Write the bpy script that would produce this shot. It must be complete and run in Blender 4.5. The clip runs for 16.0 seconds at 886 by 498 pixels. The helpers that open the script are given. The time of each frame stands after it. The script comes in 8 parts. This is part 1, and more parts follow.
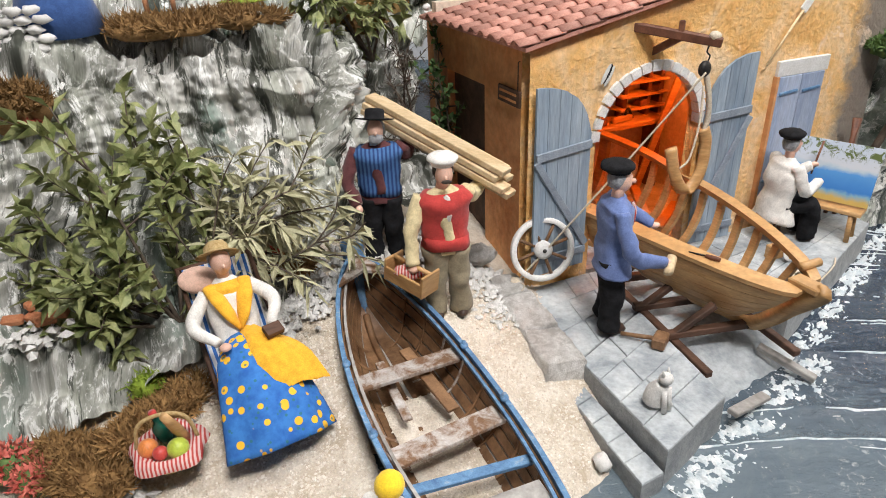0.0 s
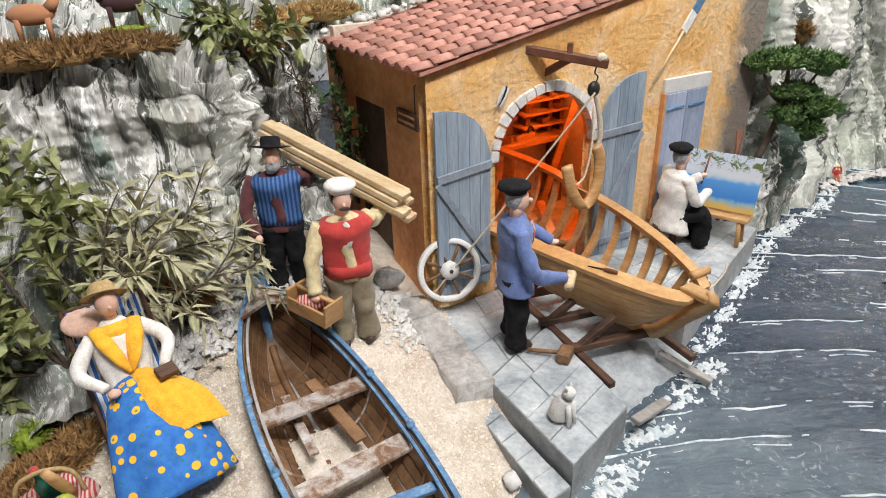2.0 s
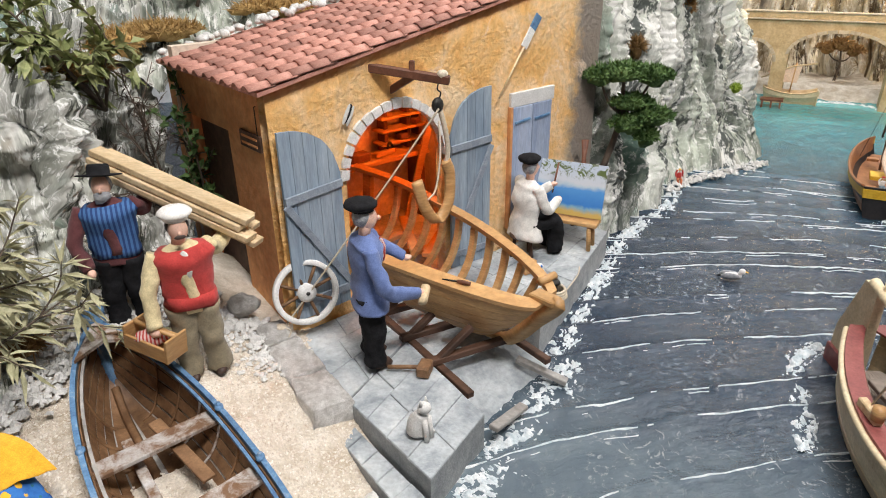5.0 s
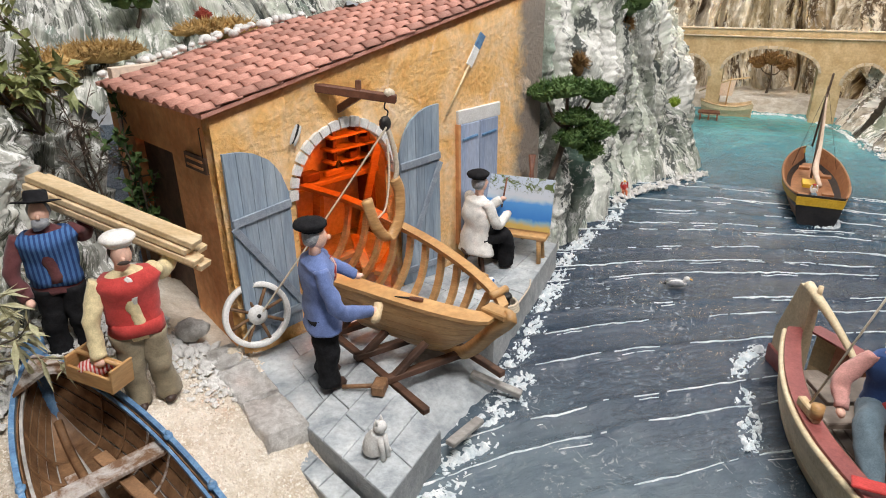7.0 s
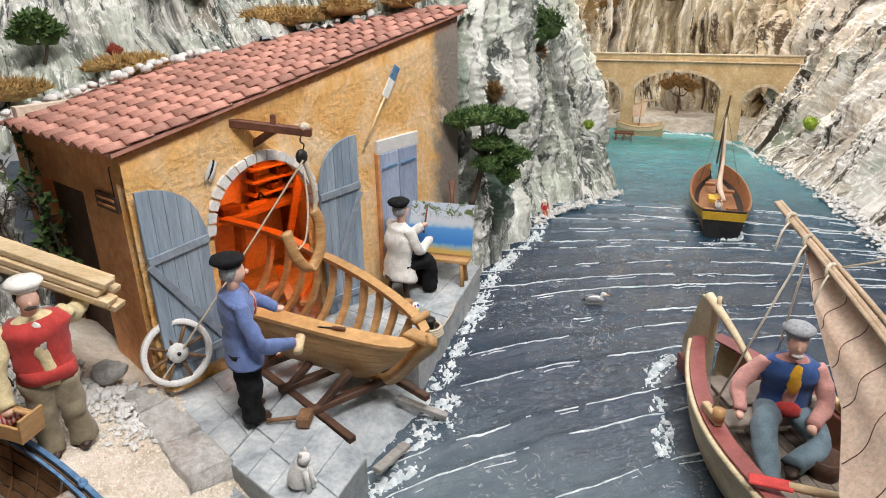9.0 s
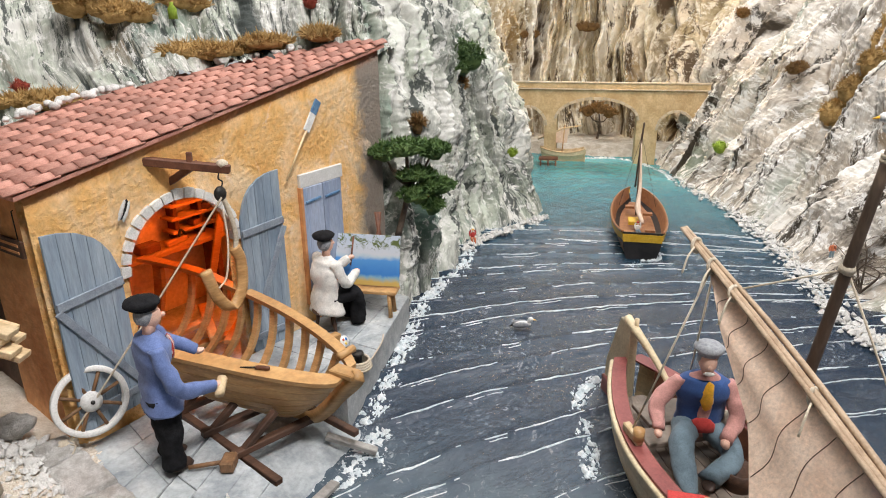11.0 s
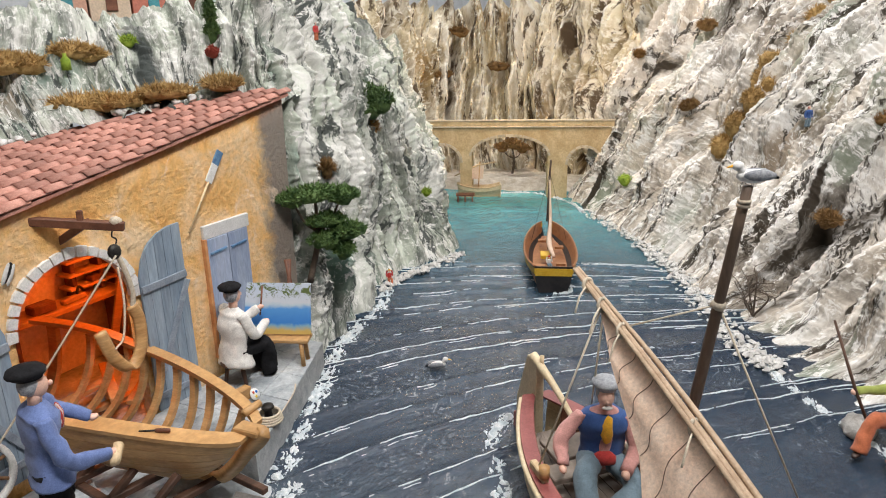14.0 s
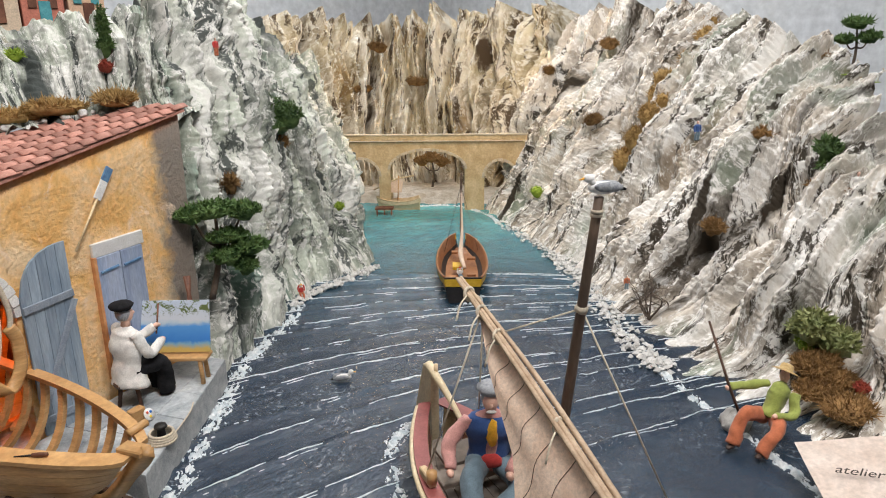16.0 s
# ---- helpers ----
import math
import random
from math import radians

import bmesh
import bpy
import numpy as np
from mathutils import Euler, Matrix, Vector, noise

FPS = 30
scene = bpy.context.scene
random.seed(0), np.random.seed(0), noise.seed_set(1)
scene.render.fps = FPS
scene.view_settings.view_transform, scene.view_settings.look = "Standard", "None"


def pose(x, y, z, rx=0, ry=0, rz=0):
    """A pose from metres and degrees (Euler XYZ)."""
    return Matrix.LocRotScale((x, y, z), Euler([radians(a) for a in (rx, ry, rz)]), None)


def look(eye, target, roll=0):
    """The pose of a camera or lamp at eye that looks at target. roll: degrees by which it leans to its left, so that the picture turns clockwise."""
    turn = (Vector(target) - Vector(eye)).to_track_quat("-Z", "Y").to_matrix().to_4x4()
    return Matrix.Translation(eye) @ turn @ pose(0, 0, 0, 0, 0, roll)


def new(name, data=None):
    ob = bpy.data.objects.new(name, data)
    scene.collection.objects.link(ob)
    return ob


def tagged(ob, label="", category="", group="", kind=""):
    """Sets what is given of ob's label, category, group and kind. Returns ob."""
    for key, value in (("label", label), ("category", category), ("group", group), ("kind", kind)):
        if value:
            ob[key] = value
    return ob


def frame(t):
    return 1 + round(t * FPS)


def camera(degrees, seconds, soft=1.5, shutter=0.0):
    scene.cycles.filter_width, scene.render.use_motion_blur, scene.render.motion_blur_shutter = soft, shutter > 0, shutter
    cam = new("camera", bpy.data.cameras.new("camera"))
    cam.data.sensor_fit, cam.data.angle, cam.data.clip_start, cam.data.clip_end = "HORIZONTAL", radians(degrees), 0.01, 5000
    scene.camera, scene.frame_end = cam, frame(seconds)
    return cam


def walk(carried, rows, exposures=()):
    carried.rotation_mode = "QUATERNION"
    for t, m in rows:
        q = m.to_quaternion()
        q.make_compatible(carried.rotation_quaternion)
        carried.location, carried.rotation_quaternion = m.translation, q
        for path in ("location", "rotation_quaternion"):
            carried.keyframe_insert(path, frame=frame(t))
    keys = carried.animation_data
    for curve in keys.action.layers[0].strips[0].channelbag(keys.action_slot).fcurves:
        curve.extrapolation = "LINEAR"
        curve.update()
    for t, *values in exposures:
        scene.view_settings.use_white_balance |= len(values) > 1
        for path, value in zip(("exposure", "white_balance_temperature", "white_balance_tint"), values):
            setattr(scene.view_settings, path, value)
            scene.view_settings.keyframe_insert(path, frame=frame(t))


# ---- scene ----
cam = camera(67.9, 16.0, soft=1.0)
PATH = [
    (0, (0.184, 0.011, 0.658), (0.105, 1.785, -0.262), -2.2),
    (0.5, (0.192, 0.012, 0.662), (0.164, 1.789, -0.255), -2.2),
    (1, (0.197, 0.017, 0.665), (0.219, 1.802, -0.237), -2.2),
    (1.5, (0.207, 0.02, 0.666), (0.282, 1.808, -0.227), -2.1),
    (2, (0.222, 0.019, 0.668), (0.361, 1.807, -0.219), -1.8),
    (2.5, (0.23, 0.017, 0.668), (0.446, 1.8, -0.212), -1.2),
    (3, (0.24, 0.02, 0.669), (0.523, 1.794, -0.211), -1.0),
    (3.5, (0.262, 0.026, 0.664), (0.597, 1.787, -0.224), -0.9),
    (4, (0.275, 0.022, 0.666), (0.661, 1.776, -0.214), -0.9),
    (6.5, (0.287, 0.01, 0.672), (0.842, 1.747, -0.15), -0.8),
    (7, (0.288, 0.008, 0.673), (0.887, 1.735, -0.139), -0.8),
    (7.5, (0.295, 0.0, 0.676), (0.94, 1.72, -0.115), -0.8),
    (8, (0.299, -0.006, 0.679), (0.986, 1.703, -0.101), -1.0),
    (8.5, (0.304, -0.013, 0.683), (1.04, 1.68, -0.086), -1.1),
    (9, (0.307, -0.022, 0.69), (1.093, 1.656, -0.062), -0.9),
    (11.5, (0.33, -0.037, 0.706), (1.338, 1.553, 0.031), -0.8),
    (12, (0.336, -0.042, 0.709), (1.38, 1.528, 0.041), -0.9),
    (12.5, (0.341, -0.046, 0.715), (1.421, 1.506, 0.062), -0.8),
    (13, (0.347, -0.049, 0.722), (1.45, 1.495, 0.089), -1.1),
    (13.5, (0.351, -0.056, 0.729), (1.479, 1.477, 0.114), -1.1),
    (14, (0.357, -0.065, 0.731), (1.519, 1.45, 0.137), -1.0),
    (14.5, (0.369, -0.079, 0.736), (1.563, 1.418, 0.159), -1.2),
    (15, (0.387, -0.103, 0.736), (1.631, 1.359, 0.174), -1.1),
    (15.5, (0.397, -0.128, 0.737), (1.669, 1.311, 0.181), -1.1),
    (16, (0.4, -0.137, 0.736), (1.717, 1.261, 0.178), -0.5),
]
walk(cam, [(t, look(eye, target, roll)) for t, eye, target, roll in PATH], exposures=[(0, 0.05), (7, -0.06), (12.5, -0.12), (16, -0.26)])

# ---- light: a plain hall with soft ceiling lamps over the display ----
world = bpy.data.worlds.new("hall_air")
scene.world = world
world.use_nodes = True
world.node_tree.nodes["Background"].inputs[0].default_value = (0.9, 0.95, 1.0, 1)
world.node_tree.nodes["Background"].inputs[1].default_value = 0.02
scene.view_settings.exposure = 0.0


def area_lamp(name, at, to, size, watts, colour):
    data = bpy.data.lights.new(name, "AREA")
    data.shape, data.size, data.size_y, data.energy, data.color = "RECTANGLE", size[0], size[1], watts, colour
    ob = new(name, data)
    ob.matrix_world = look(at, to)
    return ob


area_lamp("ceiling_lamp_front", (0.80, -0.50, 2.75), (0.8, 1.0, 0), (0.9, 0.4), 106, (1.0, 0.965, 0.95))
area_lamp("ceiling_lamp_back", (2.85, 3.5, 2.75), (1.0, 1.0, 0), (2.4, 1.0), 120, (0.95, 0.97, 1.0))
area_lamp("ceiling_lamp_middle", (0.3, 0.5, 2.75), (0.4, 1.0, 0), (1.4, 0.5), 26, (1.0, 0.97, 0.95))
area_lamp("ceiling_lamp_far", (2.0, 1.4, 2.75), (2.5, 1.5, 0.3), (1.2, 0.5), 40, (1.0, 0.98, 0.97))


def point_lamp(name, at, watts, colour, radius):
    data = bpy.data.lights.new(name, "POINT")
    data.energy, data.color, data.shadow_soft_size = watts, colour, radius
    ob = new(name, data)
    ob.location = at
    return ob


# ---- materials ----
def mix_nodes(nt, kind, a, b, fac, blend="MIX"):
    n = nt.nodes.new("ShaderNodeMix")
    n.data_type, n.blend_type = "RGBA", blend
    for sock, val in ((n.inputs[0], fac), (n.inputs[6], a), (n.inputs[7], b)):
        if isinstance(val, bpy.types.NodeSocket):
            nt.links.new(val, sock)
        else:
            sock.default_value = val if not isinstance(val, tuple) else (*val[:3], 1)
    return n.outputs[2]


def noise_node(nt, vec, scale, detail=4, rough=0.6, distortion=0.0, kind="FBM"):
    n = nt.nodes.new("ShaderNodeTexNoise")
    n.noise_type = kind
    n.inputs["Scale"].default_value, n.inputs["Detail"].default_value = scale, detail
    n.inputs["Roughness"].default_value, n.inputs["Distortion"].default_value = rough, distortion
    nt.links.new(vec, n.inputs["Vector"])
    return n.outputs[0]


def ramp_node(nt, fac, stops):
    n = nt.nodes.new("ShaderNodeValToRGB")
    e = n.color_ramp.elements
    while len(e) < len(stops):
        e.new(0.5)
    for i, (p, c) in enumerate(stops):
        e[i].position, e[i].color = p, (*c, 1)
    nt.links.new(fac, n.inputs[0])
    return n.outputs[0]


def start_mat(name, stretch=(1, 1, 1)):
    m = bpy.data.materials.new(name)
    m.use_nodes = True
    nt = m.node_tree
    bsdf = nt.nodes["Principled BSDF"]
    tc = nt.nodes.new("ShaderNodeTexCoord")
    mp = nt.nodes.new("ShaderNodeMapping")
    mp.inputs["Scale"].default_value = stretch
    nt.links.new(tc.outputs["Object"], mp.inputs["Vector"])
    return m, nt, bsdf, mp.outputs[0]


def bump_node(nt, bsdf, height, strength, dist):
    b = nt.nodes.new("ShaderNodeBump")
    b.inputs["Strength"].default_value, b.inputs["Distance"].default_value = strength, dist
    nt.links.new(height, b.inputs["Height"])
    nt.links.new(b.outputs[0], bsdf.inputs["Normal"])


def mat(name, a, b, scale=60, rough=0.6, bump=0.3, dist=0.002, stretch=(1, 1, 1), metal=0.0, fine=8.0, vary=0.15, spec=0.4, stops=None, lo=0.35, hi=0.65, sheen=0.0):
    """Two tones at one scale, a finer grain over them and a tone for each object."""
    m, nt, bsdf, vec = start_mat(name, stretch)
    big = noise_node(nt, vec, scale, 5, 0.65, 0.4)
    small = noise_node(nt, vec, scale * fine, 3, 0.6)
    col = ramp_node(nt, big, stops or [(lo, a), (hi, b)])
    grain = ramp_node(nt, small, [(0.25, (0.78, 0.78, 0.78)), (0.75, (1.12, 1.12, 1.12))])
    col = mix_nodes(nt, "RGBA", col, grain, 1.0, "MULTIPLY")
    if vary:
        info = nt.nodes.new("ShaderNodeObjectInfo")
        tone = ramp_node(nt, info.outputs["Random"], [(0.0, (1 - vary,) * 3), (1.0, (1 + vary,) * 3)])
        col = mix_nodes(nt, "RGBA", col, tone, 1.0, "MULTIPLY")
    nt.links.new(col, bsdf.inputs["Base Color"])
    bsdf.inputs["Roughness"].default_value, bsdf.inputs["Metallic"].default_value = rough, metal
    bsdf.inputs["Specular IOR Level"].default_value = spec
    if sheen:
        bsdf.inputs["Sheen Weight"].default_value = sheen
    if bump:
        both = nt.nodes.new("ShaderNodeMath")
        both.operation = "ADD"
        nt.links.new(big, both.inputs[0]), nt.links.new(small, both.inputs[1])
        bump_node(nt, bsdf, both.outputs[0], bump, dist)
    return m


def rock_mat(name, stops, tint, tint_amount=0.6, white=(0.8, 0.79, 0.75), dark=(0.07, 0.08, 0.075), under=(0.13, 0.22, 0.18)):
    """Plaster rock painted in long streaks that run down its folds."""
    m, nt, bsdf, _ = start_mat(name)
    uv = nt.nodes.new("ShaderNodeUVMap")
    uv.uv_map = "flow"

    def flow(sx, sy, detail, rough, dist):
        mp = nt.nodes.new("ShaderNodeMapping")
        mp.inputs["Scale"].default_value = (sx, sy, 1)
        nt.links.new(uv.outputs[0], mp.inputs["Vector"])
        return noise_node(nt, mp.outputs[0], 1.0, detail, rough, dist)

    streak, blot, dab, line = flow(19, 2.4, 9, 0.74, 0.2), flow(7.5, 3.0, 8, 0.70, 0.3), flow(64, 20, 9, 0.80, 0.5), flow(30, 3.2, 9, 0.74, 0.3)
    stroke, wash, earth = flow(120, 44, 5, 0.6, 0.8), flow(4.3, 1.7, 6, 0.62, 0.6), flow(5.9, 2.6, 6, 0.65, 0.4)
    col = ramp_node(nt, streak, stops)
    tinted = mix_nodes(nt, "RGBA", col, tint, tint_amount, "MULTIPLY")
    col = mix_nodes(nt, "RGBA", col, tinted, ramp_node(nt, blot, [(0.44, (0, 0, 0)), (0.56, (1, 1, 1))]))
    col = mix_nodes(nt, "RGBA", col, under, ramp_node(nt, wash, [(0.56, (0, 0, 0)), (0.66, (0.75, 0.75, 0.75))]))
    col = mix_nodes(nt, "RGBA", col, (0.24, 0.16, 0.08), ramp_node(nt, earth, [(0.60, (0, 0, 0)), (0.70, (0.7, 0.7, 0.7))]))
    col = mix_nodes(nt, "RGBA", col, dark, ramp_node(nt, line, [(0.43, (0.95, 0.95, 0.95)), (0.455, (0, 0, 0))]))
    col = mix_nodes(nt, "RGBA", col, white, ramp_node(nt, dab, [(0.535, (0, 0, 0)), (0.55, (0.9, 0.9, 0.9))]))
    col = mix_nodes(nt, "RGBA", col, white, ramp_node(nt, stroke, [(0.60, (0, 0, 0)), (0.66, (0.6, 0.6, 0.6))]))
    rift = flow(8.5, 0.8, 7, 0.62, 0.5)
    col = mix_nodes(nt, "RGBA", col, dark, ramp_node(nt, rift, [(0.355, (1, 1, 1)), (0.415, (0, 0, 0))]))
    nt.links.new(col, bsdf.inputs["Base Color"])
    bsdf.inputs["Roughness"].default_value = 0.85
    bsdf.inputs["Specular IOR Level"].default_value = 0.18
    add = nt.nodes.new("ShaderNodeMath")
    add.operation = "MULTIPLY_ADD"
    add.inputs[1].default_value = 0.5
    nt.links.new(dab, add.inputs[0]), nt.links.new(line, add.inputs[2])
    fine = nt.nodes.new("ShaderNodeMath")
    fine.operation = "MULTIPLY_ADD"
    fine.inputs[1].default_value = 0.25
    nt.links.new(stroke, fine.inputs[0]), nt.links.new(add.outputs[0], fine.inputs[2])
    bump_node(nt, bsdf, fine.outputs[0], 1.0, 0.006)
    return m


GREY = [(0.33, (0.06, 0.065, 0.06)), (0.42, (0.27, 0.28, 0.255)), (0.51, (0.56, 0.56, 0.51)), (0.61, (0.84, 0.83, 0.78))]
WHITE = [(0.33, (0.09, 0.09, 0.08)), (0.43, (0.32, 0.32, 0.29)), (0.54, (0.56, 0.55, 0.51)), (0.67, (0.82, 0.81, 0.77))]
PALE = [(0.34, (0.07, 0.055, 0.042)), (0.42, (0.36, 0.33, 0.29)), (0.50, (0.70, 0.66, 0.60)), (0.58, (0.92, 0.90, 0.86))]
WARM = [(0.33, (0.09, 0.065, 0.04)), (0.41, (0.40, 0.33, 0.23)), (0.50, (0.74, 0.67, 0.55)), (0.60, (0.92, 0.87, 0.77))]
M_ROCK = rock_mat("painted_rock", GREY, (0.62, 0.72, 0.60))
M_ROCK_WARM = rock_mat("painted_rock_warm", WARM, (0.62, 0.56, 0.36), 0.6, (0.84, 0.80, 0.70), (0.09, 0.06, 0.035), (0.42, 0.28, 0.12))
M_ROCK_LIGHT = rock_mat("painted_rock_light", PALE, (0.78, 0.70, 0.60), 0.6, (0.93, 0.91, 0.87), (0.045, 0.036, 0.026), (0.20, 0.25, 0.18))
M_ROCK_WHITE = rock_mat("painted_rock_white", WHITE, (0.56, 0.62, 0.52), 0.5, (0.86, 0.86, 0.83), (0.08, 0.085, 0.07))
M_SAND = mat("sand", (0.54, 0.45, 0.34), (0.80, 0.73, 0.63), 26, 0.9, 0.8, 0.004, fine=14, vary=0, spec=0.2)
M_SLATE = mat("painted_slate", (0.29, 0.32, 0.34), (0.54, 0.57, 0.58), 16, 0.6, 0.7, 0.003, vary=0.05, stops=[(0.28, (0.20, 0.23, 0.25)), (0.45, (0.37, 0.40, 0.42)), (0.60, (0.50, 0.53, 0.54)), (0.75, (0.66, 0.67, 0.66))])
M_SLATE_EDGE = mat("slate_edge", (0.27, 0.29, 0.30), (0.44, 0.45, 0.45), 40, 0.7, 0.6, 0.003)
M_CONCRETE = mat("rough_stone", (0.52, 0.49, 0.45), (0.82, 0.80, 0.77), 70, 0.85, 1.0, 0.005)
M_OCHRE = mat("ochre_plaster", (0.58, 0.30, 0.09), (0.78, 0.55, 0.27), 7, 0.85, 0.9, 0.006, fine=13, vary=0, stops=[(0.3, (0.68, 0.29, 0.07)), (0.47, (0.86, 0.50, 0.18)), (0.66, (0.90, 0.66, 0.40))])


def weather_wall(m):
    """Bare grey cement along the wall's end and red wash under the eaves."""
    nt = m.node_tree
    bsdf = nt.nodes["Principled BSDF"]
    old = bsdf.inputs["Base Color"].links[0].from_socket
    tc = nt.nodes.new("ShaderNodeTexCoord")
    sep = nt.nodes.new("ShaderNodeSeparateXYZ")
    nt.links.new(tc.outputs["Object"], sep.inputs[0])
    rag = noise_node(nt, tc.outputs["Object"], 24, 6, 0.65, 0.5)
    edge = nt.nodes.new("ShaderNodeMath")
    edge.operation = "MULTIPLY_ADD"
    edge.inputs[1].default_value = 0.09
    nt.links.new(rag, edge.inputs[0]), nt.links.new(sep.outputs[0], edge.inputs[2])
    col = mix_nodes(nt, "RGBA", old, (0.20, 0.19, 0.18), ramp_node(nt, edge.outputs[0], [(0.735, (0, 0, 0)), (0.775, (0.9, 0.9, 0.9))]))
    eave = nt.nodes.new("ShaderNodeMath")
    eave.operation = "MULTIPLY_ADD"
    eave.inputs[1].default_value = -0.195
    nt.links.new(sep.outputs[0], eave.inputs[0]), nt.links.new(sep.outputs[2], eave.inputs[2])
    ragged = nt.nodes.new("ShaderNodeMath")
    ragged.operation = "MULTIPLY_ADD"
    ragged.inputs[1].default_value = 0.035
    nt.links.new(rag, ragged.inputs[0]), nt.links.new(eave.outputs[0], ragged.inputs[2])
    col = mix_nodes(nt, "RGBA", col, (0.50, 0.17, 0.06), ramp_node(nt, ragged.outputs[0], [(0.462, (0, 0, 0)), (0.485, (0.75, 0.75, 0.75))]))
    pale = noise_node(nt, tc.outputs["Object"], 13, 7, 0.7, 0.8)
    col = mix_nodes(nt, "RGBA", col, (0.88, 0.68, 0.50), ramp_node(nt, pale, [(0.60, (0, 0, 0)), (0.68, (0.7, 0.7, 0.7))]))
    nt.links.new(col, bsdf.inputs["Base Color"])


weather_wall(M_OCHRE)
M_INNER = mat("pale_inner_plaster", (0.62, 0.50, 0.38), (0.74, 0.62, 0.50), 14, 0.85, 0.4, 0.003, vary=0)
M_ORANGE = mat("orange_plaster", (0.52, 0.20, 0.07), (0.70, 0.36, 0.16), 9, 0.8, 0.5, 0.004, vary=0)
M_TILE = mat("clay_tile", (0.36, 0.15, 0.11), (0.52, 0.27, 0.21), 60, 0.75, 0.3, 0.001, vary=0.3)
M_BLUEWOOD = mat("grey_blue_boards", (0.22, 0.29, 0.37), (0.36, 0.43, 0.50), 35, 0.7, 0.4, 0.0015, (1, 1, 0.12), vary=0.1)
M_BLUEBAR = mat("grey_blue_battens", (0.20, 0.24, 0.30), (0.32, 0.37, 0.43), 50, 0.7, 0.4, 0.001)
M_VIOLET = mat("violet_blue_shutter", (0.30, 0.37, 0.52), (0.42, 0.48, 0.60), 30, 0.7, 0.4, 0.001, (1, 1, 0.2))
M_DARKWOOD = mat("dark_stained_wood", (0.05, 0.026, 0.016), (0.13, 0.065, 0.04), 40, 0.6, 0.4, 0.001, (0.3, 1, 1))
M_REDWOOD = mat("red_brown_wood", (0.12, 0.045, 0.025), (0.22, 0.09, 0.05), 40, 0.55, 0.3, 0.001)
M_HULLWOOD = mat("varnished_light_wood", (0.42, 0.22, 0.08), (0.62, 0.38, 0.17), 30, 0.42, 0.3, 0.001, (0.35, 0.35, 1.6), vary=0.12)
M_PALEWOOD = mat("pale_new_wood", (0.56, 0.40, 0.22), (0.74, 0.58, 0.37), 40, 0.55, 0.3, 0.0008, (0.4, 1, 1), vary=0.12)
M_BOATBROWN = mat("worn_brown_boards", (0.13, 0.065, 0.03), (0.27, 0.15, 0.075), 40, 0.55, 0.4, 0.001, vary=0.18)
M_GREYWOOD = mat("weathered_grey_wood", (0.26, 0.24, 0.22), (0.50, 0.48, 0.45), 40, 0.75, 0.6, 0.0015, (0.4, 0.4, 1))
M_WORN = mat("worn_white_paint_on_wood", (0.20, 0.11, 0.06), (0.52, 0.48, 0.44), 45, 0.7, 0.5, 0.001, vary=0.1, stops=[(0.40, (0.20, 0.11, 0.06)), (0.55, (0.46, 0.41, 0.37)), (0.7, (0.58, 0.56, 0.55))])
M_BLUEPAINT = mat("worn_blue_paint", (0.06, 0.15, 0.30), (0.16, 0.32, 0.52), 70, 0.6, 0.5, 0.001, stops=[(0.3, (0.06, 0.13, 0.26)), (0.6, (0.14, 0.28, 0.46)), (0.74, (0.40, 0.43, 0.46))])
M_WHITE = mat("white_paint", (0.70, 0.69, 0.66), (0.82, 0.81, 0.79), 50, 0.6, 0.3, 0.001)
M_PEBBLE = mat("white_pebbles", (0.62, 0.60, 0.57), (0.85, 0.84, 0.81), 60, 0.7, 0.4, 0.002)
M_ROPE = mat("rope", (0.50, 0.42, 0.31), (0.68, 0.60, 0.48), 300, 0.9, 0.6, 0.0006)
M_BLACK = mat("black_cloth", (0.006, 0.006, 0.007), (0.016, 0.016, 0.018), 90, 0.9, 0.3, 0.001, spec=0.2)
M_SKIN = mat("painted_clay", (0.72, 0.44, 0.33), (0.78, 0.50, 0.39), 80, 0.5, 0.1, 0.0005)
M_IRON = mat("dark_iron", (0.02, 0.02, 0.02), (0.06, 0.055, 0.05), 90, 0.5, 0.4, 0.0006, metal=0.6)


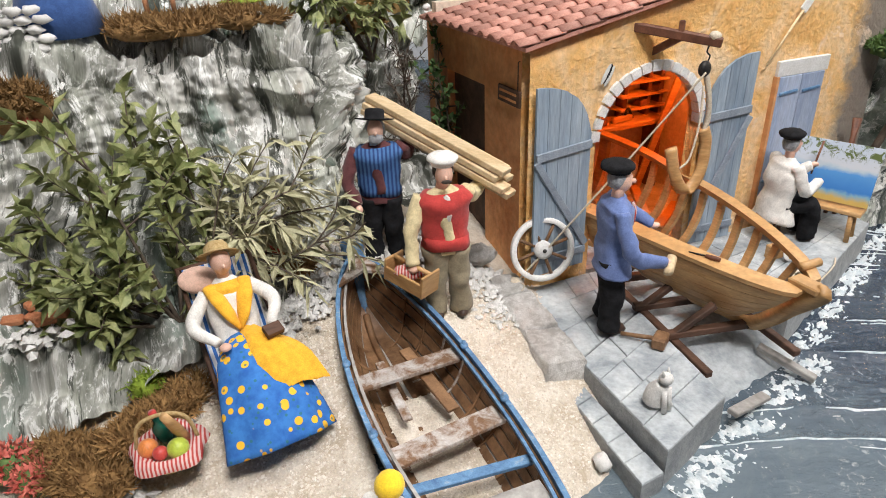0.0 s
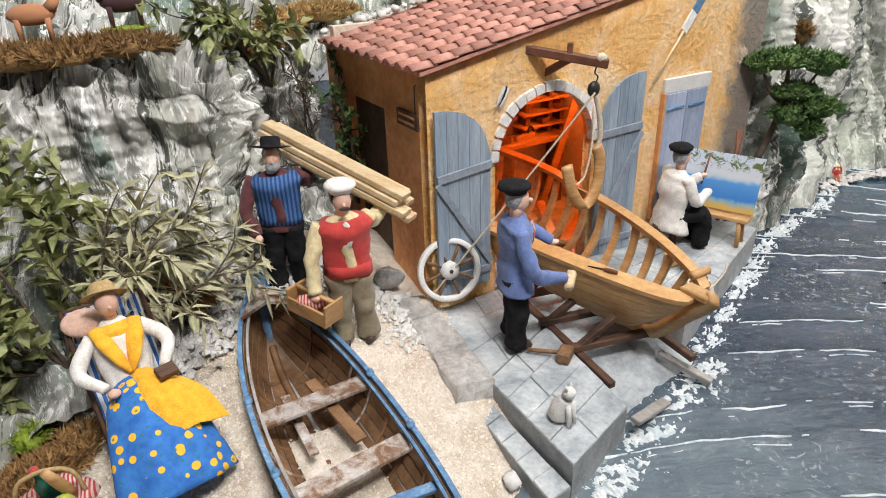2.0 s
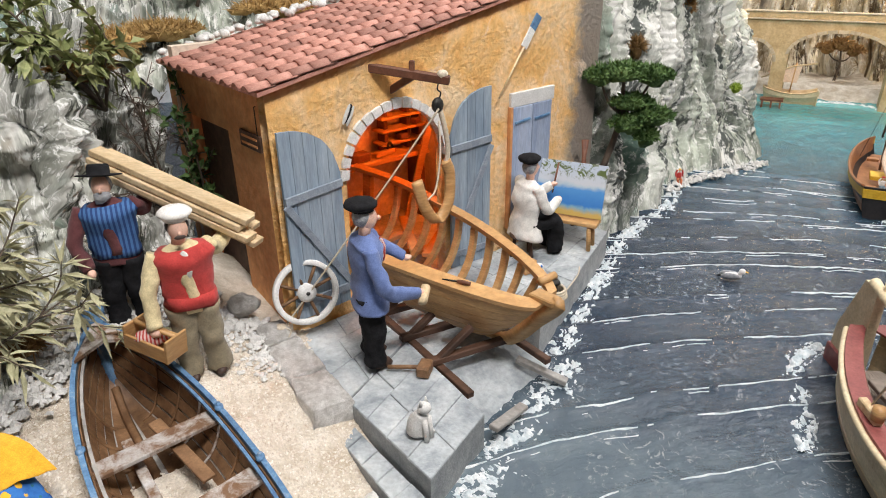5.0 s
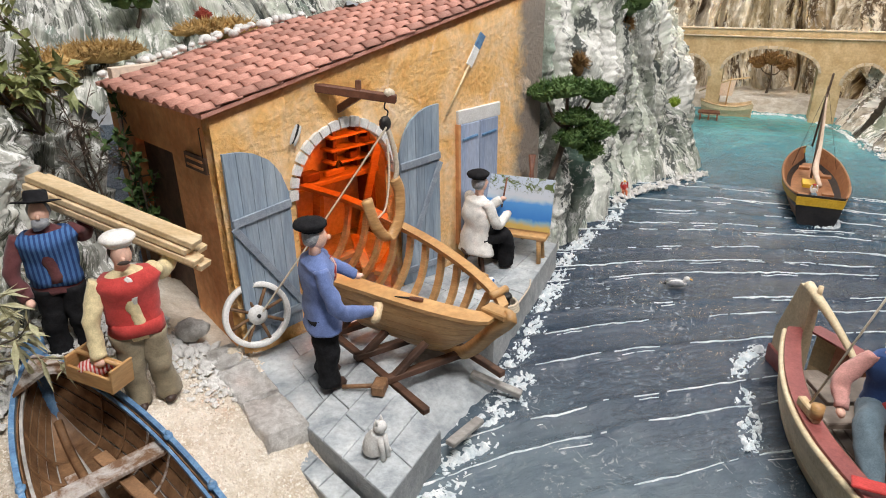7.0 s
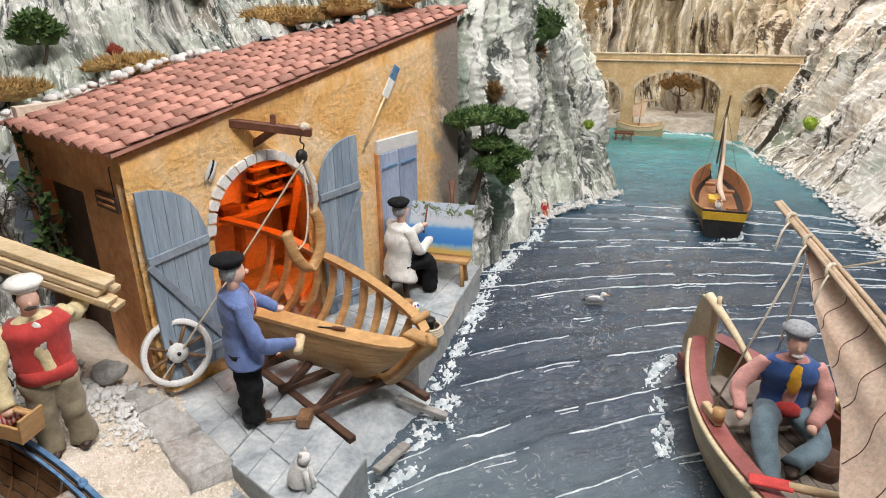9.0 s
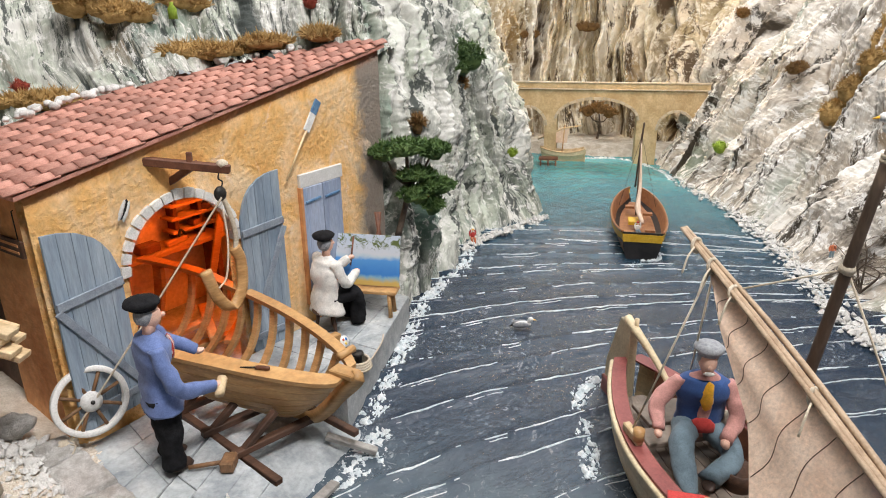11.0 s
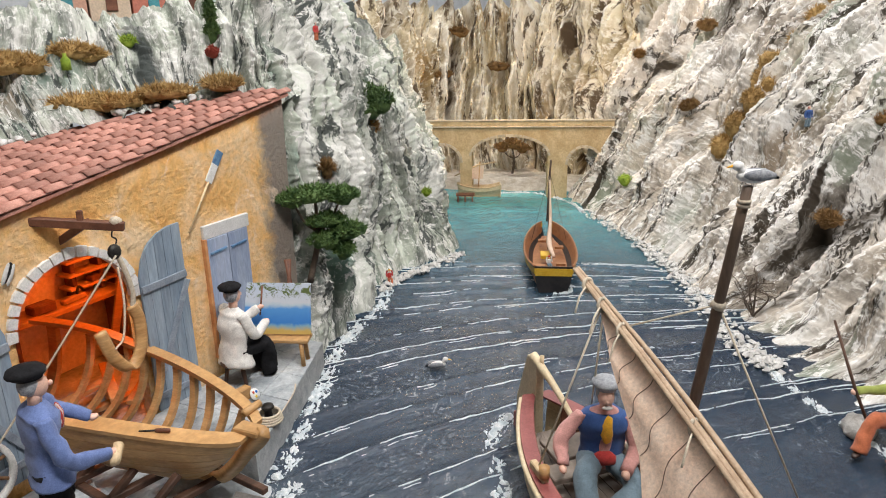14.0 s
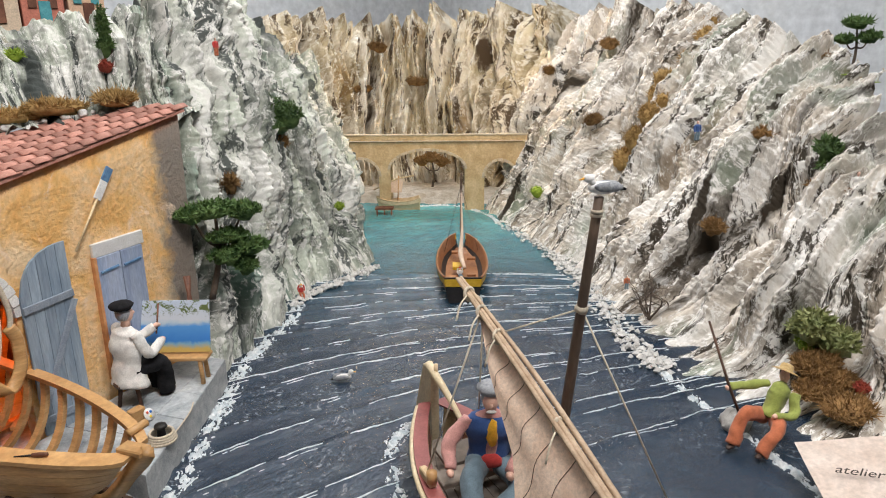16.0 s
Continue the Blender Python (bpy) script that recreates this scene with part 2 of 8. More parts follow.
def water_mat():
    m, nt, bsdf, vec = start_mat("painted_water")
    sep = nt.nodes.new("ShaderNodeSeparateXYZ")
    nt.links.new(vec, sep.inputs[0])
    along = nt.nodes.new("ShaderNodeMath")
    along.operation = "ADD"
    nt.links.new(sep.outputs[0], along.inputs[0]), nt.links.new(sep.outputs[1], along.inputs[1])
    unit = nt.nodes.new("ShaderNodeMapRange")
    unit.inputs["From Min"].default_value, unit.inputs["From Max"].default_value = 0.9, 5.1
    nt.links.new(along.outputs[0], unit.inputs[0])
    deep = ramp_node(nt, unit.outputs[0], [(0.0, (0.13, 0.17, 0.20)), (0.10, (0.075, 0.108, 0.138)), (0.19, (0.016, 0.032, 0.058)), (0.40, (0.008, 0.022, 0.046)), (0.58, (0.018, 0.062, 0.100)), (0.78, (0.06, 0.22, 0.27)), (1.0, (0.10, 0.36, 0.38))])
    mot = noise_node(nt, vec, 8, 6, 0.65, 1.0)
    col = mix_nodes(nt, "RGBA", deep, ramp_node(nt, mot, [(0.3, (0.7, 0.75, 0.8)), (0.7, (1.35, 1.3, 1.2))]), 1.0, "MULTIPLY")
    fleck = noise_node(nt, vec, 34, 6, 0.7, 2.5)
    zone = noise_node(nt, vec, 5, 3, 0.5)
    both = nt.nodes.new("ShaderNodeMath")
    both.operation = "MULTIPLY"
    nt.links.new(ramp_node(nt, fleck, [(0.57, (0, 0, 0)), (0.64, (1, 1, 1))]), both.inputs[0])
    nt.links.new(ramp_node(nt, zone, [(0.42, (0, 0, 0)), (0.62, (0.35, 0.35, 0.35))]), both.inputs[1])
    col = mix_nodes(nt, "RGBA", col, (0.62, 0.66, 0.68), both.outputs[0])
    nt.links.new(col, bsdf.inputs["Base Color"])
    bsdf.inputs["Roughness"].default_value = 0.18
    bsdf.inputs["Specular IOR Level"].default_value = 0.62
    brush = nt.nodes.new("ShaderNodeMapping")
    brush.inputs["Scale"].default_value = (0.45, 1.0, 1.0)
    nt.links.new(vec, brush.inputs["Vector"])
    rip = noise_node(nt, brush.outputs[0], 85, 6, 0.66, 1.6)
    bump_node(nt, bsdf, rip, 0.85, 0.004)
    return m


M_WATER = water_mat()
M_FOAM = mat("white_foam_paint", (0.46, 0.54, 0.58), (0.84, 0.86, 0.86), 60, 0.5, 0.6, 0.003, vary=0)

# ---- building helpers ----
PERM = np.random.RandomState(7).permutation(512)
GRAD = np.random.RandomState(9).normal(size=(512, 3))
GRAD /= np.linalg.norm(GRAD, axis=1)[:, None]


def gnoise(p):
    """Gradient noise at the rows of p, about -0.7 to 0.7."""
    i = np.floor(p).astype(int)
    f = p - i
    w = f * f * f * (f * (f * 6 - 15) + 10)
    out = 0
    for dx in (0, 1):
        for dy in (0, 1):
            for dz in (0, 1):
                h = PERM[(PERM[(PERM[(i[:, 0] + dx) % 512] + i[:, 1] + dy) % 512] + i[:, 2] + dz) % 512]
                dot = (GRAD[h] * (f - (dx, dy, dz))).sum(1)
                out = out + dot * np.where(dx, w[:, 0], 1 - w[:, 0]) * np.where(dy, w[:, 1], 1 - w[:, 1]) * np.where(dz, w[:, 2], 1 - w[:, 2])
    return out


def fbm(p, octaves=4, gain=0.5):
    p, total, amp = np.asarray(p, float), 0, 1.0
    for k in range(octaves):
        total = total + amp * gnoise(p * 2 ** k + 17.3 * k)
        amp *= gain
    return total


def ridged(p, octaves=4, gain=0.5):
    p, total, amp = np.asarray(p, float), 0, 1.0
    for k in range(octaves):
        total = total + amp * (1 - 2.6 * np.abs(gnoise(p * 2 ** k + 11.1 * k)))
        amp *= gain
    return total


def spline(points, n):
    """n points evenly along a smooth curve through the points."""
    p = np.array(points, float)
    ext = np.vstack([2 * p[0] - p[1], p, 2 * p[-1] - p[-2]])
    t = np.linspace(0, len(p) - 1, n)
    k = np.minimum(t.astype(int), len(p) - 2)
    f = (t - k)[:, None]
    a, b, c, d = ext[k], ext[k + 1], ext[k + 2], ext[k + 3]
    return 0.5 * (2 * b + (c - a) * f + (2 * a - 5 * b + 4 * c - d) * f ** 2 + (3 * b - a - 3 * c + d) * f ** 3)


def mesh_from(name, verts, faces, materials, smooth=True, index=None):
    me = bpy.data.meshes.new(name)
    me.from_pydata([tuple(map(float, q)) for q in verts], [], faces)
    for m in materials if isinstance(materials, (list, tuple)) else [materials]:
        me.materials.append(m)
    if index is not None:
        me.polygons.foreach_set("material_index", index)
    me.polygons.foreach_set("use_smooth", [smooth] * len(me.polygons))
    me.update()
    return me


def grid_faces(n, m, wrap=False):
    """Quads of an n by m grid, rows of m; wrap closes each row."""
    return [(r * m + c, r * m + (c + 1) % m, (r + 1) * m + (c + 1) % m, (r + 1) * m + c) for r in range(n - 1) for c in range(m if wrap else m - 1)]


class Kit:
    """Collects simple shaped solids into one mesh with several materials."""

    def __init__(self):
        self.v, self.f, self.mi, self.mats, self.flat = [], [], [], [], []

    def add(self, verts, faces, m, smooth=True, at=None):
        if m not in self.mats:
            self.mats.append(m)
        base, k = len(self.v), self.mats.index(m)
        for q in verts:
            q = Vector([float(c) for c in q])
            self.v.append(tuple(at @ q if at is not None else q))
        for f in faces:
            self.f.append(tuple(base + i for i in f))
            self.mi.append(k)
            self.flat.append(smooth)
        return self

    def box(self, size, m, at=None, bevel=0.08, centre=(0, 0, 0)):
        """A block with chamfered edges."""
        s = [c / 2 for c in size]
        b = min(size) * bevel
        vs, fs, ids = [], [], {}
        for sx in (-1, 1):
            for sy in (-1, 1):
                for sz in (-1, 1):
                    for ax in range(3):
                        c = [sx * (s[0] - (b if ax != 0 else 0)), sy * (s[1] - (b if ax != 1 else 0)), sz * (s[2] - (b if ax != 2 else 0))]
                        ids[sx, sy, sz, ax] = len(vs)
                        vs.append([c[i] + centre[i] for i in range(3)])
        for ax in range(3):
            o = [i for i in range(3) if i != ax]
            for sg in (-1, 1):
                ring = []
                for a, b2 in ((-1, -1), (1, -1), (1, 1), (-1, 1)):
                    k = [0, 0, 0]
                    k[ax], k[o[0]], k[o[1]] = sg, a, b2
                    ring.append(ids[(*k, ax)])
                fs.append(ring if (sg > 0) == (ax != 1) else ring[::-1])
        for ax in range(3):
            o = [i for i in range(3) if i != ax]
            for a in (-1, 1):
                for b2 in (-1, 1):
                    k0, k1 = [0, 0, 0], [0, 0, 0]
                    k0[ax], k1[ax] = -1, 1
                    k0[o[0]] = k1[o[0]] = a
                    k0[o[1]] = k1[o[1]] = b2
                    q = [ids[(*k0, o[0])], ids[(*k1, o[0])], ids[(*k1, o[1])], ids[(*k0, o[1])]]
                    fs.append(q if (a * b2 > 0) == (ax != 1) else q[::-1])
        for sx in (-1, 1):
            for sy in (-1, 1):
                for sz in (-1, 1):
                    q = [ids[sx, sy, sz, 0], ids[sx, sy, sz, 1], ids[sx, sy, sz, 2]]
                    fs.append(q if sx * sy * sz > 0 else q[::-1])
        return self.add(vs, fs, m, False, at)

    def ball(self, centre, radii, m, at=None, n=14, rough=0.0, seed=0):
        r = radii if isinstance(radii, (tuple, list)) else (radii,) * 3
        vs = []
        for i in range(n // 2 + 1):
            th = math.pi * i / (n // 2)
            for j in range(n):
                ph = 2 * math.pi * j / n
                d = np.array([math.sin(th) * math.cos(ph), math.sin(th) * math.sin(ph), math.cos(th)])
                vs.append(d)
        vs = np.array(vs)
        scale = 1 + rough * fbm(vs * 1.7 + seed * 3.7, 3)[:, None] if rough else 1.0
        vs = vs * scale * np.array(r) + np.array(centre)
        return self.add(vs, [q[::-1] for q in grid_faces(n // 2 + 1, n, True)], m, True, at)

    def tube(self, path, radius, m, at=None, n=8, steps=None, squash=(1, 1)):
        """A round bar along a path; radius may be a list along it."""
        p = spline(path, steps) if steps else np.array(path, float)
        r = np.interp(np.linspace(0, 1, len(p)), np.linspace(0, 1, len(radius)), radius) if isinstance(radius, (list, tuple)) else np.full(len(p), radius)
        tan = np.gradient(p, axis=0)
        tan /= np.linalg.norm(tan, axis=1)[:, None] + 1e-12
        ref = np.array([0, 0, 1.0]) if abs(tan[:, 2]).max() < 0.93 else np.array([1.0, 0.13, 0])
        a = np.cross(tan, ref)
        a /= np.linalg.norm(a, axis=1)[:, None] + 1e-12
        b = np.cross(a, tan)
        ang = np.linspace(0, 2 * np.pi, n, endpoint=False)
        vs = (p[:, None] + r[:, None, None] * (squash[0] * np.cos(ang)[None, :, None] * a[:, None] + squash[1] * np.sin(ang)[None, :, None] * b[:, None])).reshape(-1, 3)
        fs = grid_faces(len(p), n, True) + [tuple(range(n))[::-1], tuple((len(p) - 1) * n + i for i in range(n))]
        return self.add(vs, fs, m, True, at)

    def lathe(self, profile, m, at=None, n=20, squash=(1, 1), wob=0.0, seed=0, closed=True):
        """A turned or draped form from (radius, height) rows; wob folds it like cloth."""
        vs = []
        for k, (r, z) in enumerate(profile):
            for j in range(n):
                ph = 2 * math.pi * j / n
                w = 1 + wob * math.sin(ph * 5 + seed + 0.7 * math.sin(2 * ph)) * (k / max(1, len(profile) - 1))
                vs.append((r * w * math.cos(ph) * squash[0], r * w * math.sin(ph) * squash[1], z))
        fs = grid_faces(len(profile), n, True)
        if closed:
            fs += [tuple(range(n))[::-1], tuple((len(profile) - 1) * n + i for i in range(n))]
        return self.add(vs, fs, m, True, at)

    def strip(self, left, right, m, thick=0.002, at=None):
        """A curved board between two edge lines, with thickness along its normal."""
        a, b = np.array(left, float), np.array(right, float)
        nrm = np.cross(np.gradient(a, axis=0), b - a)
        nrm /= np.linalg.norm(nrm, axis=1)[:, None] + 1e-12
        o = nrm * thick / 2
        n = len(a)
        vs = np.vstack([a + o, b + o, b - o, a - o])
        fs = [(k * n + i, k * n + i + 1, ((k + 1) % 4) * n + i + 1, ((k + 1) % 4) * n + i) for k in range(4) for i in range(n - 1)]
        fs += [(0, n, 2 * n, 3 * n), (4 * n - 1, 3 * n - 1, 2 * n - 1, n - 1)]
        return self.add(vs, fs, m, False, at)

    def mesh(self, name):
        me = mesh_from(name, self.v, self.f, self.mats, True, self.mi)
        me.polygons.foreach_set("use_smooth", self.flat)
        bm = bmesh.new()
        bm.from_mesh(me)
        bmesh.ops.recalc_face_normals(bm, faces=bm.faces)
        bm.to_mesh(me)
        bm.free()
        return me


def part(name, kit, parent=None, label=""):
    ob = new(name, kit.mesh(name) if isinstance(kit, Kit) else kit)
    if parent is not None:
        ob.parent = parent
    return tagged(ob, label)


def thing(name, m, label, category, group="", kit=None, kind=""):
    """A top-level thing: an empty at its base, or one mesh."""
    ob = new(name, kit.mesh(name) if kit else None)
    ob.matrix_world = m
    return tagged(ob, label, category, group, kind)


# ---- the hall round the display ----
def slab(name, lo, hi, m, label, category):
    k = Kit().box([h - l for l, h in zip(lo, hi)], m, centre=[(l + h) / 2 for l, h in zip(lo, hi)], bevel=0.01)
    return thing(name, Matrix(), label, category, kit=k, kind="structure")


M_HALL = mat("pale_grey_hall_paint", (0.80, 0.82, 0.85), (0.84, 0.86, 0.88), 2, 0.9, 0.1, 0.002, vary=0)
# dark tone for the unseen ceiling and two unseen walls, to lower bounced fill
M_LOWBOUNCE = mat("low_bounce_hall_paint", (0.16, 0.16, 0.17), (0.20, 0.20, 0.21), 2, 0.9, 0.1, 0.002, vary=0)
M_HALLFLOOR = mat("grey_hall_floor", (0.22, 0.21, 0.20), (0.30, 0.29, 0.28), 3, 0.6, 0.1, 0.002, vary=0)
slab("floor", (-2.6, -2.6, -1.0), (4.6, 4.6, -0.9), M_HALLFLOOR, "grey floor of the exhibition hall", "floor")
slab("ceiling", (-2.6, -2.6, 2.8), (4.6, 4.6, 2.9), M_LOWBOUNCE, "unseen hall ceiling, dark grey to cut bounced light", "ceiling")
slab("wall_north", (-2.6, 4.5, -0.9), (4.6, 4.6, 2.8), M_HALL, "plain pale grey hall wall behind the display", "wall")
slab("wall_south", (-2.6, -2.6, -0.9), (4.6, -2.5, 2.8), M_LOWBOUNCE, "unseen hall wall, dark grey to cut bounced light", "wall")
slab("wall_west", (-2.6, -2.5, -0.9), (-2.5, 4.5, 2.8), M_LOWBOUNCE, "unseen hall wall, dark grey to cut bounced light", "wall")
slab("wall_east", (4.5, -2.5, -0.9), (4.6, 4.5, 2.8), M_HALL, "plain pale grey hall wall behind the cliffs", "wall")

# ---- ground of the display ----
HOUSE = np.array([0.280, 1.011])
HU = np.array([0.903, 0.430]) / np.hypot(0.903, 0.430)
HV = np.array([-HU[1], HU[0]])
HM = Matrix.Translation((HOUSE[0], HOUSE[1], 0)) @ pose(0, 0, 0, 0, 0, math.degrees(math.atan2(HU[1], HU[0])))


def step(a, b, x):
    t = np.clip((np.asarray(x, float) - a) / (b - a), 0, 1)
    return t * t * (3 - 2 * t)


def beach_z(x, y):
    """Height of the shingle beach."""
    x, y = np.asarray(x, float), np.asarray(y, float)
    z = 0.112 - 0.30 * np.clip(x - 0.12, 0, None) - 0.02 * step(0.0, -0.3, x) + 0.05 * step(0.88, 1.05, y) * step(0.30, 0.0, x)
    z = z - 0.22 * np.clip(0.83 - y, 0, 0.25)
    z = z - 0.16 * step(0.62, 0.40, y) * step(0.1, 0.45, x)
    return np.maximum(z, -0.03)


def sheet(name, x0, x1, y0, y1, n, m, height, material, label, category, kind="structure"):
    X, Y = np.meshgrid(np.linspace(x0, x1, m), np.linspace(y0, y1, n))
    P = np.stack([X.ravel(), Y.ravel(), np.zeros(X.size)], 1)
    P[:, 2] = height(P[:, 0], P[:, 1])
    ob = new(name, mesh_from(name, P, grid_faces(n, m), material))
    return tagged(ob, label, category, "", kind)


def under_boat(x, y, half):
    a, b = np.array((0.258, 0.372)), np.array((-0.004, 0.955))
    d = (b - a) / np.linalg.norm(b - a)
    t = ((x - a[0]) * d[0] + (y - a[1]) * d[1]) / np.linalg.norm(b - a)
    off = np.abs(-(x - a[0]) * d[1] + (y - a[1]) * d[0])
    return (off < half * np.sqrt(np.clip(1 - np.clip((t - 0.45) / 0.55, 0, 1) ** 2, 0, 1))) & (t > 0.02) & (t < 0.985)


def sand_height(x, y):
    p = np.stack([x, y, np.zeros_like(x)], 1)
    return beach_z(x, y) - 0.075 * under_boat(x, y, 0.080) + 0.004 * fbm(p * 14, 3) + 0.0022 * fbm(p * 120, 2)


sheet("beach", -1.2, 0.62, 0.1, 1.25, 300, 420, sand_height, M_SAND, "beige shingle and sand beach sloping to the water", "beach")


def water_height(x, y):
    p = np.stack([x, y, np.zeros_like(x)], 1)
    wave = 0
    for y0, slope, bend in CRESTS:
        d = y - (y0 - slope * (x - 1.0) - bend * (x - 1.0) ** 2 + 0.016 * fbm(p * 5, 3))
        wave = np.maximum(wave, 0.007 * np.exp(-(d / 0.012) ** 2))
    return wave + 0.004 * fbm(p * 9, 3) + 0.0025 * fbm(p * 42, 2) - 0.002


CRESTS = [(0.56 + 0.098 * k + 0.02 * math.sin(2.3 * k), 0.12 + 0.010 * k, 0.20 + 0.012 * k) for k in range(16)]
sheet("water", -0.2, 3.6, -0.6, 3.3, 520, 520, water_height, M_WATER, "dark blue painted sea with hardened waves", "water")


def foam_lines():
    """White broken ridges on the wave crests."""
    V, F = [], []
    rng = np.random.RandomState(3)
    for k, (y0, slope, bend) in enumerate(CRESTS):
        x = np.arange(0.35, 2.9, 0.005)
        p = np.stack([x, np.full_like(x, 3.1 * k), np.zeros_like(x)], 1)
        y = y0 - slope * (x - 1.0) - bend * (x - 1.0) ** 2 + 0.016 * fbm(np.stack([x, y0 - slope * (x - 1.0), 0 * x], 1) * 5, 3)
        w = 0.0024 * np.clip(0.36 + 1.9 * fbm(p * 9, 3) + 0.5 * fbm(p * 60, 2), 0, 1.6)
        for side in (0, 1):
            off = side * (0.010 + 0.008 * fbm(p * 5 + 7, 2))
            ww = w * (1 - 0.55 * side) * (1 if side == 0 else (fbm(p * 7 + 3, 2) > 0.05))
            yy = y - off
            z = water_height(x, yy)
            base = len(V)
            for i in range(len(x)):
                V += [(x[i], yy[i] - ww[i], z[i] - 0.0012), (x[i], yy[i] - ww[i] * 0.3, z[i] + 0.0016), (x[i], yy[i] + ww[i] * 0.5, z[i] + 0.0014), (x[i], yy[i] + ww[i], z[i] - 0.0012)]
            for i in range(len(x) - 1):
                if ww[i] > 0.0004 or ww[i + 1] > 0.0004:
                    F += [(base + 4 * i + j, base + 4 * i + 4 + j, base + 4 * i + 5 + j, base + 4 * i + 1 + j) for j in range(3)]
    ob = new("foam", mesh_from("foam", V, F, M_FOAM))
    tagged(ob, "broken white foam lines along the wave crests", "foam", "", "stuff")


foam_lines()


# ---- cliffs ----
def cliff(name, lines, n, m, amount, freq, material, label, lean=0.0, seed=0.0, fold=1.0, category="cliff", lumps=0.15):
    """A rock face swept from the bottom line to the top one, with rounded folds and sharp creases running down it."""
    rows = np.array([spline(l, m) for l in lines])
    cols = np.stack([spline(rows[:, j], n) for j in range(m)], 1)
    P = cols.reshape(-1, 3)
    du = np.gradient(cols, axis=1).reshape(-1, 3)
    dv = np.gradient(cols, axis=0).reshape(-1, 3)
    nrm = np.cross(du, dv)
    nrm /= np.linalg.norm(nrm, axis=1)[:, None] + 1e-9
    mid = cols[n // 2]
    arc = np.r_[0, np.cumsum(np.linalg.norm(np.diff(mid, axis=0), axis=1))]
    S = np.tile(arc, n)
    T = np.concatenate([np.zeros((1, m)), np.cumsum(np.linalg.norm(np.diff(cols, axis=0), axis=2), axis=0)]).ravel()
    S = S + lean * T + 0.035 * fbm(P * 5 + seed, 2)
    q = lambda a, b, o: np.stack([S * a, T * b, np.full_like(S, o + seed)], 1)
    f1 = np.abs(gnoise(q(freq, freq * 0.11, 0.3)))
    f2 = np.abs(gnoise(q(freq * 2.4, freq * 0.20, 3.7)))
    f3 = np.abs(gnoise(q(freq * 6.0, freq * 0.60, 7.7)))
    d = fold * (3.6 * f1 ** 0.5 + 1.3 * f2 ** 0.55 + 0.34 * f3 ** 0.8) - 2.15 * fold + 0.5 * fbm(P * freq * 0.35 + seed, 3)
    d = d + lumps * fbm(P * freq * 1.6 + seed, 3) - 1.2 * lumps * np.abs(fbm(P * freq * 1.1 + seed + 5, 3)) + 0.016 / amount * np.abs(fbm(P * freq * 5 + seed, 3)) + 0.007 / amount * fbm(P * freq * 12 + seed, 3)
    amp = amount * (0.25 + 0.75 * step(0.0, 0.16, P[:, 2]))
    P = P + nrm * (amp * d)[:, None]
    me = mesh_from(name, P, grid_faces(n, m), material)
    uv = me.uv_layers.new(name="flow")
    idx = np.empty(len(me.loops), int)
    me.loops.foreach_get("vertex_index", idx)
    uv.data.foreach_set("uv", np.stack([S[idx] + seed, T[idx]], 1).ravel())
    return tagged(new(name, me), label, category, "", "structure")


cliff("cliff_beach", [
    [(-1.0, 0.30, 0.05), (-0.62, 0.46, 0.08), (-0.34, 0.62, 0.10), (-0.16, 0.80, 0.11), (-0.06, 0.90, 0.12), (0.02, 1.00, 0.13), (0.09, 1.12, 0.13), (0.13, 1.20, 0.13)],
    [(-1.0, 0.45, 0.22), (-0.66, 0.60, 0.22), (-0.40, 0.78, 0.20), (-0.22, 0.93, 0.19), (-0.08, 1.00, 0.20), (0.00, 1.06, 0.22), (0.02, 1.22, 0.24), (0.10, 1.32, 0.25)],
    [(-1.0, 0.62, 0.36), (-0.68, 0.76, 0.36), (-0.42, 0.90, 0.34), (-0.24, 1.02, 0.33), (-0.09, 1.07, 0.33), (-0.02, 1.11, 0.35), (-0.05, 1.32, 0.38), (0.08, 1.42, 0.38)],
    [(-1.0, 0.74, 0.48), (-0.68, 0.84, 0.48), (-0.42, 0.97, 0.47), (-0.26, 1.07, 0.47), (-0.11, 1.11, 0.47), (-0.03, 1.15, 0.44), (-0.06, 1.38, 0.46), (0.08, 1.50, 0.50)],
    [(-1.0, 0.95, 0.53), (-0.7, 1.05, 0.53), (-0.45, 1.12, 0.52), (-0.28, 1.20, 0.52), (-0.14, 1.25, 0.52), (-0.08, 1.28, 0.48), (-0.06, 1.45, 0.52), (0.08, 1.56, 0.55)],
    [(-1.0, 1.6, 0.58), (-0.7, 1.6, 0.58), (-0.45, 1.6, 0.57), (-0.28, 1.6, 0.57), (-0.14, 1.6, 0.57), (-0.10, 1.6, 0.57), (-0.02, 1.62, 0.58), (0.05, 1.66, 0.6)],
], 300, 560, 0.060, 8.0, M_ROCK_WHITE, "white and grey painted plaster cliff behind the beach", seed=2.0, fold=0.38, lumps=1.15)
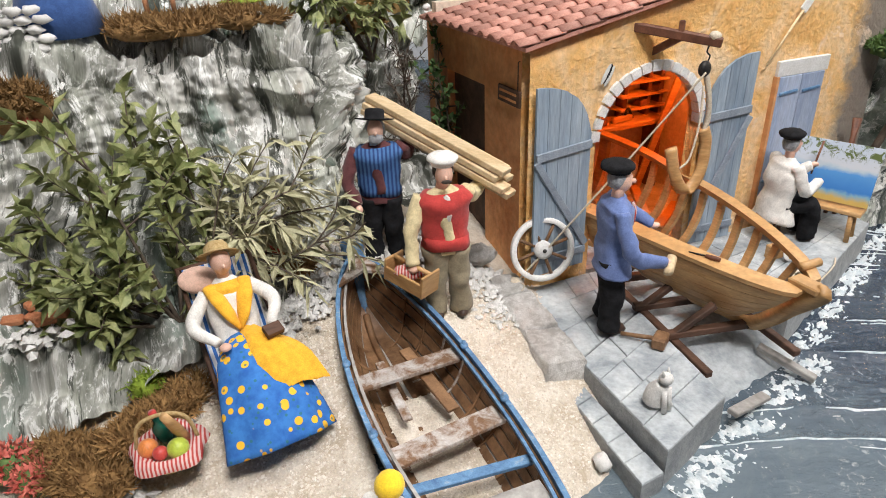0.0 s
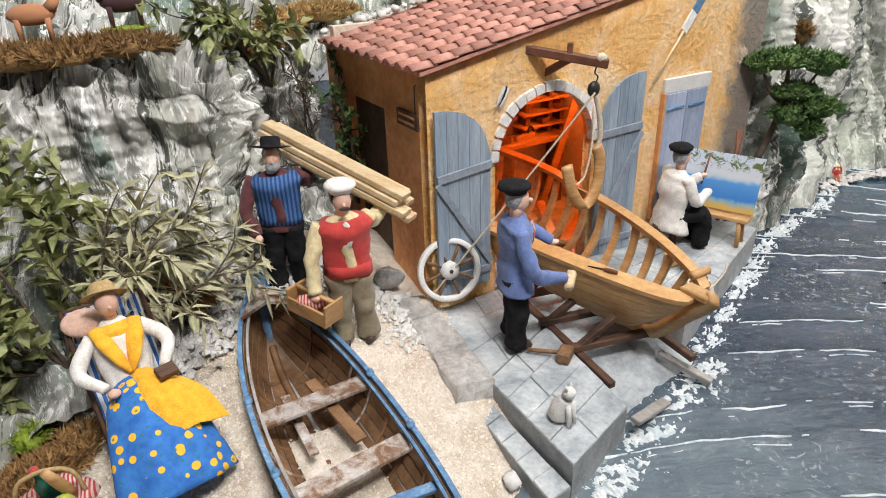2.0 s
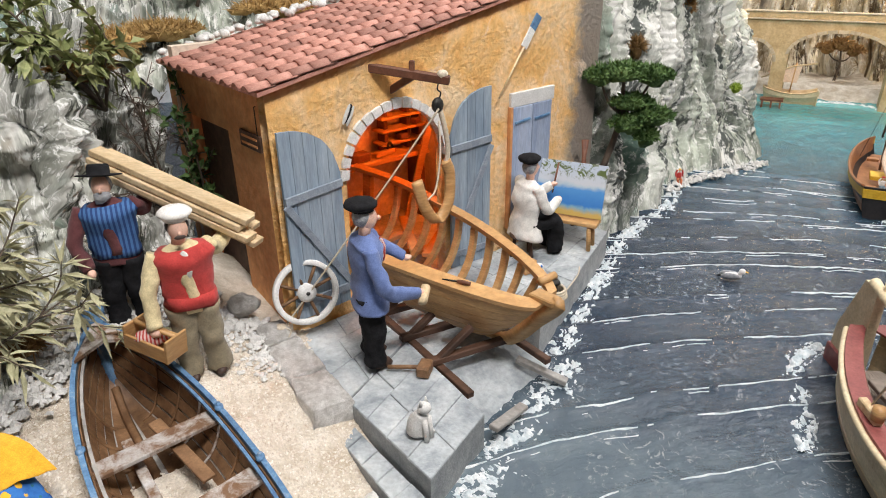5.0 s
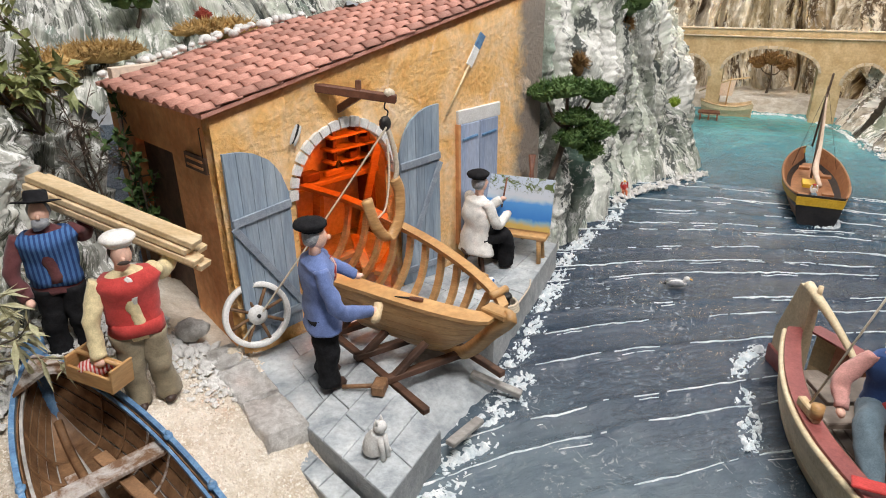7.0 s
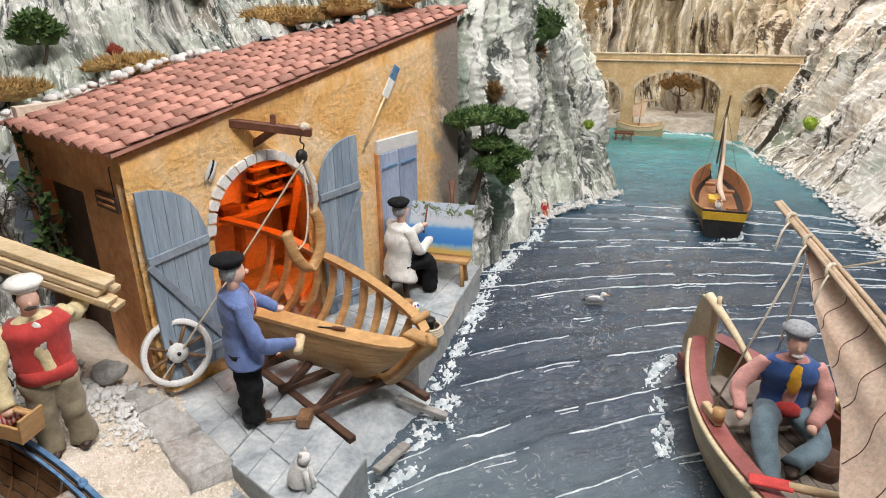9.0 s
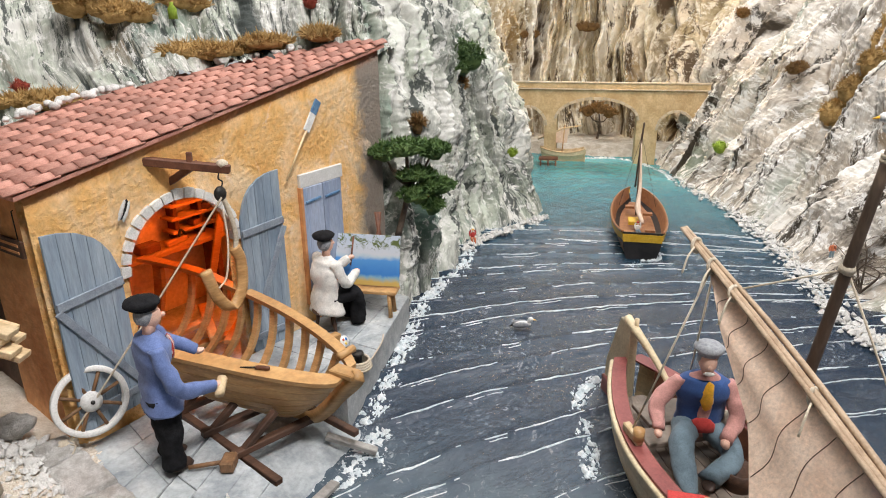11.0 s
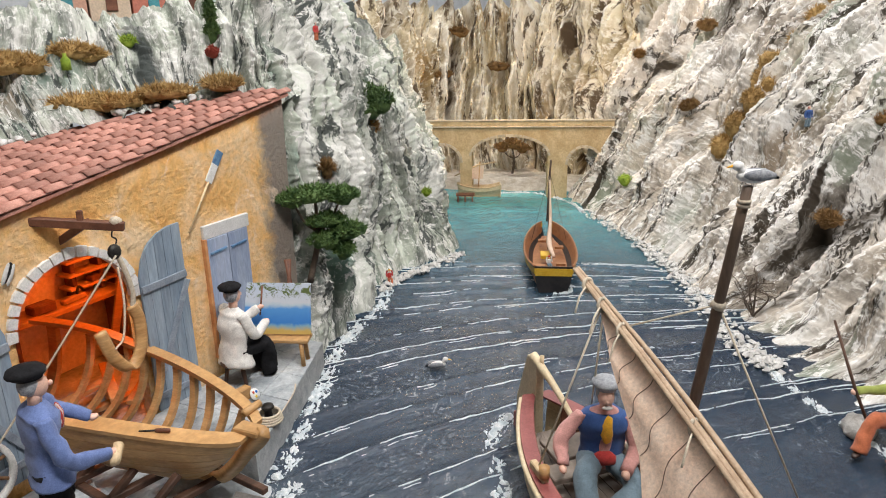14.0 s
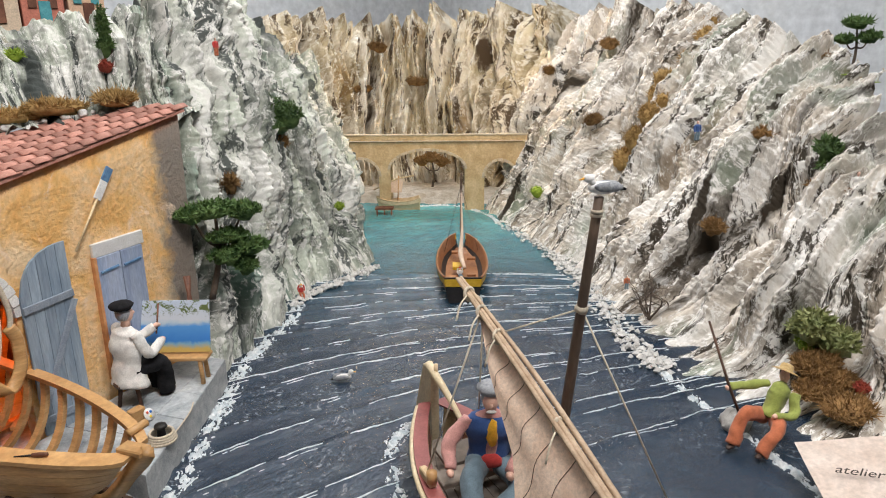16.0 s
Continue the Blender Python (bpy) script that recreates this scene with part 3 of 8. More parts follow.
cliff("cliff_behind_house", [
    [(-0.9, 1.55, 0.50), (-0.3, 1.50, 0.50), (0.10, 1.38, 0.46), (0.40, 1.47, 0.53), (0.72, 1.45, 0.60), (0.98, 1.40, 0.60), (1.2, 1.6, 0.6)],
    [(-0.9, 1.75, 0.62), (-0.3, 1.70, 0.60), (0.08, 1.56, 0.52), (0.36, 1.62, 0.58), (0.72, 1.60, 0.66), (1.00, 1.52, 0.68), (1.2, 1.7, 0.7)],
    [(-0.9, 1.90, 0.82), (-0.3, 1.88, 0.80), (0.06, 1.72, 0.66), (0.35, 1.74, 0.68), (0.74, 1.70, 0.76), (1.02, 1.62, 0.80), (1.2, 1.8, 0.85)],
    [(-0.9, 2.10, 1.0), (-0.3, 2.05, 0.95), (0.06, 1.95, 0.85), (0.38, 1.90, 0.81), (0.76, 1.84, 0.84), (1.02, 1.78, 0.86), (1.2, 1.95, 0.95)],
], 200, 380, 0.045, 8.0, M_ROCK, "pale painted plaster slope above the boathouse roof", seed=9.0, fold=0.6, lumps=0.6)
cliff("cliff_left", [
    [(0.86, 1.36, -0.03), (0.98, 1.27, -0.03), (1.13, 1.38, -0.03), (1.27, 1.47, -0.03), (1.40, 1.60, -0.03), (1.60, 1.68, -0.03), (1.79, 1.72, -0.03), (1.92, 1.90, -0.03), (2.10, 2.25, -0.03), (2.36, 2.56, -0.03)],
    [(0.88, 1.40, 0.18), (1.00, 1.35, 0.18), (1.15, 1.44, 0.18), (1.30, 1.56, 0.18), (1.42, 1.68, 0.18), (1.60, 1.75, 0.18), (1.75, 1.78, 0.18), (1.88, 1.95, 0.18), (2.08, 2.28, 0.2), (2.33, 2.60, 0.2)],
    [(0.92, 1.42, 0.42), (1.03, 1.40, 0.42), (1.18, 1.50, 0.42), (1.32, 1.62, 0.42), (1.44, 1.74, 0.42), (1.57, 1.80, 0.42), (1.69, 1.84, 0.42), (1.82, 2.02, 0.42), (2.04, 2.34, 0.42), (2.30, 2.64, 0.42)],
    [(0.95, 1.45, 0.66), (1.06, 1.46, 0.68), (1.20, 1.56, 0.68), (1.33, 1.67, 0.68), (1.43, 1.78, 0.68), (1.52, 1.86, 0.68), (1.60, 1.92, 0.66), (1.74, 2.10, 0.62), (2.00, 2.40, 0.60), (2.26, 2.70, 0.60)],
    [(0.98, 1.55, 0.86), (1.08, 1.56, 0.92), (1.22, 1.66, 0.95), (1.33, 1.76, 0.95), (1.40, 1.86, 0.94), (1.47, 1.94, 0.92), (1.54, 2.02, 0.88), (1.68, 2.2, 0.80), (1.96, 2.5, 0.74), (2.22, 2.8, 0.76)],
], 340, 560, 0.080, 9.5, M_ROCK, "tall grey-green painted plaster cliff beside the boathouse", seed=4.0, fold=0.85, lumps=0.3)
cliff("cliff_right", [
    [(2.80, 2.12, -0.03), (2.60, 1.80, -0.03), (2.40, 1.40, -0.03), (2.24, 1.14, -0.03), (2.06, 0.92, -0.03), (1.86, 0.68, -0.03), (1.72, 0.45, -0.03), (1.60, 0.22, -0.03), (1.42, -0.10, -0.03), (1.3, -0.4, -0.03)],
    [(2.86, 2.08, 0.16), (2.68, 1.76, 0.14), (2.48, 1.35, 0.12), (2.32, 1.08, 0.11), (2.16, 0.84, 0.10), (2.00, 0.58, 0.06), (1.93, 0.38, 0.045), (1.90, 0.16, 0.05), (1.74, -0.10, 0.07), (1.6, -0.4, 0.07)],
    [(2.92, 2.02, 0.40), (2.78, 1.70, 0.38), (2.60, 1.30, 0.36), (2.46, 1.02, 0.35), (2.32, 0.78, 0.34), (2.18, 0.55, 0.34), (2.08, 0.36, 0.26), (2.02, 0.14, 0.22), (1.85, -0.10, 0.24), (1.7, -0.4, 0.24)],
    [(3.02, 1.96, 0.66), (2.90, 1.62, 0.66), (2.74, 1.22, 0.64), (2.60, 0.94, 0.62), (2.48, 0.72, 0.60), (2.36, 0.50, 0.56), (2.26, 0.32, 0.46), (2.20, 0.12, 0.40), (2.1, -0.10, 0.38), (2.0, -0.4, 0.38)],
    [(3.20, 1.90, 0.94), (3.10, 1.55, 0.96), (2.92, 1.14, 0.92), (2.76, 0.86, 0.86), (2.64, 0.64, 0.80), (2.56, 0.44, 0.66), (2.50, 0.28, 0.54), (2.46, 0.08, 0.48), (2.4, -0.12, 0.46), (2.3, -0.4, 0.46)],
], 360, 720, 0.088, 9.0, M_ROCK_LIGHT, "tall white and grey painted plaster cliff with slanting folds", lean=-0.11, seed=1.0, lumps=0.16)
cliff("cliff_back", [
    [(2.0, 2.55, -0.03), (2.30, 2.80, -0.03), (2.62, 2.86, -0.03), (2.92, 2.66, -0.03), (3.08, 2.36, -0.03), (3.0, 2.0, -0.03)],
    [(2.0, 2.62, 0.36), (2.30, 2.88, 0.36), (2.64, 2.95, 0.36), (2.98, 2.74, 0.36), (3.14, 2.40, 0.36), (3.05, 2.0, 0.36)],
    [(2.0, 2.75, 0.66), (2.32, 3.00, 0.66), (2.72, 3.04, 0.66), (3.08, 2.80, 0.68), (3.22, 2.42, 0.70), (3.1, 2.0, 0.7)],
    [(2.0, 2.90, 0.92), (2.36, 3.15, 0.96), (2.80, 3.16, 0.98), (3.18, 2.88, 0.99), (3.34, 2.44, 1.0), (3.2, 2.0, 1.0)],
], 260, 420, 0.120, 8.5, M_ROCK_WARM, "cream painted plaster cliff with upright folds behind the bridge", seed=6.0, fold=1.1)

# ---- quay ----
def paving(name, corners, nx, ny, top, deep, label, seed=0):
    """A paved patch between four corners: a joint bed and its single flagstones."""
    a, b, c, d = [np.array(q, float) for q in corners]
    rng = np.random.RandomState(seed)

    def at(s, t):
        return (a * (1 - s) + b * s) * (1 - t) + (d * (1 - s) + c * s) * t

    n = 10
    ring = [at(i / n, 0) for i in range(n)] + [at(1, i / n) for i in range(n)] + [at(1 - i / n, 1) for i in range(n)] + [at(0, 1 - i / n) for i in range(n)]
    k = Kit()
    vs = [(*q, top - 0.003) for q in ring] + [(*q, top - deep) for q in ring]
    m = len(ring)
    k.add(vs, [tuple(range(m)), tuple(range(2 * m - 1, m - 1, -1))] + [(i, m + i, m + (i + 1) % m, (i + 1) % m) for i in range(m)], M_SLATE_EDGE, False)
    base = thing(name, Matrix(), label, "pavement", kit=k, kind="structure")
    ts = np.linspace(0, 1, ny + 1)
    for j in range(ny):
        off = rng.uniform(-0.25, 0.25) / nx
        cuts = np.clip(np.linspace(0, 1, nx + 1) + off * (np.arange(nx + 1) % nx > 0) + rng.uniform(-0.12, 0.12, nx + 1) / nx, 0, 1)
        cuts[0], cuts[-1] = 0, 1
        for i in range(nx):
            g = 0.0005
            q = [at(cuts[i], ts[j]), at(cuts[i + 1], ts[j]), at(cuts[i + 1], ts[j + 1]), at(cuts[i], ts[j + 1])]
            mid = sum(q) / 4
            inner = [p + (mid - p) / np.linalg.norm(mid - p) * g * 1.4 for p in q]
            bev = [p + (mid - p) / np.linalg.norm(mid - p) * g * 3.6 for p in q]
            h = top + rng.uniform(-0.0008, 0.0012)
            s = Kit()
            s.add([(*p, top - 0.008) for p in inner] + [(*p, h - 0.0012) for p in inner] + [(*p, h) for p in bev],
                  [(0, 1, 5, 4), (1, 2, 6, 5), (2, 3, 7, 6), (3, 0, 4, 7), (4, 5, 9, 8), (5, 6, 10, 9), (6, 7, 11, 10), (7, 4, 8, 11), (8, 9, 10, 11)], M_SLATE, False)
            part("flagstone", s, base)
    return base


paving("quay", [(0.423, 0.618), (0.527, 0.718), (0.462, 0.930), (0.345, 0.800)], 2, 4, 0.060, 0.10, "grey slate quay slab at the water's edge", 1)
paving("quay_back", [(0.345, 0.803), (0.461, 0.934), (0.452, 1.085), (0.283, 1.006)], 3, 3, 0.060, 0.09, "grey slate paving before the boathouse", 2)
paving("terrace", [(0.690, 0.905), (0.990, 1.232), (0.945, 1.320), (0.560, 1.135)], 5, 3, 0.066, 0.12, "grey slate terrace along the water", 3)
paving("quay_step", [(0.388, 0.592), (0.420, 0.612), (0.342, 0.792), (0.318, 0.770)], 1, 5, 0.030, 0.08, "low grey slate step beside the quay", 4)
RAMP = [[(0.452, 1.090, 0.050), (0.555, 1.137, 0.050)], [(0.463, 0.925, 0.040), (0.625, 1.000, 0.042)], [(0.500, 0.800, 0.018), (0.690, 0.900, 0.014)], [(0.545, 0.690, -0.03), (0.76, 0.86, -0.04)]]


def ramp_sheet():
    rows = np.array([np.linspace(a, b, 40) for a, b in RAMP])
    cols = np.stack([spline(rows[:, j], 60) for j in range(40)], 1).reshape(-1, 3)
    cols[:, 2] += 0.0025 * fbm(cols * 40, 3)
    tagged(new("slipway", mesh_from("slipway", cols, grid_faces(60, 40), M_SLATE)), "grey slate slipway running down into the water", "slipway", "", "structure")


ramp_sheet()


def stone(name, at, size, m, label, seed, turn=0, rough=0.45, category="stone", group=""):
    k = Kit().ball((0, 0, 0), size, m, n=16, rough=rough, seed=seed)
    return thing(name, pose(*at, 0, 0, turn), label, category, group, k)


def rough_kerb(a, b, w, h, seed):
    """A rough-cut stone block between two ground points."""
    a, b = np.array(a, float), np.array(b, float)
    n, m = 14, 20
    ang = np.linspace(0, 2 * np.pi, m, endpoint=False)
    sq = np.stack([np.sign(np.cos(ang)) * np.abs(np.cos(ang)) ** 0.2, np.sign(np.sin(ang)) * np.abs(np.sin(ang)) ** 0.2], 1)
    d = (b - a) / np.linalg.norm(b - a)
    s = np.array([-d[1], d[0], 0])
    s = s / np.linalg.norm(s)
    vs = []
    for i in range(n):
        c = a + (b - a) * i / (n - 1)
        for q in sq:
            vs.append(c + s * q[0] * w / 2 + np.array([0, 0, 1]) * q[1] * h / 2)
    vs = np.array(vs)
    vs = vs + 0.006 * np.stack([fbm(vs * 45 + seed, 3), fbm(vs * 45 + seed + 9, 3), fbm(vs * 45 + seed + 5, 3)], 1)
    k = Kit().add(vs, grid_faces(n, m, True) + [tuple(range(m))[::-1], tuple((n - 1) * m + i for i in range(m))], M_CONCRETE)
    thing("kerb_stone", Matrix(), "rough pale stone kerb block beside the paving", "kerb stone", "kerb stones of the quay", k)


rough_kerb((0.322, 0.778, 0.046), (0.294, 0.858, 0.052), 0.062, 0.054, 1)
rough_kerb((0.292, 0.864, 0.054), (0.262, 0.945, 0.062), 0.058, 0.050, 5)
rough_kerb((0.259, 0.950, 0.064), (0.240, 1.000, 0.070), 0.052, 0.046, 8)

# ---- boathouse ----
WALL_R = 0.79


def roof_z(u):
    return 0.470 + 0.195 * u


house = thing("boathouse", HM, "ochre plaster boathouse with arched opening and tiled roof", "boathouse")
ARCH_U, ARCH_Z, ARCH_R = 0.237, 0.305, 0.108


def front_wall():
    cols = list(np.linspace(0, ARCH_U - ARCH_R, 12)) + list(ARCH_U - ARCH_R * np.cos(np.linspace(0, np.pi, 33))) + list(np.linspace(ARCH_U + ARCH_R, WALL_R, 26))
    lows = [0.0] * 12 + list(ARCH_Z + ARCH_R * np.sin(np.linspace(0, np.pi, 33))) + [0.0] * 26
    rows = 12
    k = Kit()
    V = []
    for back in (0, 1):
        for c, lo in zip(cols, lows):
            for r in range(rows):
                z = lo + (roof_z(c) - lo) * r / (rows - 1)
                V.append((c, 0.024 * back, z))
    V = np.array(V)
    V[:, 1] += 0.0016 * fbm(V * 26, 3) * (V[:, 1] < 0.01)
    n = len(cols) * rows
    F = grid_faces(len(cols), rows)
    F = F + [tuple(n + i for i in f[::-1]) for f in F]
    for i in range(len(cols) - 1):
        F.append((i * rows, (i + 1) * rows, n + (i + 1) * rows, n + i * rows))
        F.append(((i + 1) * rows - 1, n + (i + 1) * rows - 1, n + (i + 2) * rows - 1, (i + 2) * rows - 1))
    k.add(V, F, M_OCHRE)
    return k


part("front_wall", front_wall(), house, "rough ochre plaster wall")
side = Kit()
for v0, v1, z0, z1 in ((0.0245, 0.150, 0.0, 0.462), (0.306, 0.40, 0.0, 0.462), (0.150, 0.306, 0.385, 0.462)):
    side.box((0.022, v1 - v0, z1 - z0), M_ORANGE, centre=(0.011, (v0 + v1) / 2, (z0 + z1) / 2), bevel=0.02)
part("side_wall", side, house, "smooth orange plaster side wall")
part("side_door", Kit().box((0.008, 0.15, 0.38), M_DARKWOOD, centre=(0.018, 0.228, 0.19), bevel=0.05), house, "dark brown wooden door")
part("back_wall", Kit().box((WALL_R, 0.02, 0.50), M_INNER, centre=(WALL_R / 2, 0.36, 0.25), bevel=0.01), house)
part("inner_wall", Kit().box((0.016, 0.33, 0.46), M_INNER, centre=(0.56, 0.19, 0.235), bevel=0.01), house)
part("inner_side", Kit().box((0.006, 0.12, 0.44), M_INNER, centre=(0.0265, 0.088, 0.23), bevel=0.01), house)
part("inner_floor", Kit().box((0.53, 0.33, 0.02), M_SLATE, centre=(0.285, 0.187, 0.038), bevel=0.01), house)
part("loft", Kit().box((0.53, 0.33, 0.012), M_INNER, centre=(0.285, 0.187, 0.452), bevel=0.01), house)
roof_deck = Kit()
roof_deck.add([(-0.015, -0.012, roof_z(-0.015)), (WALL_R + 0.01, -0.012, roof_z(WALL_R + 0.01)), (WALL_R + 0.01, 0.10, roof_z(WALL_R + 0.01)), (0.32, 0.40, roof_z(0.32)), (-0.015, 0.40, roof_z(-0.015)),
               (-0.015, -0.012, roof_z(-0.015) + 0.006), (WALL_R + 0.01, -0.012, roof_z(WALL_R + 0.01) + 0.006), (WALL_R + 0.01, 0.10, roof_z(WALL_R + 0.01) + 0.006), (0.32, 0.40, roof_z(0.32) + 0.006), (-0.015, 0.40, roof_z(-0.015) + 0.006)],
              [(4, 3, 2, 1, 0), (5, 6, 7, 8, 9)] + [(i, (i + 1) % 5, 5 + (i + 1) % 5, 5 + i) for i in range(5)], M_TILE, False)
roof = part("roof", roof_deck, house, "rose clay tile roof")

# stones of the arch
for i in range(17):
    a0, a1 = math.pi * (1.0 - (i + 0.09 + 0.05 * math.sin(7 * i)) / 17), math.pi * (1.0 - (i + 0.93) / 17)
    r0, r1 = ARCH_R - 0.003, ARCH_R + 0.0125 + 0.002 * math.sin(5.0 * i)
    k = Kit()
    q = [(ARCH_U + r * math.cos(a), z_y, ARCH_Z + r * math.sin(a)) for z_y in (-0.006, 0.012) for a, r in ((a0, r0), (a0, r1), ((a0 + a1) / 2, r1 + 0.001), (a1, r1), (a1, r0))]
    k.add(q, [(0, 1, 2, 3, 4), (9, 8, 7, 6, 5)] + [(j, 5 + j, 5 + (j + 1) % 5, (j + 1) % 5) for j in range(5)], M_WHITE, False)
    part("arch_stone", k, house, "white painted arch stone")


def door_leaf(name, u0, u1, tall_left, z0, zs, zt, v, swing, label):
    """A boarded leaf whose top follows the arch, with two battens and a brace."""
    leaf = new(name)
    leaf.parent = house
    hinge = u1 if tall_left else u0
    leaf.matrix_local = Matrix.Translation((hinge, v, 0)) @ pose(0, 0, 0, 0, 0, swing)
    tagged(leaf, label)
    w = u1 - u0
    n = 5
    for i in range(n):
        k = Kit()
        tops = []
        for e in (i / n + 0.004, (i + 1) / n - 0.004):
            f = e if tall_left else 1 - e
            tops.append(zs + (zt - zs) * math.sqrt(max(0.0, 1 - f ** 2.2)))
        x0, x1 = u0 + w * i / n - hinge + 0.0004, u0 + w * (i + 1) / n - hinge - 0.0004
        tm = (tops[0] + tops[1]) / 2 + 0.003 * abs(tops[0] - tops[1]) / 0.02
        q = [(x0, 0, z0), (x1, 0, z0), (x1, 0, tops[1]), ((x0 + x1) / 2, 0, tm), (x0, 0, tops[0])]
        q += [(a, -0.005, c) for a, _, c in q]
        k.add(q, [(0, 1, 2, 3, 4), (9, 8, 7, 6, 5)] + [(j, 5 + j, 5 + (j + 1) % 5, (j + 1) % 5) for j in range(5)], M_BLUEWOOD, False)
        part("board", k, leaf)
    zb = zs - 0.012
    for z, sl in ((zb, 0.012), (z0 + 0.03, 0.0)):
        part("batten", Kit().box((w, 0.004, 0.014), M_BLUEBAR, pose((u0 + u1) / 2 - hinge, -0.0075, z, 0, -4 if sl else 0, 0), bevel=0.2), leaf)
    L = math.hypot(w, zb - z0 - 0.05)
    ang = math.degrees(math.atan2(zb - z0 - 0.05, w)) * (1 if tall_left else -1)
    part("brace", Kit().box((L, 0.004, 0.012), M_BLUEBAR, pose((u0 + u1) / 2 - hinge, -0.0078, (zb + z0 + 0.03) / 2, 0, ang, 0), bevel=0.2), leaf)
    return leaf


door_leaf("door", 0.004, 0.112, True, 0.088, 0.318, 0.412, -0.006, 3, "grey-blue boarded door leaf standing open")
door_leaf("door", 0.352, 0.448, False, 0.068, 0.330, 0.420, -0.006, -5, "grey-blue boarded door leaf standing open")

# shuttered window with its frame and lintel
shutters = new("window")
shutters.parent = house
tagged(shutters, "closed violet-blue double shutter")
for i in range(2):
    k = Kit().box((0.056, 0.006, 0.235), M_VIOLET, centre=(0.547 + 0.058 * i, -0.006, 0.247), bevel=0.15)
    s = part("shutter", k, shutters)
    for z in (0.335, 0.165):
        part("strap_hinge", Kit().box((0.044, 0.003, 0.005), M_BLUEPAINT, pose(0.545 + 0.058 * i, -0.0105, z, 0, -4, 0), bevel=0.2), s, "dark blue strap hinge")
part("frame", Kit().box((0.007, 0.010, 0.26), M_ORANGE, centre=(0.5145, -0.005, 0.236), bevel=0.1), shutters, "rust-brown side post")
part("lintel", Kit().box((0.128, 0.008, 0.028), M_WHITE, pose(0.577, -0.004, 0.379, 0, 0, 0), bevel=0.15), shutters, "cracked white plaster lintel")

# bracket, pulley and rope
bracket = thing("hoist", HM @ pose(0, 0, 0), "dark red wooden hoist beam with iron pulley above the arch", "hoist")
TIP = np.array((0.278, -0.090, 0.463))
ROOT = np.array((0.192, 0.004, 0.482))
beam_m = Matrix.Translation(ROOT) @ Vector(TIP - ROOT).to_track_quat("X", "Z").to_matrix().to_4x4()
BEAM = float(np.linalg.norm(TIP - ROOT))
part("beam", Kit().box((BEAM + 0.006, 0.015, 0.014), M_REDWOOD, centre=(BEAM / 2, 0, 0), bevel=0.12, at=beam_m), bracket)
brace_m = Matrix.Translation((0.233, 0.004, 0.440)) @ Vector((0.018, -0.050, 0.032)).to_track_quat("X", "Z").to_matrix().to_4x4()
part("brace", Kit().box((0.066, 0.013, 0.012), M_REDWOOD, centre=(0.030, 0, 0), bevel=0.12, at=brace_m), bracket)
part("peg", Kit().box((0.009, 0.009, 0.020), M_REDWOOD, pose(0.238, -0.048, 0.484, 0, 8, 40), bevel=0.2), bracket)
PX, PY = 0.266, -0.082
part("hook", Kit().tube([(PX, PY, 0.462), (PX - 0.004, PY, 0.450), (PX + 0.003, PY, 0.443), (PX, PY, 0.434)], 0.0013, M_IRON, n=6, steps=14), bracket)
part("pulley", Kit().ball((PX - 0.004, PY, 0.424), (0.0115, 0.008, 0.013), M_IRON, n=12), bracket)
part("knot", Kit().ball((0.272, -0.084, 0.472), (0.010, 0.009, 0.008), M_ROPE, n=10, rough=0.4), bracket)


def to_world(u, v, z):
    return HM @ Vector((u, v, z))


def rope(name, pts, r, label, sag=None):
    return thing(name, Matrix(), label, "rope", kit=Kit().tube(pts, r, M_ROPE, n=6, steps=40))


P1 = to_world(PX - 0.008, PY - 0.008, 0.420)
GROUND = Vector((0.262, 0.985, 0.084))
rope("rope", [P1, P1.lerp(GROUND, 0.33) - Vector((0, 0, 0.002)), P1.lerp(GROUND, 0.66) - Vector((0, 0, 0.002)), GROUND], 0.0017, "thin pale rope running from the pulley to the ground")
thing("rope_knot", Matrix.Translation(GROUND), "frayed knot of pale rope on the ground", "rope", kit=Kit().ball((0, 0, 0.004), (0.012, 0.010, 0.007), M_ROPE, n=10, rough=0.5).tube([(0, 0, 0.004), (0.014, -0.016, 0.006), (0.004, -0.034, -0.002)], 0.0013, M_ROPE, n=5, steps=10))
rope("rope", [to_world(PX, PY, 0.418), to_world(0.272, -0.088, 0.385), to_world(0.276, -0.090, 0.350), to_world(0.272, -0.090, 0.326)], 0.0044, "knotted pale rope hanging from the pulley")
rope("rope", [to_world(0.258, -0.089, 0.400), to_world(0.254, -0.096, 0.345), to_world(0.240, -0.100, 0.290), to_world(0.222, -0.100, 0.274)], 0.0018, "thin pale rope looped round the hanging rib")


def rib_mesh():
    pts = [to_world(0.270, -0.090, 0.330), to_world(0.280, -0.090, 0.302), to_world(0.274, -0.092, 0.254), to_world(0.247, -0.094, 0.229), to_world(0.221, -0.094, 0.258), to_world(0.206, -0.092, 0.308)]
    return Kit().tube(pts, 0.0085, M_HULLWOOD, n=8, steps=36, squash=(0.6, 1.2))


thing("hanging_rib", Matrix(), "bent light wood boat rib hung from the hoist", "boat rib", kit=rib_mesh())

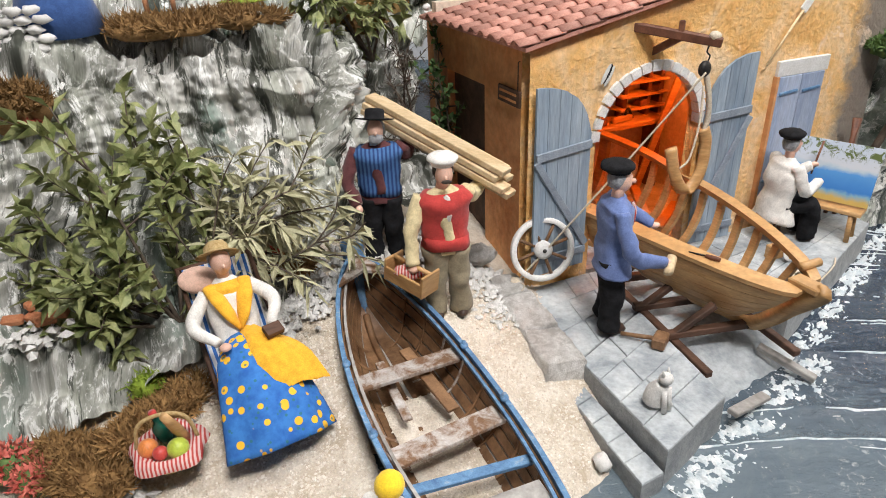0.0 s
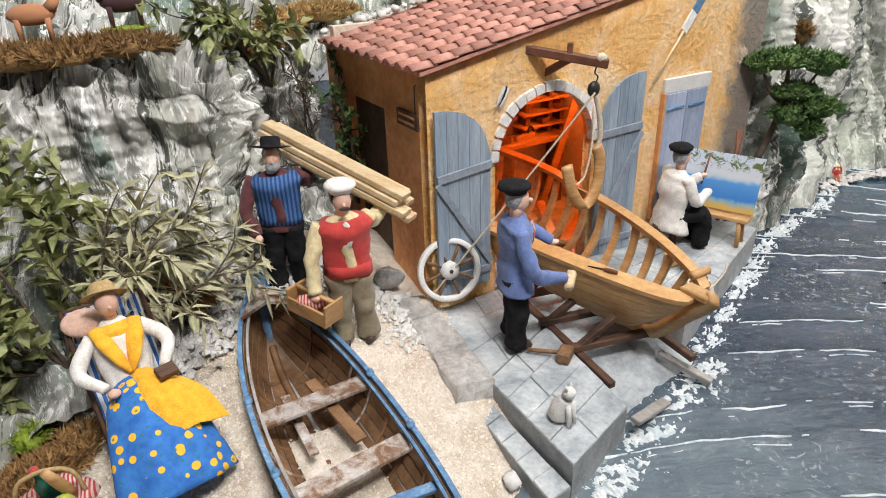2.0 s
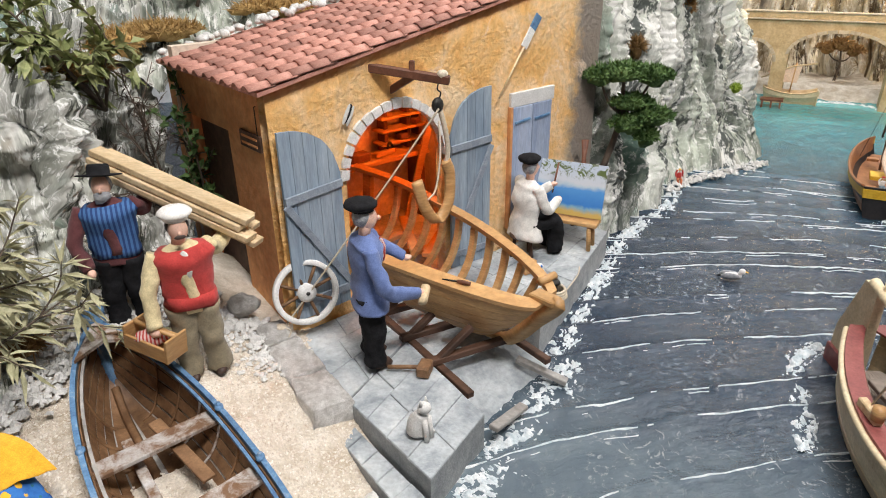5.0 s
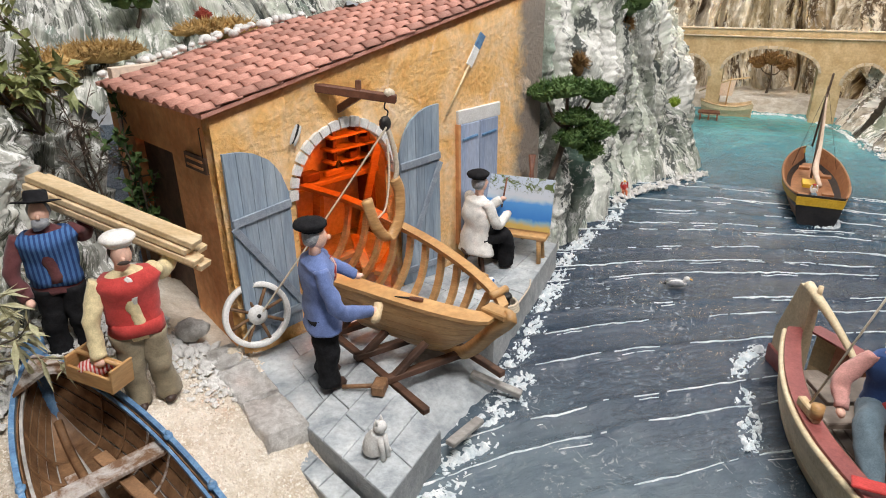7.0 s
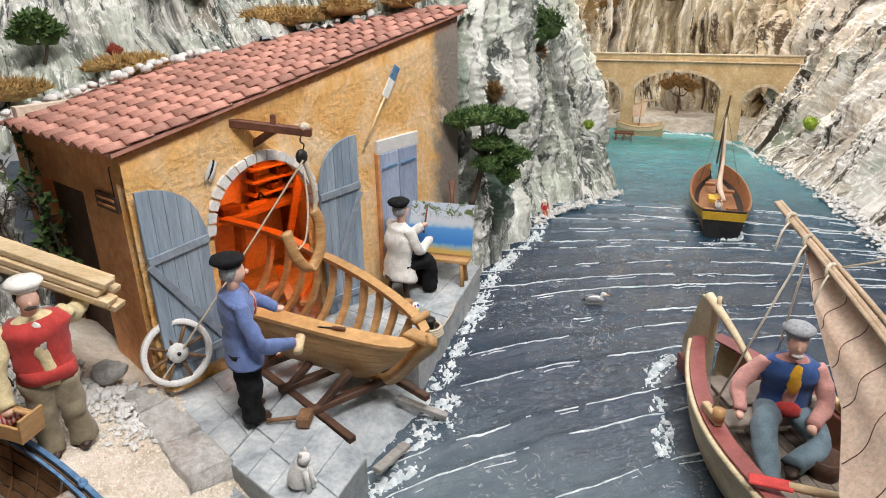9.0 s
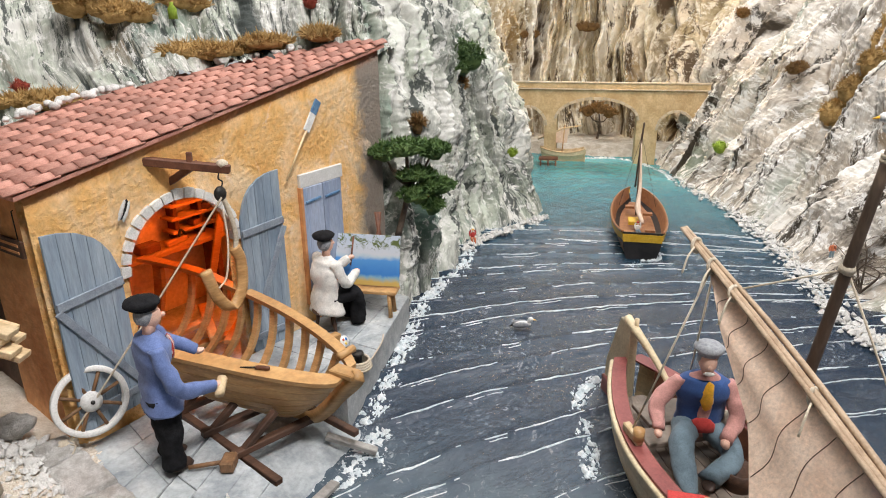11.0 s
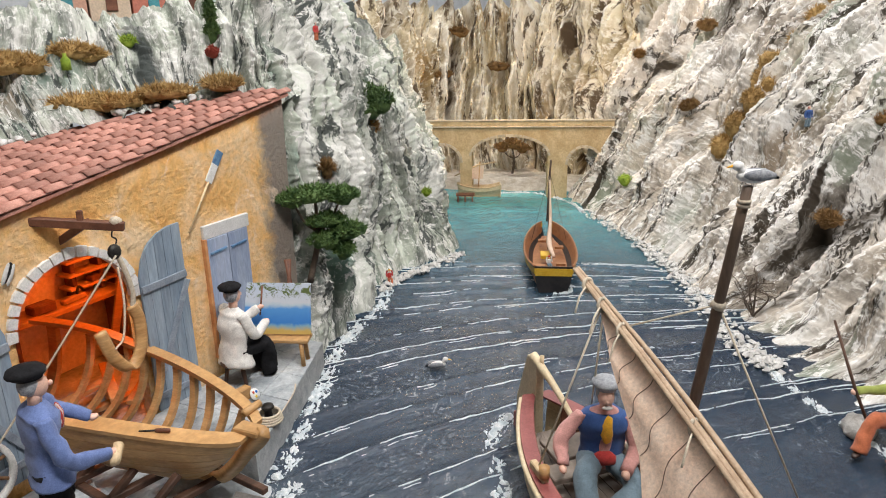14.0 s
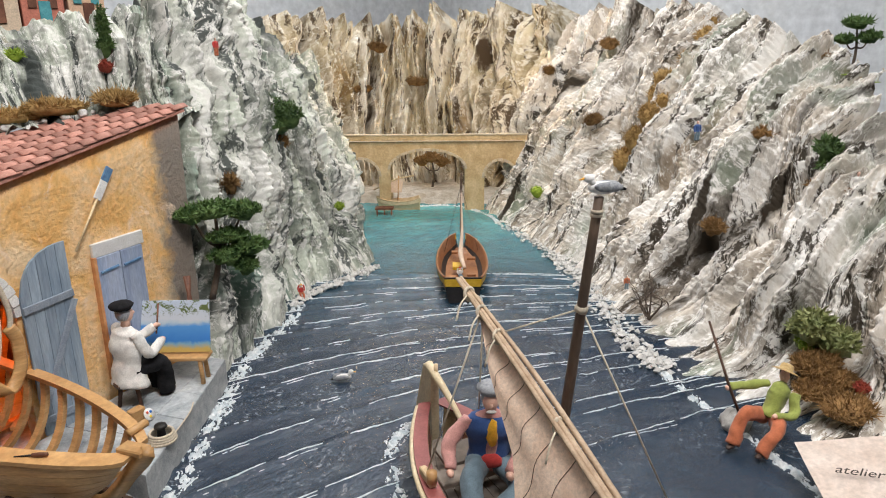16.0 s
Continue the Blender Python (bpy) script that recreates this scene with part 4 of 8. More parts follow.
# oar, small plaque of an insect, side sign
oar = thing("oar", HM @ pose(0.530, -0.012, 0.468, 0, 36, 0), "pale oar with blue-tipped blade hung on the wall", "oar")
part("shaft", Kit().tube([(0, 0, -0.095), (0, 0, 0.015)], 0.0022, M_PALEWOOD, n=8), oar)
part("blade", Kit().box((0.018, 0.003, 0.040), M_WHITE, centre=(0, 0, 0.033), bevel=0.3), oar)
part("blade_tip", Kit().box((0.0182, 0.0034, 0.030), M_BLUEPAINT, centre=(0, 0, 0.067), bevel=0.3), oar, "blue painted blade tip")
cicada = Kit().ball((0, 0, 0), (0.0055, 0.004, 0.017), M_IRON, n=12)
cicada.ball((0.004, -0.002, -0.002), (0.004, 0.002, 0.018), M_WHITE, n=10).ball((-0.004, -0.002, -0.002), (0.004, 0.002, 0.018), M_WHITE, n=10)
thing("cicada_ornament", HM @ pose(0.138, -0.006, 0.417, 0, 28, 0), "small black and white insect ornament on the ochre wall", "ornament", kit=cicada)
sign = thing("hanging_sign", HM @ pose(-0.004, 0.055, 0.388), "dark wooden sign hung on the orange side wall", "sign")
part("panel", Kit().box((0.005, 0.07, 0.026), M_DARKWOOD, bevel=0.15), sign)
for z in (0.006, -0.005):
    part("lettering", Kit().box((0.001, 0.054, 0.004), M_ORANGE, centre=(-0.0032, 0, z), bevel=0.2), sign, "unreadable lettering")
part("hook", Kit().tube([(-0.002, -0.035, 0.060), (-0.002, -0.030, 0.058), (-0.002, -0.030, 0.013)], 0.0009, M_IRON, n=5), sign)

# inside the boathouse: bench and shelves in orange light
bench = thing("workbench", HM @ pose(0.400, 0.312, 0.048), "wooden workbench with tools inside the boathouse", "workbench")
part("benchtop", Kit().box((0.27, 0.07, 0.012), M_HULLWOOD, centre=(0, 0, 0.165), bevel=0.15), bench)
for x in (-0.12, 0.12):
    part("leg", Kit().box((0.016, 0.05, 0.159), M_REDWOOD, centre=(x, 0, 0.0795), bevel=0.1), bench)
part("vice", Kit().box((0.05, 0.03, 0.02), M_REDWOOD, centre=(-0.05, -0.01, 0.181), bevel=0.15), bench)
plane_k = Kit().box((0.06, 0.014, 0.012), M_HULLWOOD, bevel=0.2).tube([(0.01, 0, 0.006), (0.018, 0, 0.02), (0.03, 0, 0.006)], 0.003, M_IRON, n=6, steps=12)
thing("wood_plane", HM @ pose(0.420, 0.300, 0.2255, 0, 0, 10), "small wood plane on the workbench", "tool", kit=plane_k)
shelf = thing("wall_shelf", HM @ pose(0.485, 0.326, -0.075), "wooden shelves with stored parts on the boathouse wall", "shelf")
for z in (0.285, 0.315, 0.345, 0.375, 0.405):
    part("board", Kit().box((0.13, 0.045, 0.006), M_HULLWOOD, centre=(0, 0, z), bevel=0.2), shelf)
for x in (-0.045, 0.02, 0.055):
    part("upright", Kit().box((0.010, 0.03, 0.15), M_REDWOOD, centre=(x, 0.005, 0.355), bevel=0.1), shelf)
for i, (x, y, w, a) in enumerate(((0.14, 0.10, 0.16, 20), (0.30, 0.12, 0.2, -12), (0.40, 0.10, 0.14, 35), (0.28, 0.16, 0.2, 4), (0.36, 0.14, 0.18, 60), (0.22, 0.22, 0.2, 80))):
    thing("offcut", HM @ pose(x, y, 0.054 + 0.010 * i, 0, 0, a), "loose sawn plank on the boathouse floor", "plank", "planks in the boathouse", Kit().box((w, 0.02, 0.010), M_HULLWOOD, bevel=0.15))
for i, x in enumerate((0.365, 0.40, 0.44)):
    thing("stored_block", HM @ pose(x + 0.085, 0.318, 0.214 + 0.03 * i, 0, 0, 12 * i), "small wooden block stored on the shelf", "block", "blocks on the shelf", Kit().box((0.024, 0.02, 0.014), M_REDWOOD, centre=(0, 0, 0.006), bevel=0.15))
for i, (u, a) in enumerate(((0.19, 12), (0.22, -6), (0.48, 8))):
    thing("leaning_board", HM @ pose(u, 0.33, 0.05, 12, a, 0), "board leaning on the back wall of the boathouse", "board", "boards in the boathouse", Kit().box((0.02, 0.006, 0.30), M_HULLWOOD, centre=(0, -0.03, 0.15), bevel=0.15))
point_lamp("boathouse_lamp", HM @ Vector((0.50, 0.12, 0.42)), 2.0, (1.0, 0.22, 0.03), 0.02)


# ---- hulls ----
class Hull:
    """A boat form: s runs from stern to stem, q from gunwale to keel."""

    def __init__(self, stern, stem, half, zg, zk, transom=0.6, full=0.8, bow=0.06, raise_s=0.02, raise_b=0.03, blunt=0.0, power=2.3, mid=0.45, heel=0.0, flare=(0.62, 1.25)):
        self.a, self.b = np.array(stern, float), np.array(stem, float)
        self.d = (self.b - self.a) / np.linalg.norm(self.b - self.a)
        self.n = np.array([-self.d[1], self.d[0]])
        self.half, self.zg, self.zk, self.transom, self.full, self.bow, self.rs, self.rb = half, zg, zk, transom, full, bow, raise_s, raise_b
        self.blunt, self.power, self.mid, self.heel, self.flare = blunt, power, mid, heel, flare

    def width(self, s):
        s = np.asarray(s, float)
        fore = self.blunt + (1 - self.blunt) * np.clip(1 - np.clip((s - self.mid) / (1 - self.mid), 0, 1) ** self.power, 0, 1) ** self.full
        aft = 1 - (1 - self.transom) * np.clip((self.mid - s) / self.mid, 0, 1) ** 2
        return self.half * np.where(s > self.mid, fore, aft) + 0.002

    def at(self, s, q, side, inset=0.0):
        s, q = np.asarray(s, float), np.asarray(q, float)
        w = np.maximum(self.width(s) - inset, 0.001)
        top = self.zg + self.rb * np.clip((s - 0.4) / 0.6, 0, 1) ** 2 + self.rs * np.clip((0.4 - s) / 0.4, 0, 1) ** 2 + side * self.heel * w
        low = self.zk + (top - self.zk) * 0.35 * np.clip((s - 0.86) / 0.14, 0, 1) ** 2
        a = q * np.pi / 2
        y = w * np.cos(a) ** self.flare[0]
        z = top - (top - low - inset) * np.sin(a) ** self.flare[1]
        fwd = s - self.bow * q * np.clip((s - 0.7) / 0.3, 0, 1)
        xy = self.a + (self.b - self.a) * fwd[..., None] + side * self.n * y[..., None]
        return np.concatenate([xy, z[..., None]], -1)

    def line(self, q, side, s0=0.0, s1=1.0, n=36, inset=0.0, lift=0.0):
        s = np.linspace(s0, s1, n)
        p = self.at(s, np.full(n, q), side, inset)
        p[:, 2] += lift
        return p

    def section(self, s, side, q0=0.0, q1=1.0, n=14, inset=0.0):
        q = np.linspace(q0, q1, n)
        return self.at(np.full(n, s), q, side, inset)


# the boat being built
h = Hull((0.382, 1.322), (0.657, 0.809), 0.124, 0.187, 0.066, transom=0.58, full=0.56, bow=0.16, raise_s=0.040, raise_b=-0.022, blunt=0.08, power=1.3, mid=0.25, heel=0.075, flare=(0.85, 1.0))
boat = thing("boat_under_construction", Matrix(), "unfinished light wood boat with open ribs on a cradle", "boat")
NEAR, FAR = -1, 1
for i in range(5):
    q0, q1 = 0.02 + 0.105 * i, 0.02 + 0.105 * (i + 1) - 0.005
    s0 = (0.40, 0.42, 0.44, 0.50, 0.58)[i]
    part("plank", Kit().strip(h.line(q0, NEAR, s0, 0.99), h.line(q1, NEAR, s0, 0.99), M_HULLWOOD, 0.004), boat, "varnished side plank")
for i in range(3):
    for side in (NEAR, FAR):
        q0, q1 = 0.55 + 0.14 * i, 0.55 + 0.14 * (i + 1) - 0.006
        part("plank", Kit().strip(h.line(q0, side, 0.74, 0.985), h.line(q1, side, 0.74, 0.985), M_HULLWOOD, 0.004), boat, "varnished bottom plank at the bow")
part("gunwale", Kit().strip(h.line(0, NEAR, 0.36, 0.995, inset=-0.005, lift=0.003), h.line(0, NEAR, 0.36, 0.995, inset=0.026, lift=0.003), M_HULLWOOD, 0.007), boat, "broad near gunwale")
part("gunwale", Kit().strip(h.line(0, FAR, 0.0, 0.985, inset=-0.005, lift=0.003), h.line(0, FAR, 0.0, 0.985, inset=0.014, lift=0.003), M_HULLWOOD, 0.009), boat, "curved far gunwale")
for s in np.linspace(0.16, 0.90, 10):
    far_rib = h.section(s, FAR, 0.03, 0.97, 14, 0.006)
    part("rib", Kit().strip(far_rib - (*(h.d * 0.0058), 0), far_rib + (*(h.d * 0.0058), 0), M_HULLWOOD, 0.009), boat)
    near_rib = h.section(s, NEAR, 0.05 if s > 0.38 else 0.30, 0.97, 14, 0.006)
    part("rib", Kit().strip(near_rib - (*(h.d * 0.0058), 0), near_rib + (*(h.d * 0.0058), 0), M_HULLWOOD, 0.009), boat)
keel = [(*(h.a + (h.b - h.a) * s), 0.064) for s in np.linspace(-0.01, 0.80, 10)]
stem_pts = [(*(h.a + (h.b - h.a) * s), z) for s, z in ((0.76, 0.062), (0.855, 0.067), (0.915, 0.095), (0.965, 0.130), (1.015, 0.162), (1.038, 0.178))]
part("keel", Kit().tube(keel, 0.009, M_HULLWOOD, n=6), boat)
part("stem", Kit().tube(stem_pts, [0.008, 0.009, 0.010, 0.010, 0.011, 0.010], M_HULLWOOD, n=4, steps=26, squash=(1.0, 1.3)), boat, "curved stem post")
stern = h.a
part("stern_post", Kit().tube([(*(stern - h.d * 0.004), 0.06), (*(stern - h.d * 0.008), 0.15), (*(stern - h.d * 0.014), 0.285)], 0.011, M_HULLWOOD, n=8, steps=14), boat)
frame_line = np.vstack([h.section(0.03, NEAR, 0.0, 0.95, 16), h.section(0.03, FAR, 0.95, 0.0, 16)])
part("transom_frame", Kit().strip(frame_line, frame_line * (1, 1, 0.90) + (*(h.d * 0.024), 0.012), M_HULLWOOD, 0.010), boat, "broad curved stern frame")
end_f = h.at(np.array([0.95]), np.array([0.0]), FAR)[0]
part("thole", Kit().tube([end_f + (-0.020, -0.004, 0.012), end_f + (0.012, 0.010, 0.012)], 0.0068, M_HULLWOOD, n=10), boat, "turned wooden bar across the bow")
part("breasthook", Kit().box((0.046, 0.026, 0.010), M_HULLWOOD, pose(*(h.a + (h.b - h.a) * 0.990), 0.175, 0, 0, math.degrees(math.atan2(h.d[1], h.d[0]))), bevel=0.2), boat, "wooden block at the bow")
chis = h.at(np.array([0.78]), np.array([0.0]), NEAR, 0.010)[0]
chisel = thing("chisel", pose(chis[0], chis[1], chis[2] + 0.0095, 0, 0, -40), "small chisel lying on the gunwale", "chisel")
part("handle", Kit().tube([(0.0, 0, 0), (0.022, 0, 0)], [0.003, 0.004, 0.003], M_REDWOOD, n=8, steps=6), chisel)
part("blade", Kit().tube([(-0.026, 0, -0.002), (0.0, 0, 0)], 0.0014, M_IRON, n=6), chisel)

# cradle under it
cradle = thing("boat_cradle", Matrix(), "dark timber cradle with rails under the unfinished boat", "cradle")


def timber(name, a, b, r, m=None):
    d = Vector(np.array(b, float) - np.array(a, float))
    at = Matrix.Translation(a) @ d.to_track_quat("X", "Z").to_matrix().to_4x4()
    part(name, Kit().box((d.length, r * 2.1, r * 1.8), m or M_DARKWOOD, centre=(d.length / 2, 0, 0), bevel=0.12, at=at), cradle)


timber("rail", (0.425, 1.040, 0.066), (0.525, 0.775, 0.050), 0.0062)
timber("rail", (0.560, 1.090, 0.066), (0.672, 0.826, 0.048), 0.0062)
for f in (0.12, 0.42, 0.70):
    a, b = np.array((0.425, 1.040, 0.066)), np.array((0.525, 0.775, 0.050))
    c, d = np.array((0.560, 1.090, 0.066)), np.array((0.672, 0.826, 0.048))
    p0, p1 = a + (b - a) * f, c + (d - c) * (f + 0.06)
    timber("cross_beam", p0 - (p1 - p0) * 0.12 + (0, 0, 0.012), p1 + (0, 0, 0.012), 0.0066)
    timber("strut", p0 + (0, 0, 0.012), p0 * 0.60 + p1 * 0.40 + (0, 0, 0.056), 0.0058)
plank1 = thing("plank", pose(0.575, 0.745, 0.022, 3, 0, 20), "weathered plank lying at the water's edge", "plank", "planks at the water", Kit().box((0.085, 0.016, 0.008), M_GREYWOOD, pose(0, 0, 0, 0, 9, 16), bevel=0.15))
plank2 = thing("plank", pose(0.668, 0.842, 0.020, 3, 0, 12), "weathered plank lying at the water's edge", "plank", "planks at the water", Kit().box((0.090, 0.014, 0.010), M_GREYWOOD, pose(0, 0, 0, 0, 12, -52), bevel=0.15))

# the old rowing boat
rb = Hull((0.258, 0.372), (-0.004, 0.955), 0.082, 0.112, 0.040, transom=0.55, full=0.72, bow=0.05, raise_s=0.01, raise_b=0.045)
rowboat = thing("rowing_boat", Matrix(), "old weathered rowing boat with worn blue rim on the beach", "rowing boat")
for i in range(6):
    for side in (-1, 1):
        q0, q1 = 0.02 + 0.15 * i, 0.02 + 0.15 * (i + 1) + 0.004 + 0.076 * (i == 5)
        part("plank", Kit().strip(rb.line(q0, side, 0.0, 0.985, inset=0.0006 * (i % 2)), rb.line(q1, side, 0.0, 0.985, inset=0.0006 * (i % 2)), M_GREYWOOD, 0.003), rowboat, "weathered grey outer plank")
        part("lining", Kit().strip(rb.line(q0 + 0.02, side, 0.02, 0.985, inset=0.0040), rb.line(q1 - 0.012, side, 0.02, 0.985, inset=0.0040), M_BOATBROWN, 0.0016), rowboat, "worn brown inner board")
for side in (-1, 1):
    part("rim", Kit().strip(rb.line(0, side, 0, 0.99, inset=-0.004, lift=0.002), rb.line(0, side, 0, 0.99, inset=0.0025, lift=0.002), M_BLUEPAINT, 0.006), rowboat, "worn blue painted rim")
    part("inner_rim", Kit().strip(rb.line(0.04, side, 0, 0.96, inset=0.0075, lift=0.002), rb.line(0.04, side, 0, 0.96, inset=0.0115, lift=0.002), M_BLUEPAINT if side < 0 else M_GREYWOOD, 0.004), rowboat)
    for s in (0.43, 0.64) if side > 0 else (0.42, 0.60):
        c = rb.at(np.array([s]), np.array([0.0]), side)[0]
        part("oarlock", Kit().tube([c + (0, 0, 0.002), c + (0, 0, 0.012)], 0.0030, M_BLUEPAINT, n=8).ball(c + (0, 0, 0.005), (0.006, 0.008, 0.004), M_BLUEPAINT, n=10), rowboat, "blue painted oarlock")
for s in np.linspace(0.16, 0.84, 9):
    for side in (-1, 1):
        part("rib", Kit().tube(rb.section(s, side, 0.05, 0.93, 12, 0.0055), 0.0022, M_BOATBROWN if (int(s * 100) + side) % 3 else M_WORN, n=6, squash=(1.4, 0.8)), rowboat)


part("keelson", Kit().tube(rb.line(0.985, 1, 0.06, 0.97, 30, 0.006, 0.002), 0.006, M_BOATBROWN, n=6), rowboat, "dark board along the keel")


def thwart(s, q, w, m, slope=0.0, dz=0.0):
    a, b = rb.at(np.array([s]), np.array([q]), 1, 0.006)[0], rb.at(np.array([s + slope]), np.array([q]), -1, 0.006)[0]
    c = (a + b) / 2
    L = np.linalg.norm(b - a)
    return Kit().box((L, w, 0.006), m, pose(c[0], c[1], c[2] + dz, 0, 0, math.degrees(math.atan2(b[1] - a[1], b[0] - a[0]))), bevel=0.15)


part("thwart", thwart(0.60, 0.16, 0.030, M_WORN, 0.012), rowboat, "seat board with worn white paint")
part("thwart", thwart(0.385, 0.20, 0.032, M_WORN, 0.03), rowboat, "seat board with worn white paint")
part("thwart", thwart(0.300, 0.16, 0.014, M_BLUEPAINT, -0.02), rowboat, "narrow seat board with blue paint")
part("stern_sheet", thwart(0.16, 0.14, 0.085, M_GREYWOOD), rowboat, "broad grey stern seat")
part("loose_board", Kit().box((0.13, 0.017, 0.005), M_BOATBROWN, pose(0.125, 0.722, 0.092, 0, 8, -56), bevel=0.15), rowboat)
part("loose_board", Kit().box((0.12, 0.013, 0.005), M_WORN, pose(0.078, 0.710, 0.082, 0, 4, -66), bevel=0.15), rowboat)
stem_r = [(*(rb.a + (rb.b - rb.a) * s), z) for s, z in ((0.93, 0.055), (0.975, 0.10), (1.0, 0.145), (1.012, 0.182))]
part("stem", Kit().tube(stem_r, [0.008, 0.010, 0.013, 0.015], M_BLUEPAINT, n=8, steps=16, squash=(0.8, 1.3)), rowboat, "blue painted stem head")
tip = rb.a + (rb.b - rb.a) * 0.95
part("foredeck", Kit().add([(*rb.at(np.array([0.89]), np.array([0.0]), 1)[0][:2], 0.152), (*rb.at(np.array([0.89]), np.array([0.0]), -1)[0][:2], 0.152), (*(rb.a + (rb.b - rb.a) * 1.0), 0.166), (*(rb.a + (rb.b - rb.a) * 0.915), 0.160),
                           (*rb.at(np.array([0.89]), np.array([0.0]), 1)[0][:2], 0.147), (*rb.at(np.array([0.89]), np.array([0.0]), -1)[0][:2], 0.147), (*(rb.a + (rb.b - rb.a) * 1.0), 0.160), (*(rb.a + (rb.b - rb.a) * 0.915), 0.155)],
                           [(0, 3, 2), (3, 1, 2), (4, 6, 7), (7, 6, 5), (0, 2, 6, 4), (2, 1, 5, 6), (1, 3, 7, 5), (3, 0, 4, 7)], M_WORN, False), rowboat, "small worn foredeck")
grav = Kit()
gl, gr = rb.line(0.74, 1, 0.22, 0.60, 40, 0.006), rb.line(0.74, -1, 0.22, 0.60, 40, 0.006)
gv = np.array([gl * (1 - f) + gr * f for f in np.linspace(0, 1, 20)]).reshape(-1, 3)
gv[:, 2] += 0.004 * fbm(gv * 40, 3) + 0.002
grav.add(gv, grid_faces(20, 40), M_SAND)
thing("gravel_in_boat", Matrix(), "beige gravel lying in the bottom of the rowing boat", "gravel", kit=grav, kind="stuff")

# ---- figurines: each one plain mesh ----
def cloth(name, a, b=None, scale=70, rough=0.85):
    return mat(name, a, b or tuple(min(1, c * 1.35 + 0.01) for c in a), scale, rough, 0.35, 0.001, sheen=0.15, vary=0)


C_BLUE, C_NAVY = cloth("blue_smock", (0.11, 0.16, 0.34)), cloth("blue_vest", (0.03, 0.08, 0.24))
C_RED, C_WINE, C_BEIGE = cloth("red_vest", (0.42, 0.035, 0.03)), cloth("wine_shirt", (0.10, 0.028, 0.03)), cloth("olive_trousers", (0.24, 0.20, 0.13))
C_CREAM, C_WHITE, C_YELLOW = cloth("cream_shirt", (0.62, 0.52, 0.30)), cloth("white_cloth", (0.66, 0.64, 0.60)), cloth("yellow_apron", (0.72, 0.37, 0.02))
C_GREEN, C_RUST, C_DENIM, C_PINK = cloth("green_jacket", (0.27, 0.31, 0.07)), cloth("rust_trousers", (0.42, 0.12, 0.05)), cloth("faded_denim", (0.14, 0.20, 0.24)), cloth("pink_check_shirt", (0.50, 0.25, 0.22))
C_STRAW = mat("straw", (0.42, 0.28, 0.11), (0.60, 0.44, 0.22), 180, 0.9, 0.6, 0.001)
C_HAIR = mat("grey_hair", (0.22, 0.23, 0.25), (0.42, 0.43, 0.45), 200, 0.9, 0.6, 0.001)
C_DARKHAIR, C_BLOND = cloth("dark_hair", (0.03, 0.018, 0.012)), cloth("yellow_hair", (0.85, 0.52, 0.02))
C_LEATHER = mat("dark_shoe", (0.03, 0.018, 0.013), (0.07, 0.04, 0.03), 90, 0.45, 0.2, 0.0006)


def skirt_mat():
    m, nt, bsdf, vec = start_mat("blue_flowered_cloth")
    v = nt.nodes.new("ShaderNodeTexVoronoi")
    v.inputs["Scale"].default_value = 55
    nt.links.new(vec, v.inputs["Vector"])
    base = ramp_node(nt, noise_node(nt, vec, 60, 4), [(0.35, (0.02, 0.12, 0.42)), (0.65, (0.04, 0.20, 0.56))])
    gate = nt.nodes.new("ShaderNodeMath")
    gate.operation = "GREATER_THAN"
    gate.inputs[1].default_value = 0.40
    sep = nt.nodes.new("ShaderNodeSeparateColor")
    nt.links.new(v.outputs["Color"], sep.inputs[0])
    nt.links.new(sep.outputs[0], gate.inputs[0])
    spot = ramp_node(nt, v.outputs["Distance"], [(0.34, (1, 1, 1)), (0.38, (0, 0, 0))])
    both = nt.nodes.new("ShaderNodeMath")
    both.operation = "MULTIPLY"
    nt.links.new(spot, both.inputs[0]), nt.links.new(gate.outputs[0], both.inputs[1])
    col = mix_nodes(nt, "RGBA", base, (0.85, 0.48, 0.03), both.outputs[0])
    v2 = nt.nodes.new("ShaderNodeTexVoronoi")
    v2.inputs["Scale"].default_value = 75
    nt.links.new(vec, v2.inputs["Vector"])
    col = mix_nodes(nt, "RGBA", col, (0.03, 0.17, 0.16), ramp_node(nt, v2.outputs["Distance"], [(0.16, (0.8, 0.8, 0.8)), (0.21, (0, 0, 0))]))
    nt.links.new(col, bsdf.inputs["Base Color"])
    bsdf.inputs["Roughness"].default_value = 0.85
    bump_node(nt, bsdf, noise_node(nt, vec, 90, 4), 0.3, 0.001)
    return m


C_SKIRT = skirt_mat()


def stripe_mat(name, a, b, freq, axis=0):
    m, nt, bsdf, vec = start_mat(name)
    sep = nt.nodes.new("ShaderNodeSeparateXYZ")
    nt.links.new(vec, sep.inputs[0])
    mul = nt.nodes.new("ShaderNodeMath")
    mul.operation = "MULTIPLY"
    mul.inputs[1].default_value = freq
    fr = nt.nodes.new("ShaderNodeMath")
    fr.operation = "FRACT"
    nt.links.new(sep.outputs[axis], mul.inputs[0]), nt.links.new(mul.outputs[0], fr.inputs[0])
    col = ramp_node(nt, fr.outputs[0], [(0.45, a), (0.5, b)])
    nt.links.new(mix_nodes(nt, "RGBA", col, ramp_node(nt, noise_node(nt, vec, 150, 4), [(0.3, (0.8, 0.8, 0.8)), (0.7, (1, 1, 1))]), 1.0, "MULTIPLY"), bsdf.inputs["Base Color"])
    bsdf.inputs["Roughness"].default_value = 0.85
    bump_node(nt, bsdf, noise_node(nt, vec, 200, 3), 0.25, 0.001)
    return m


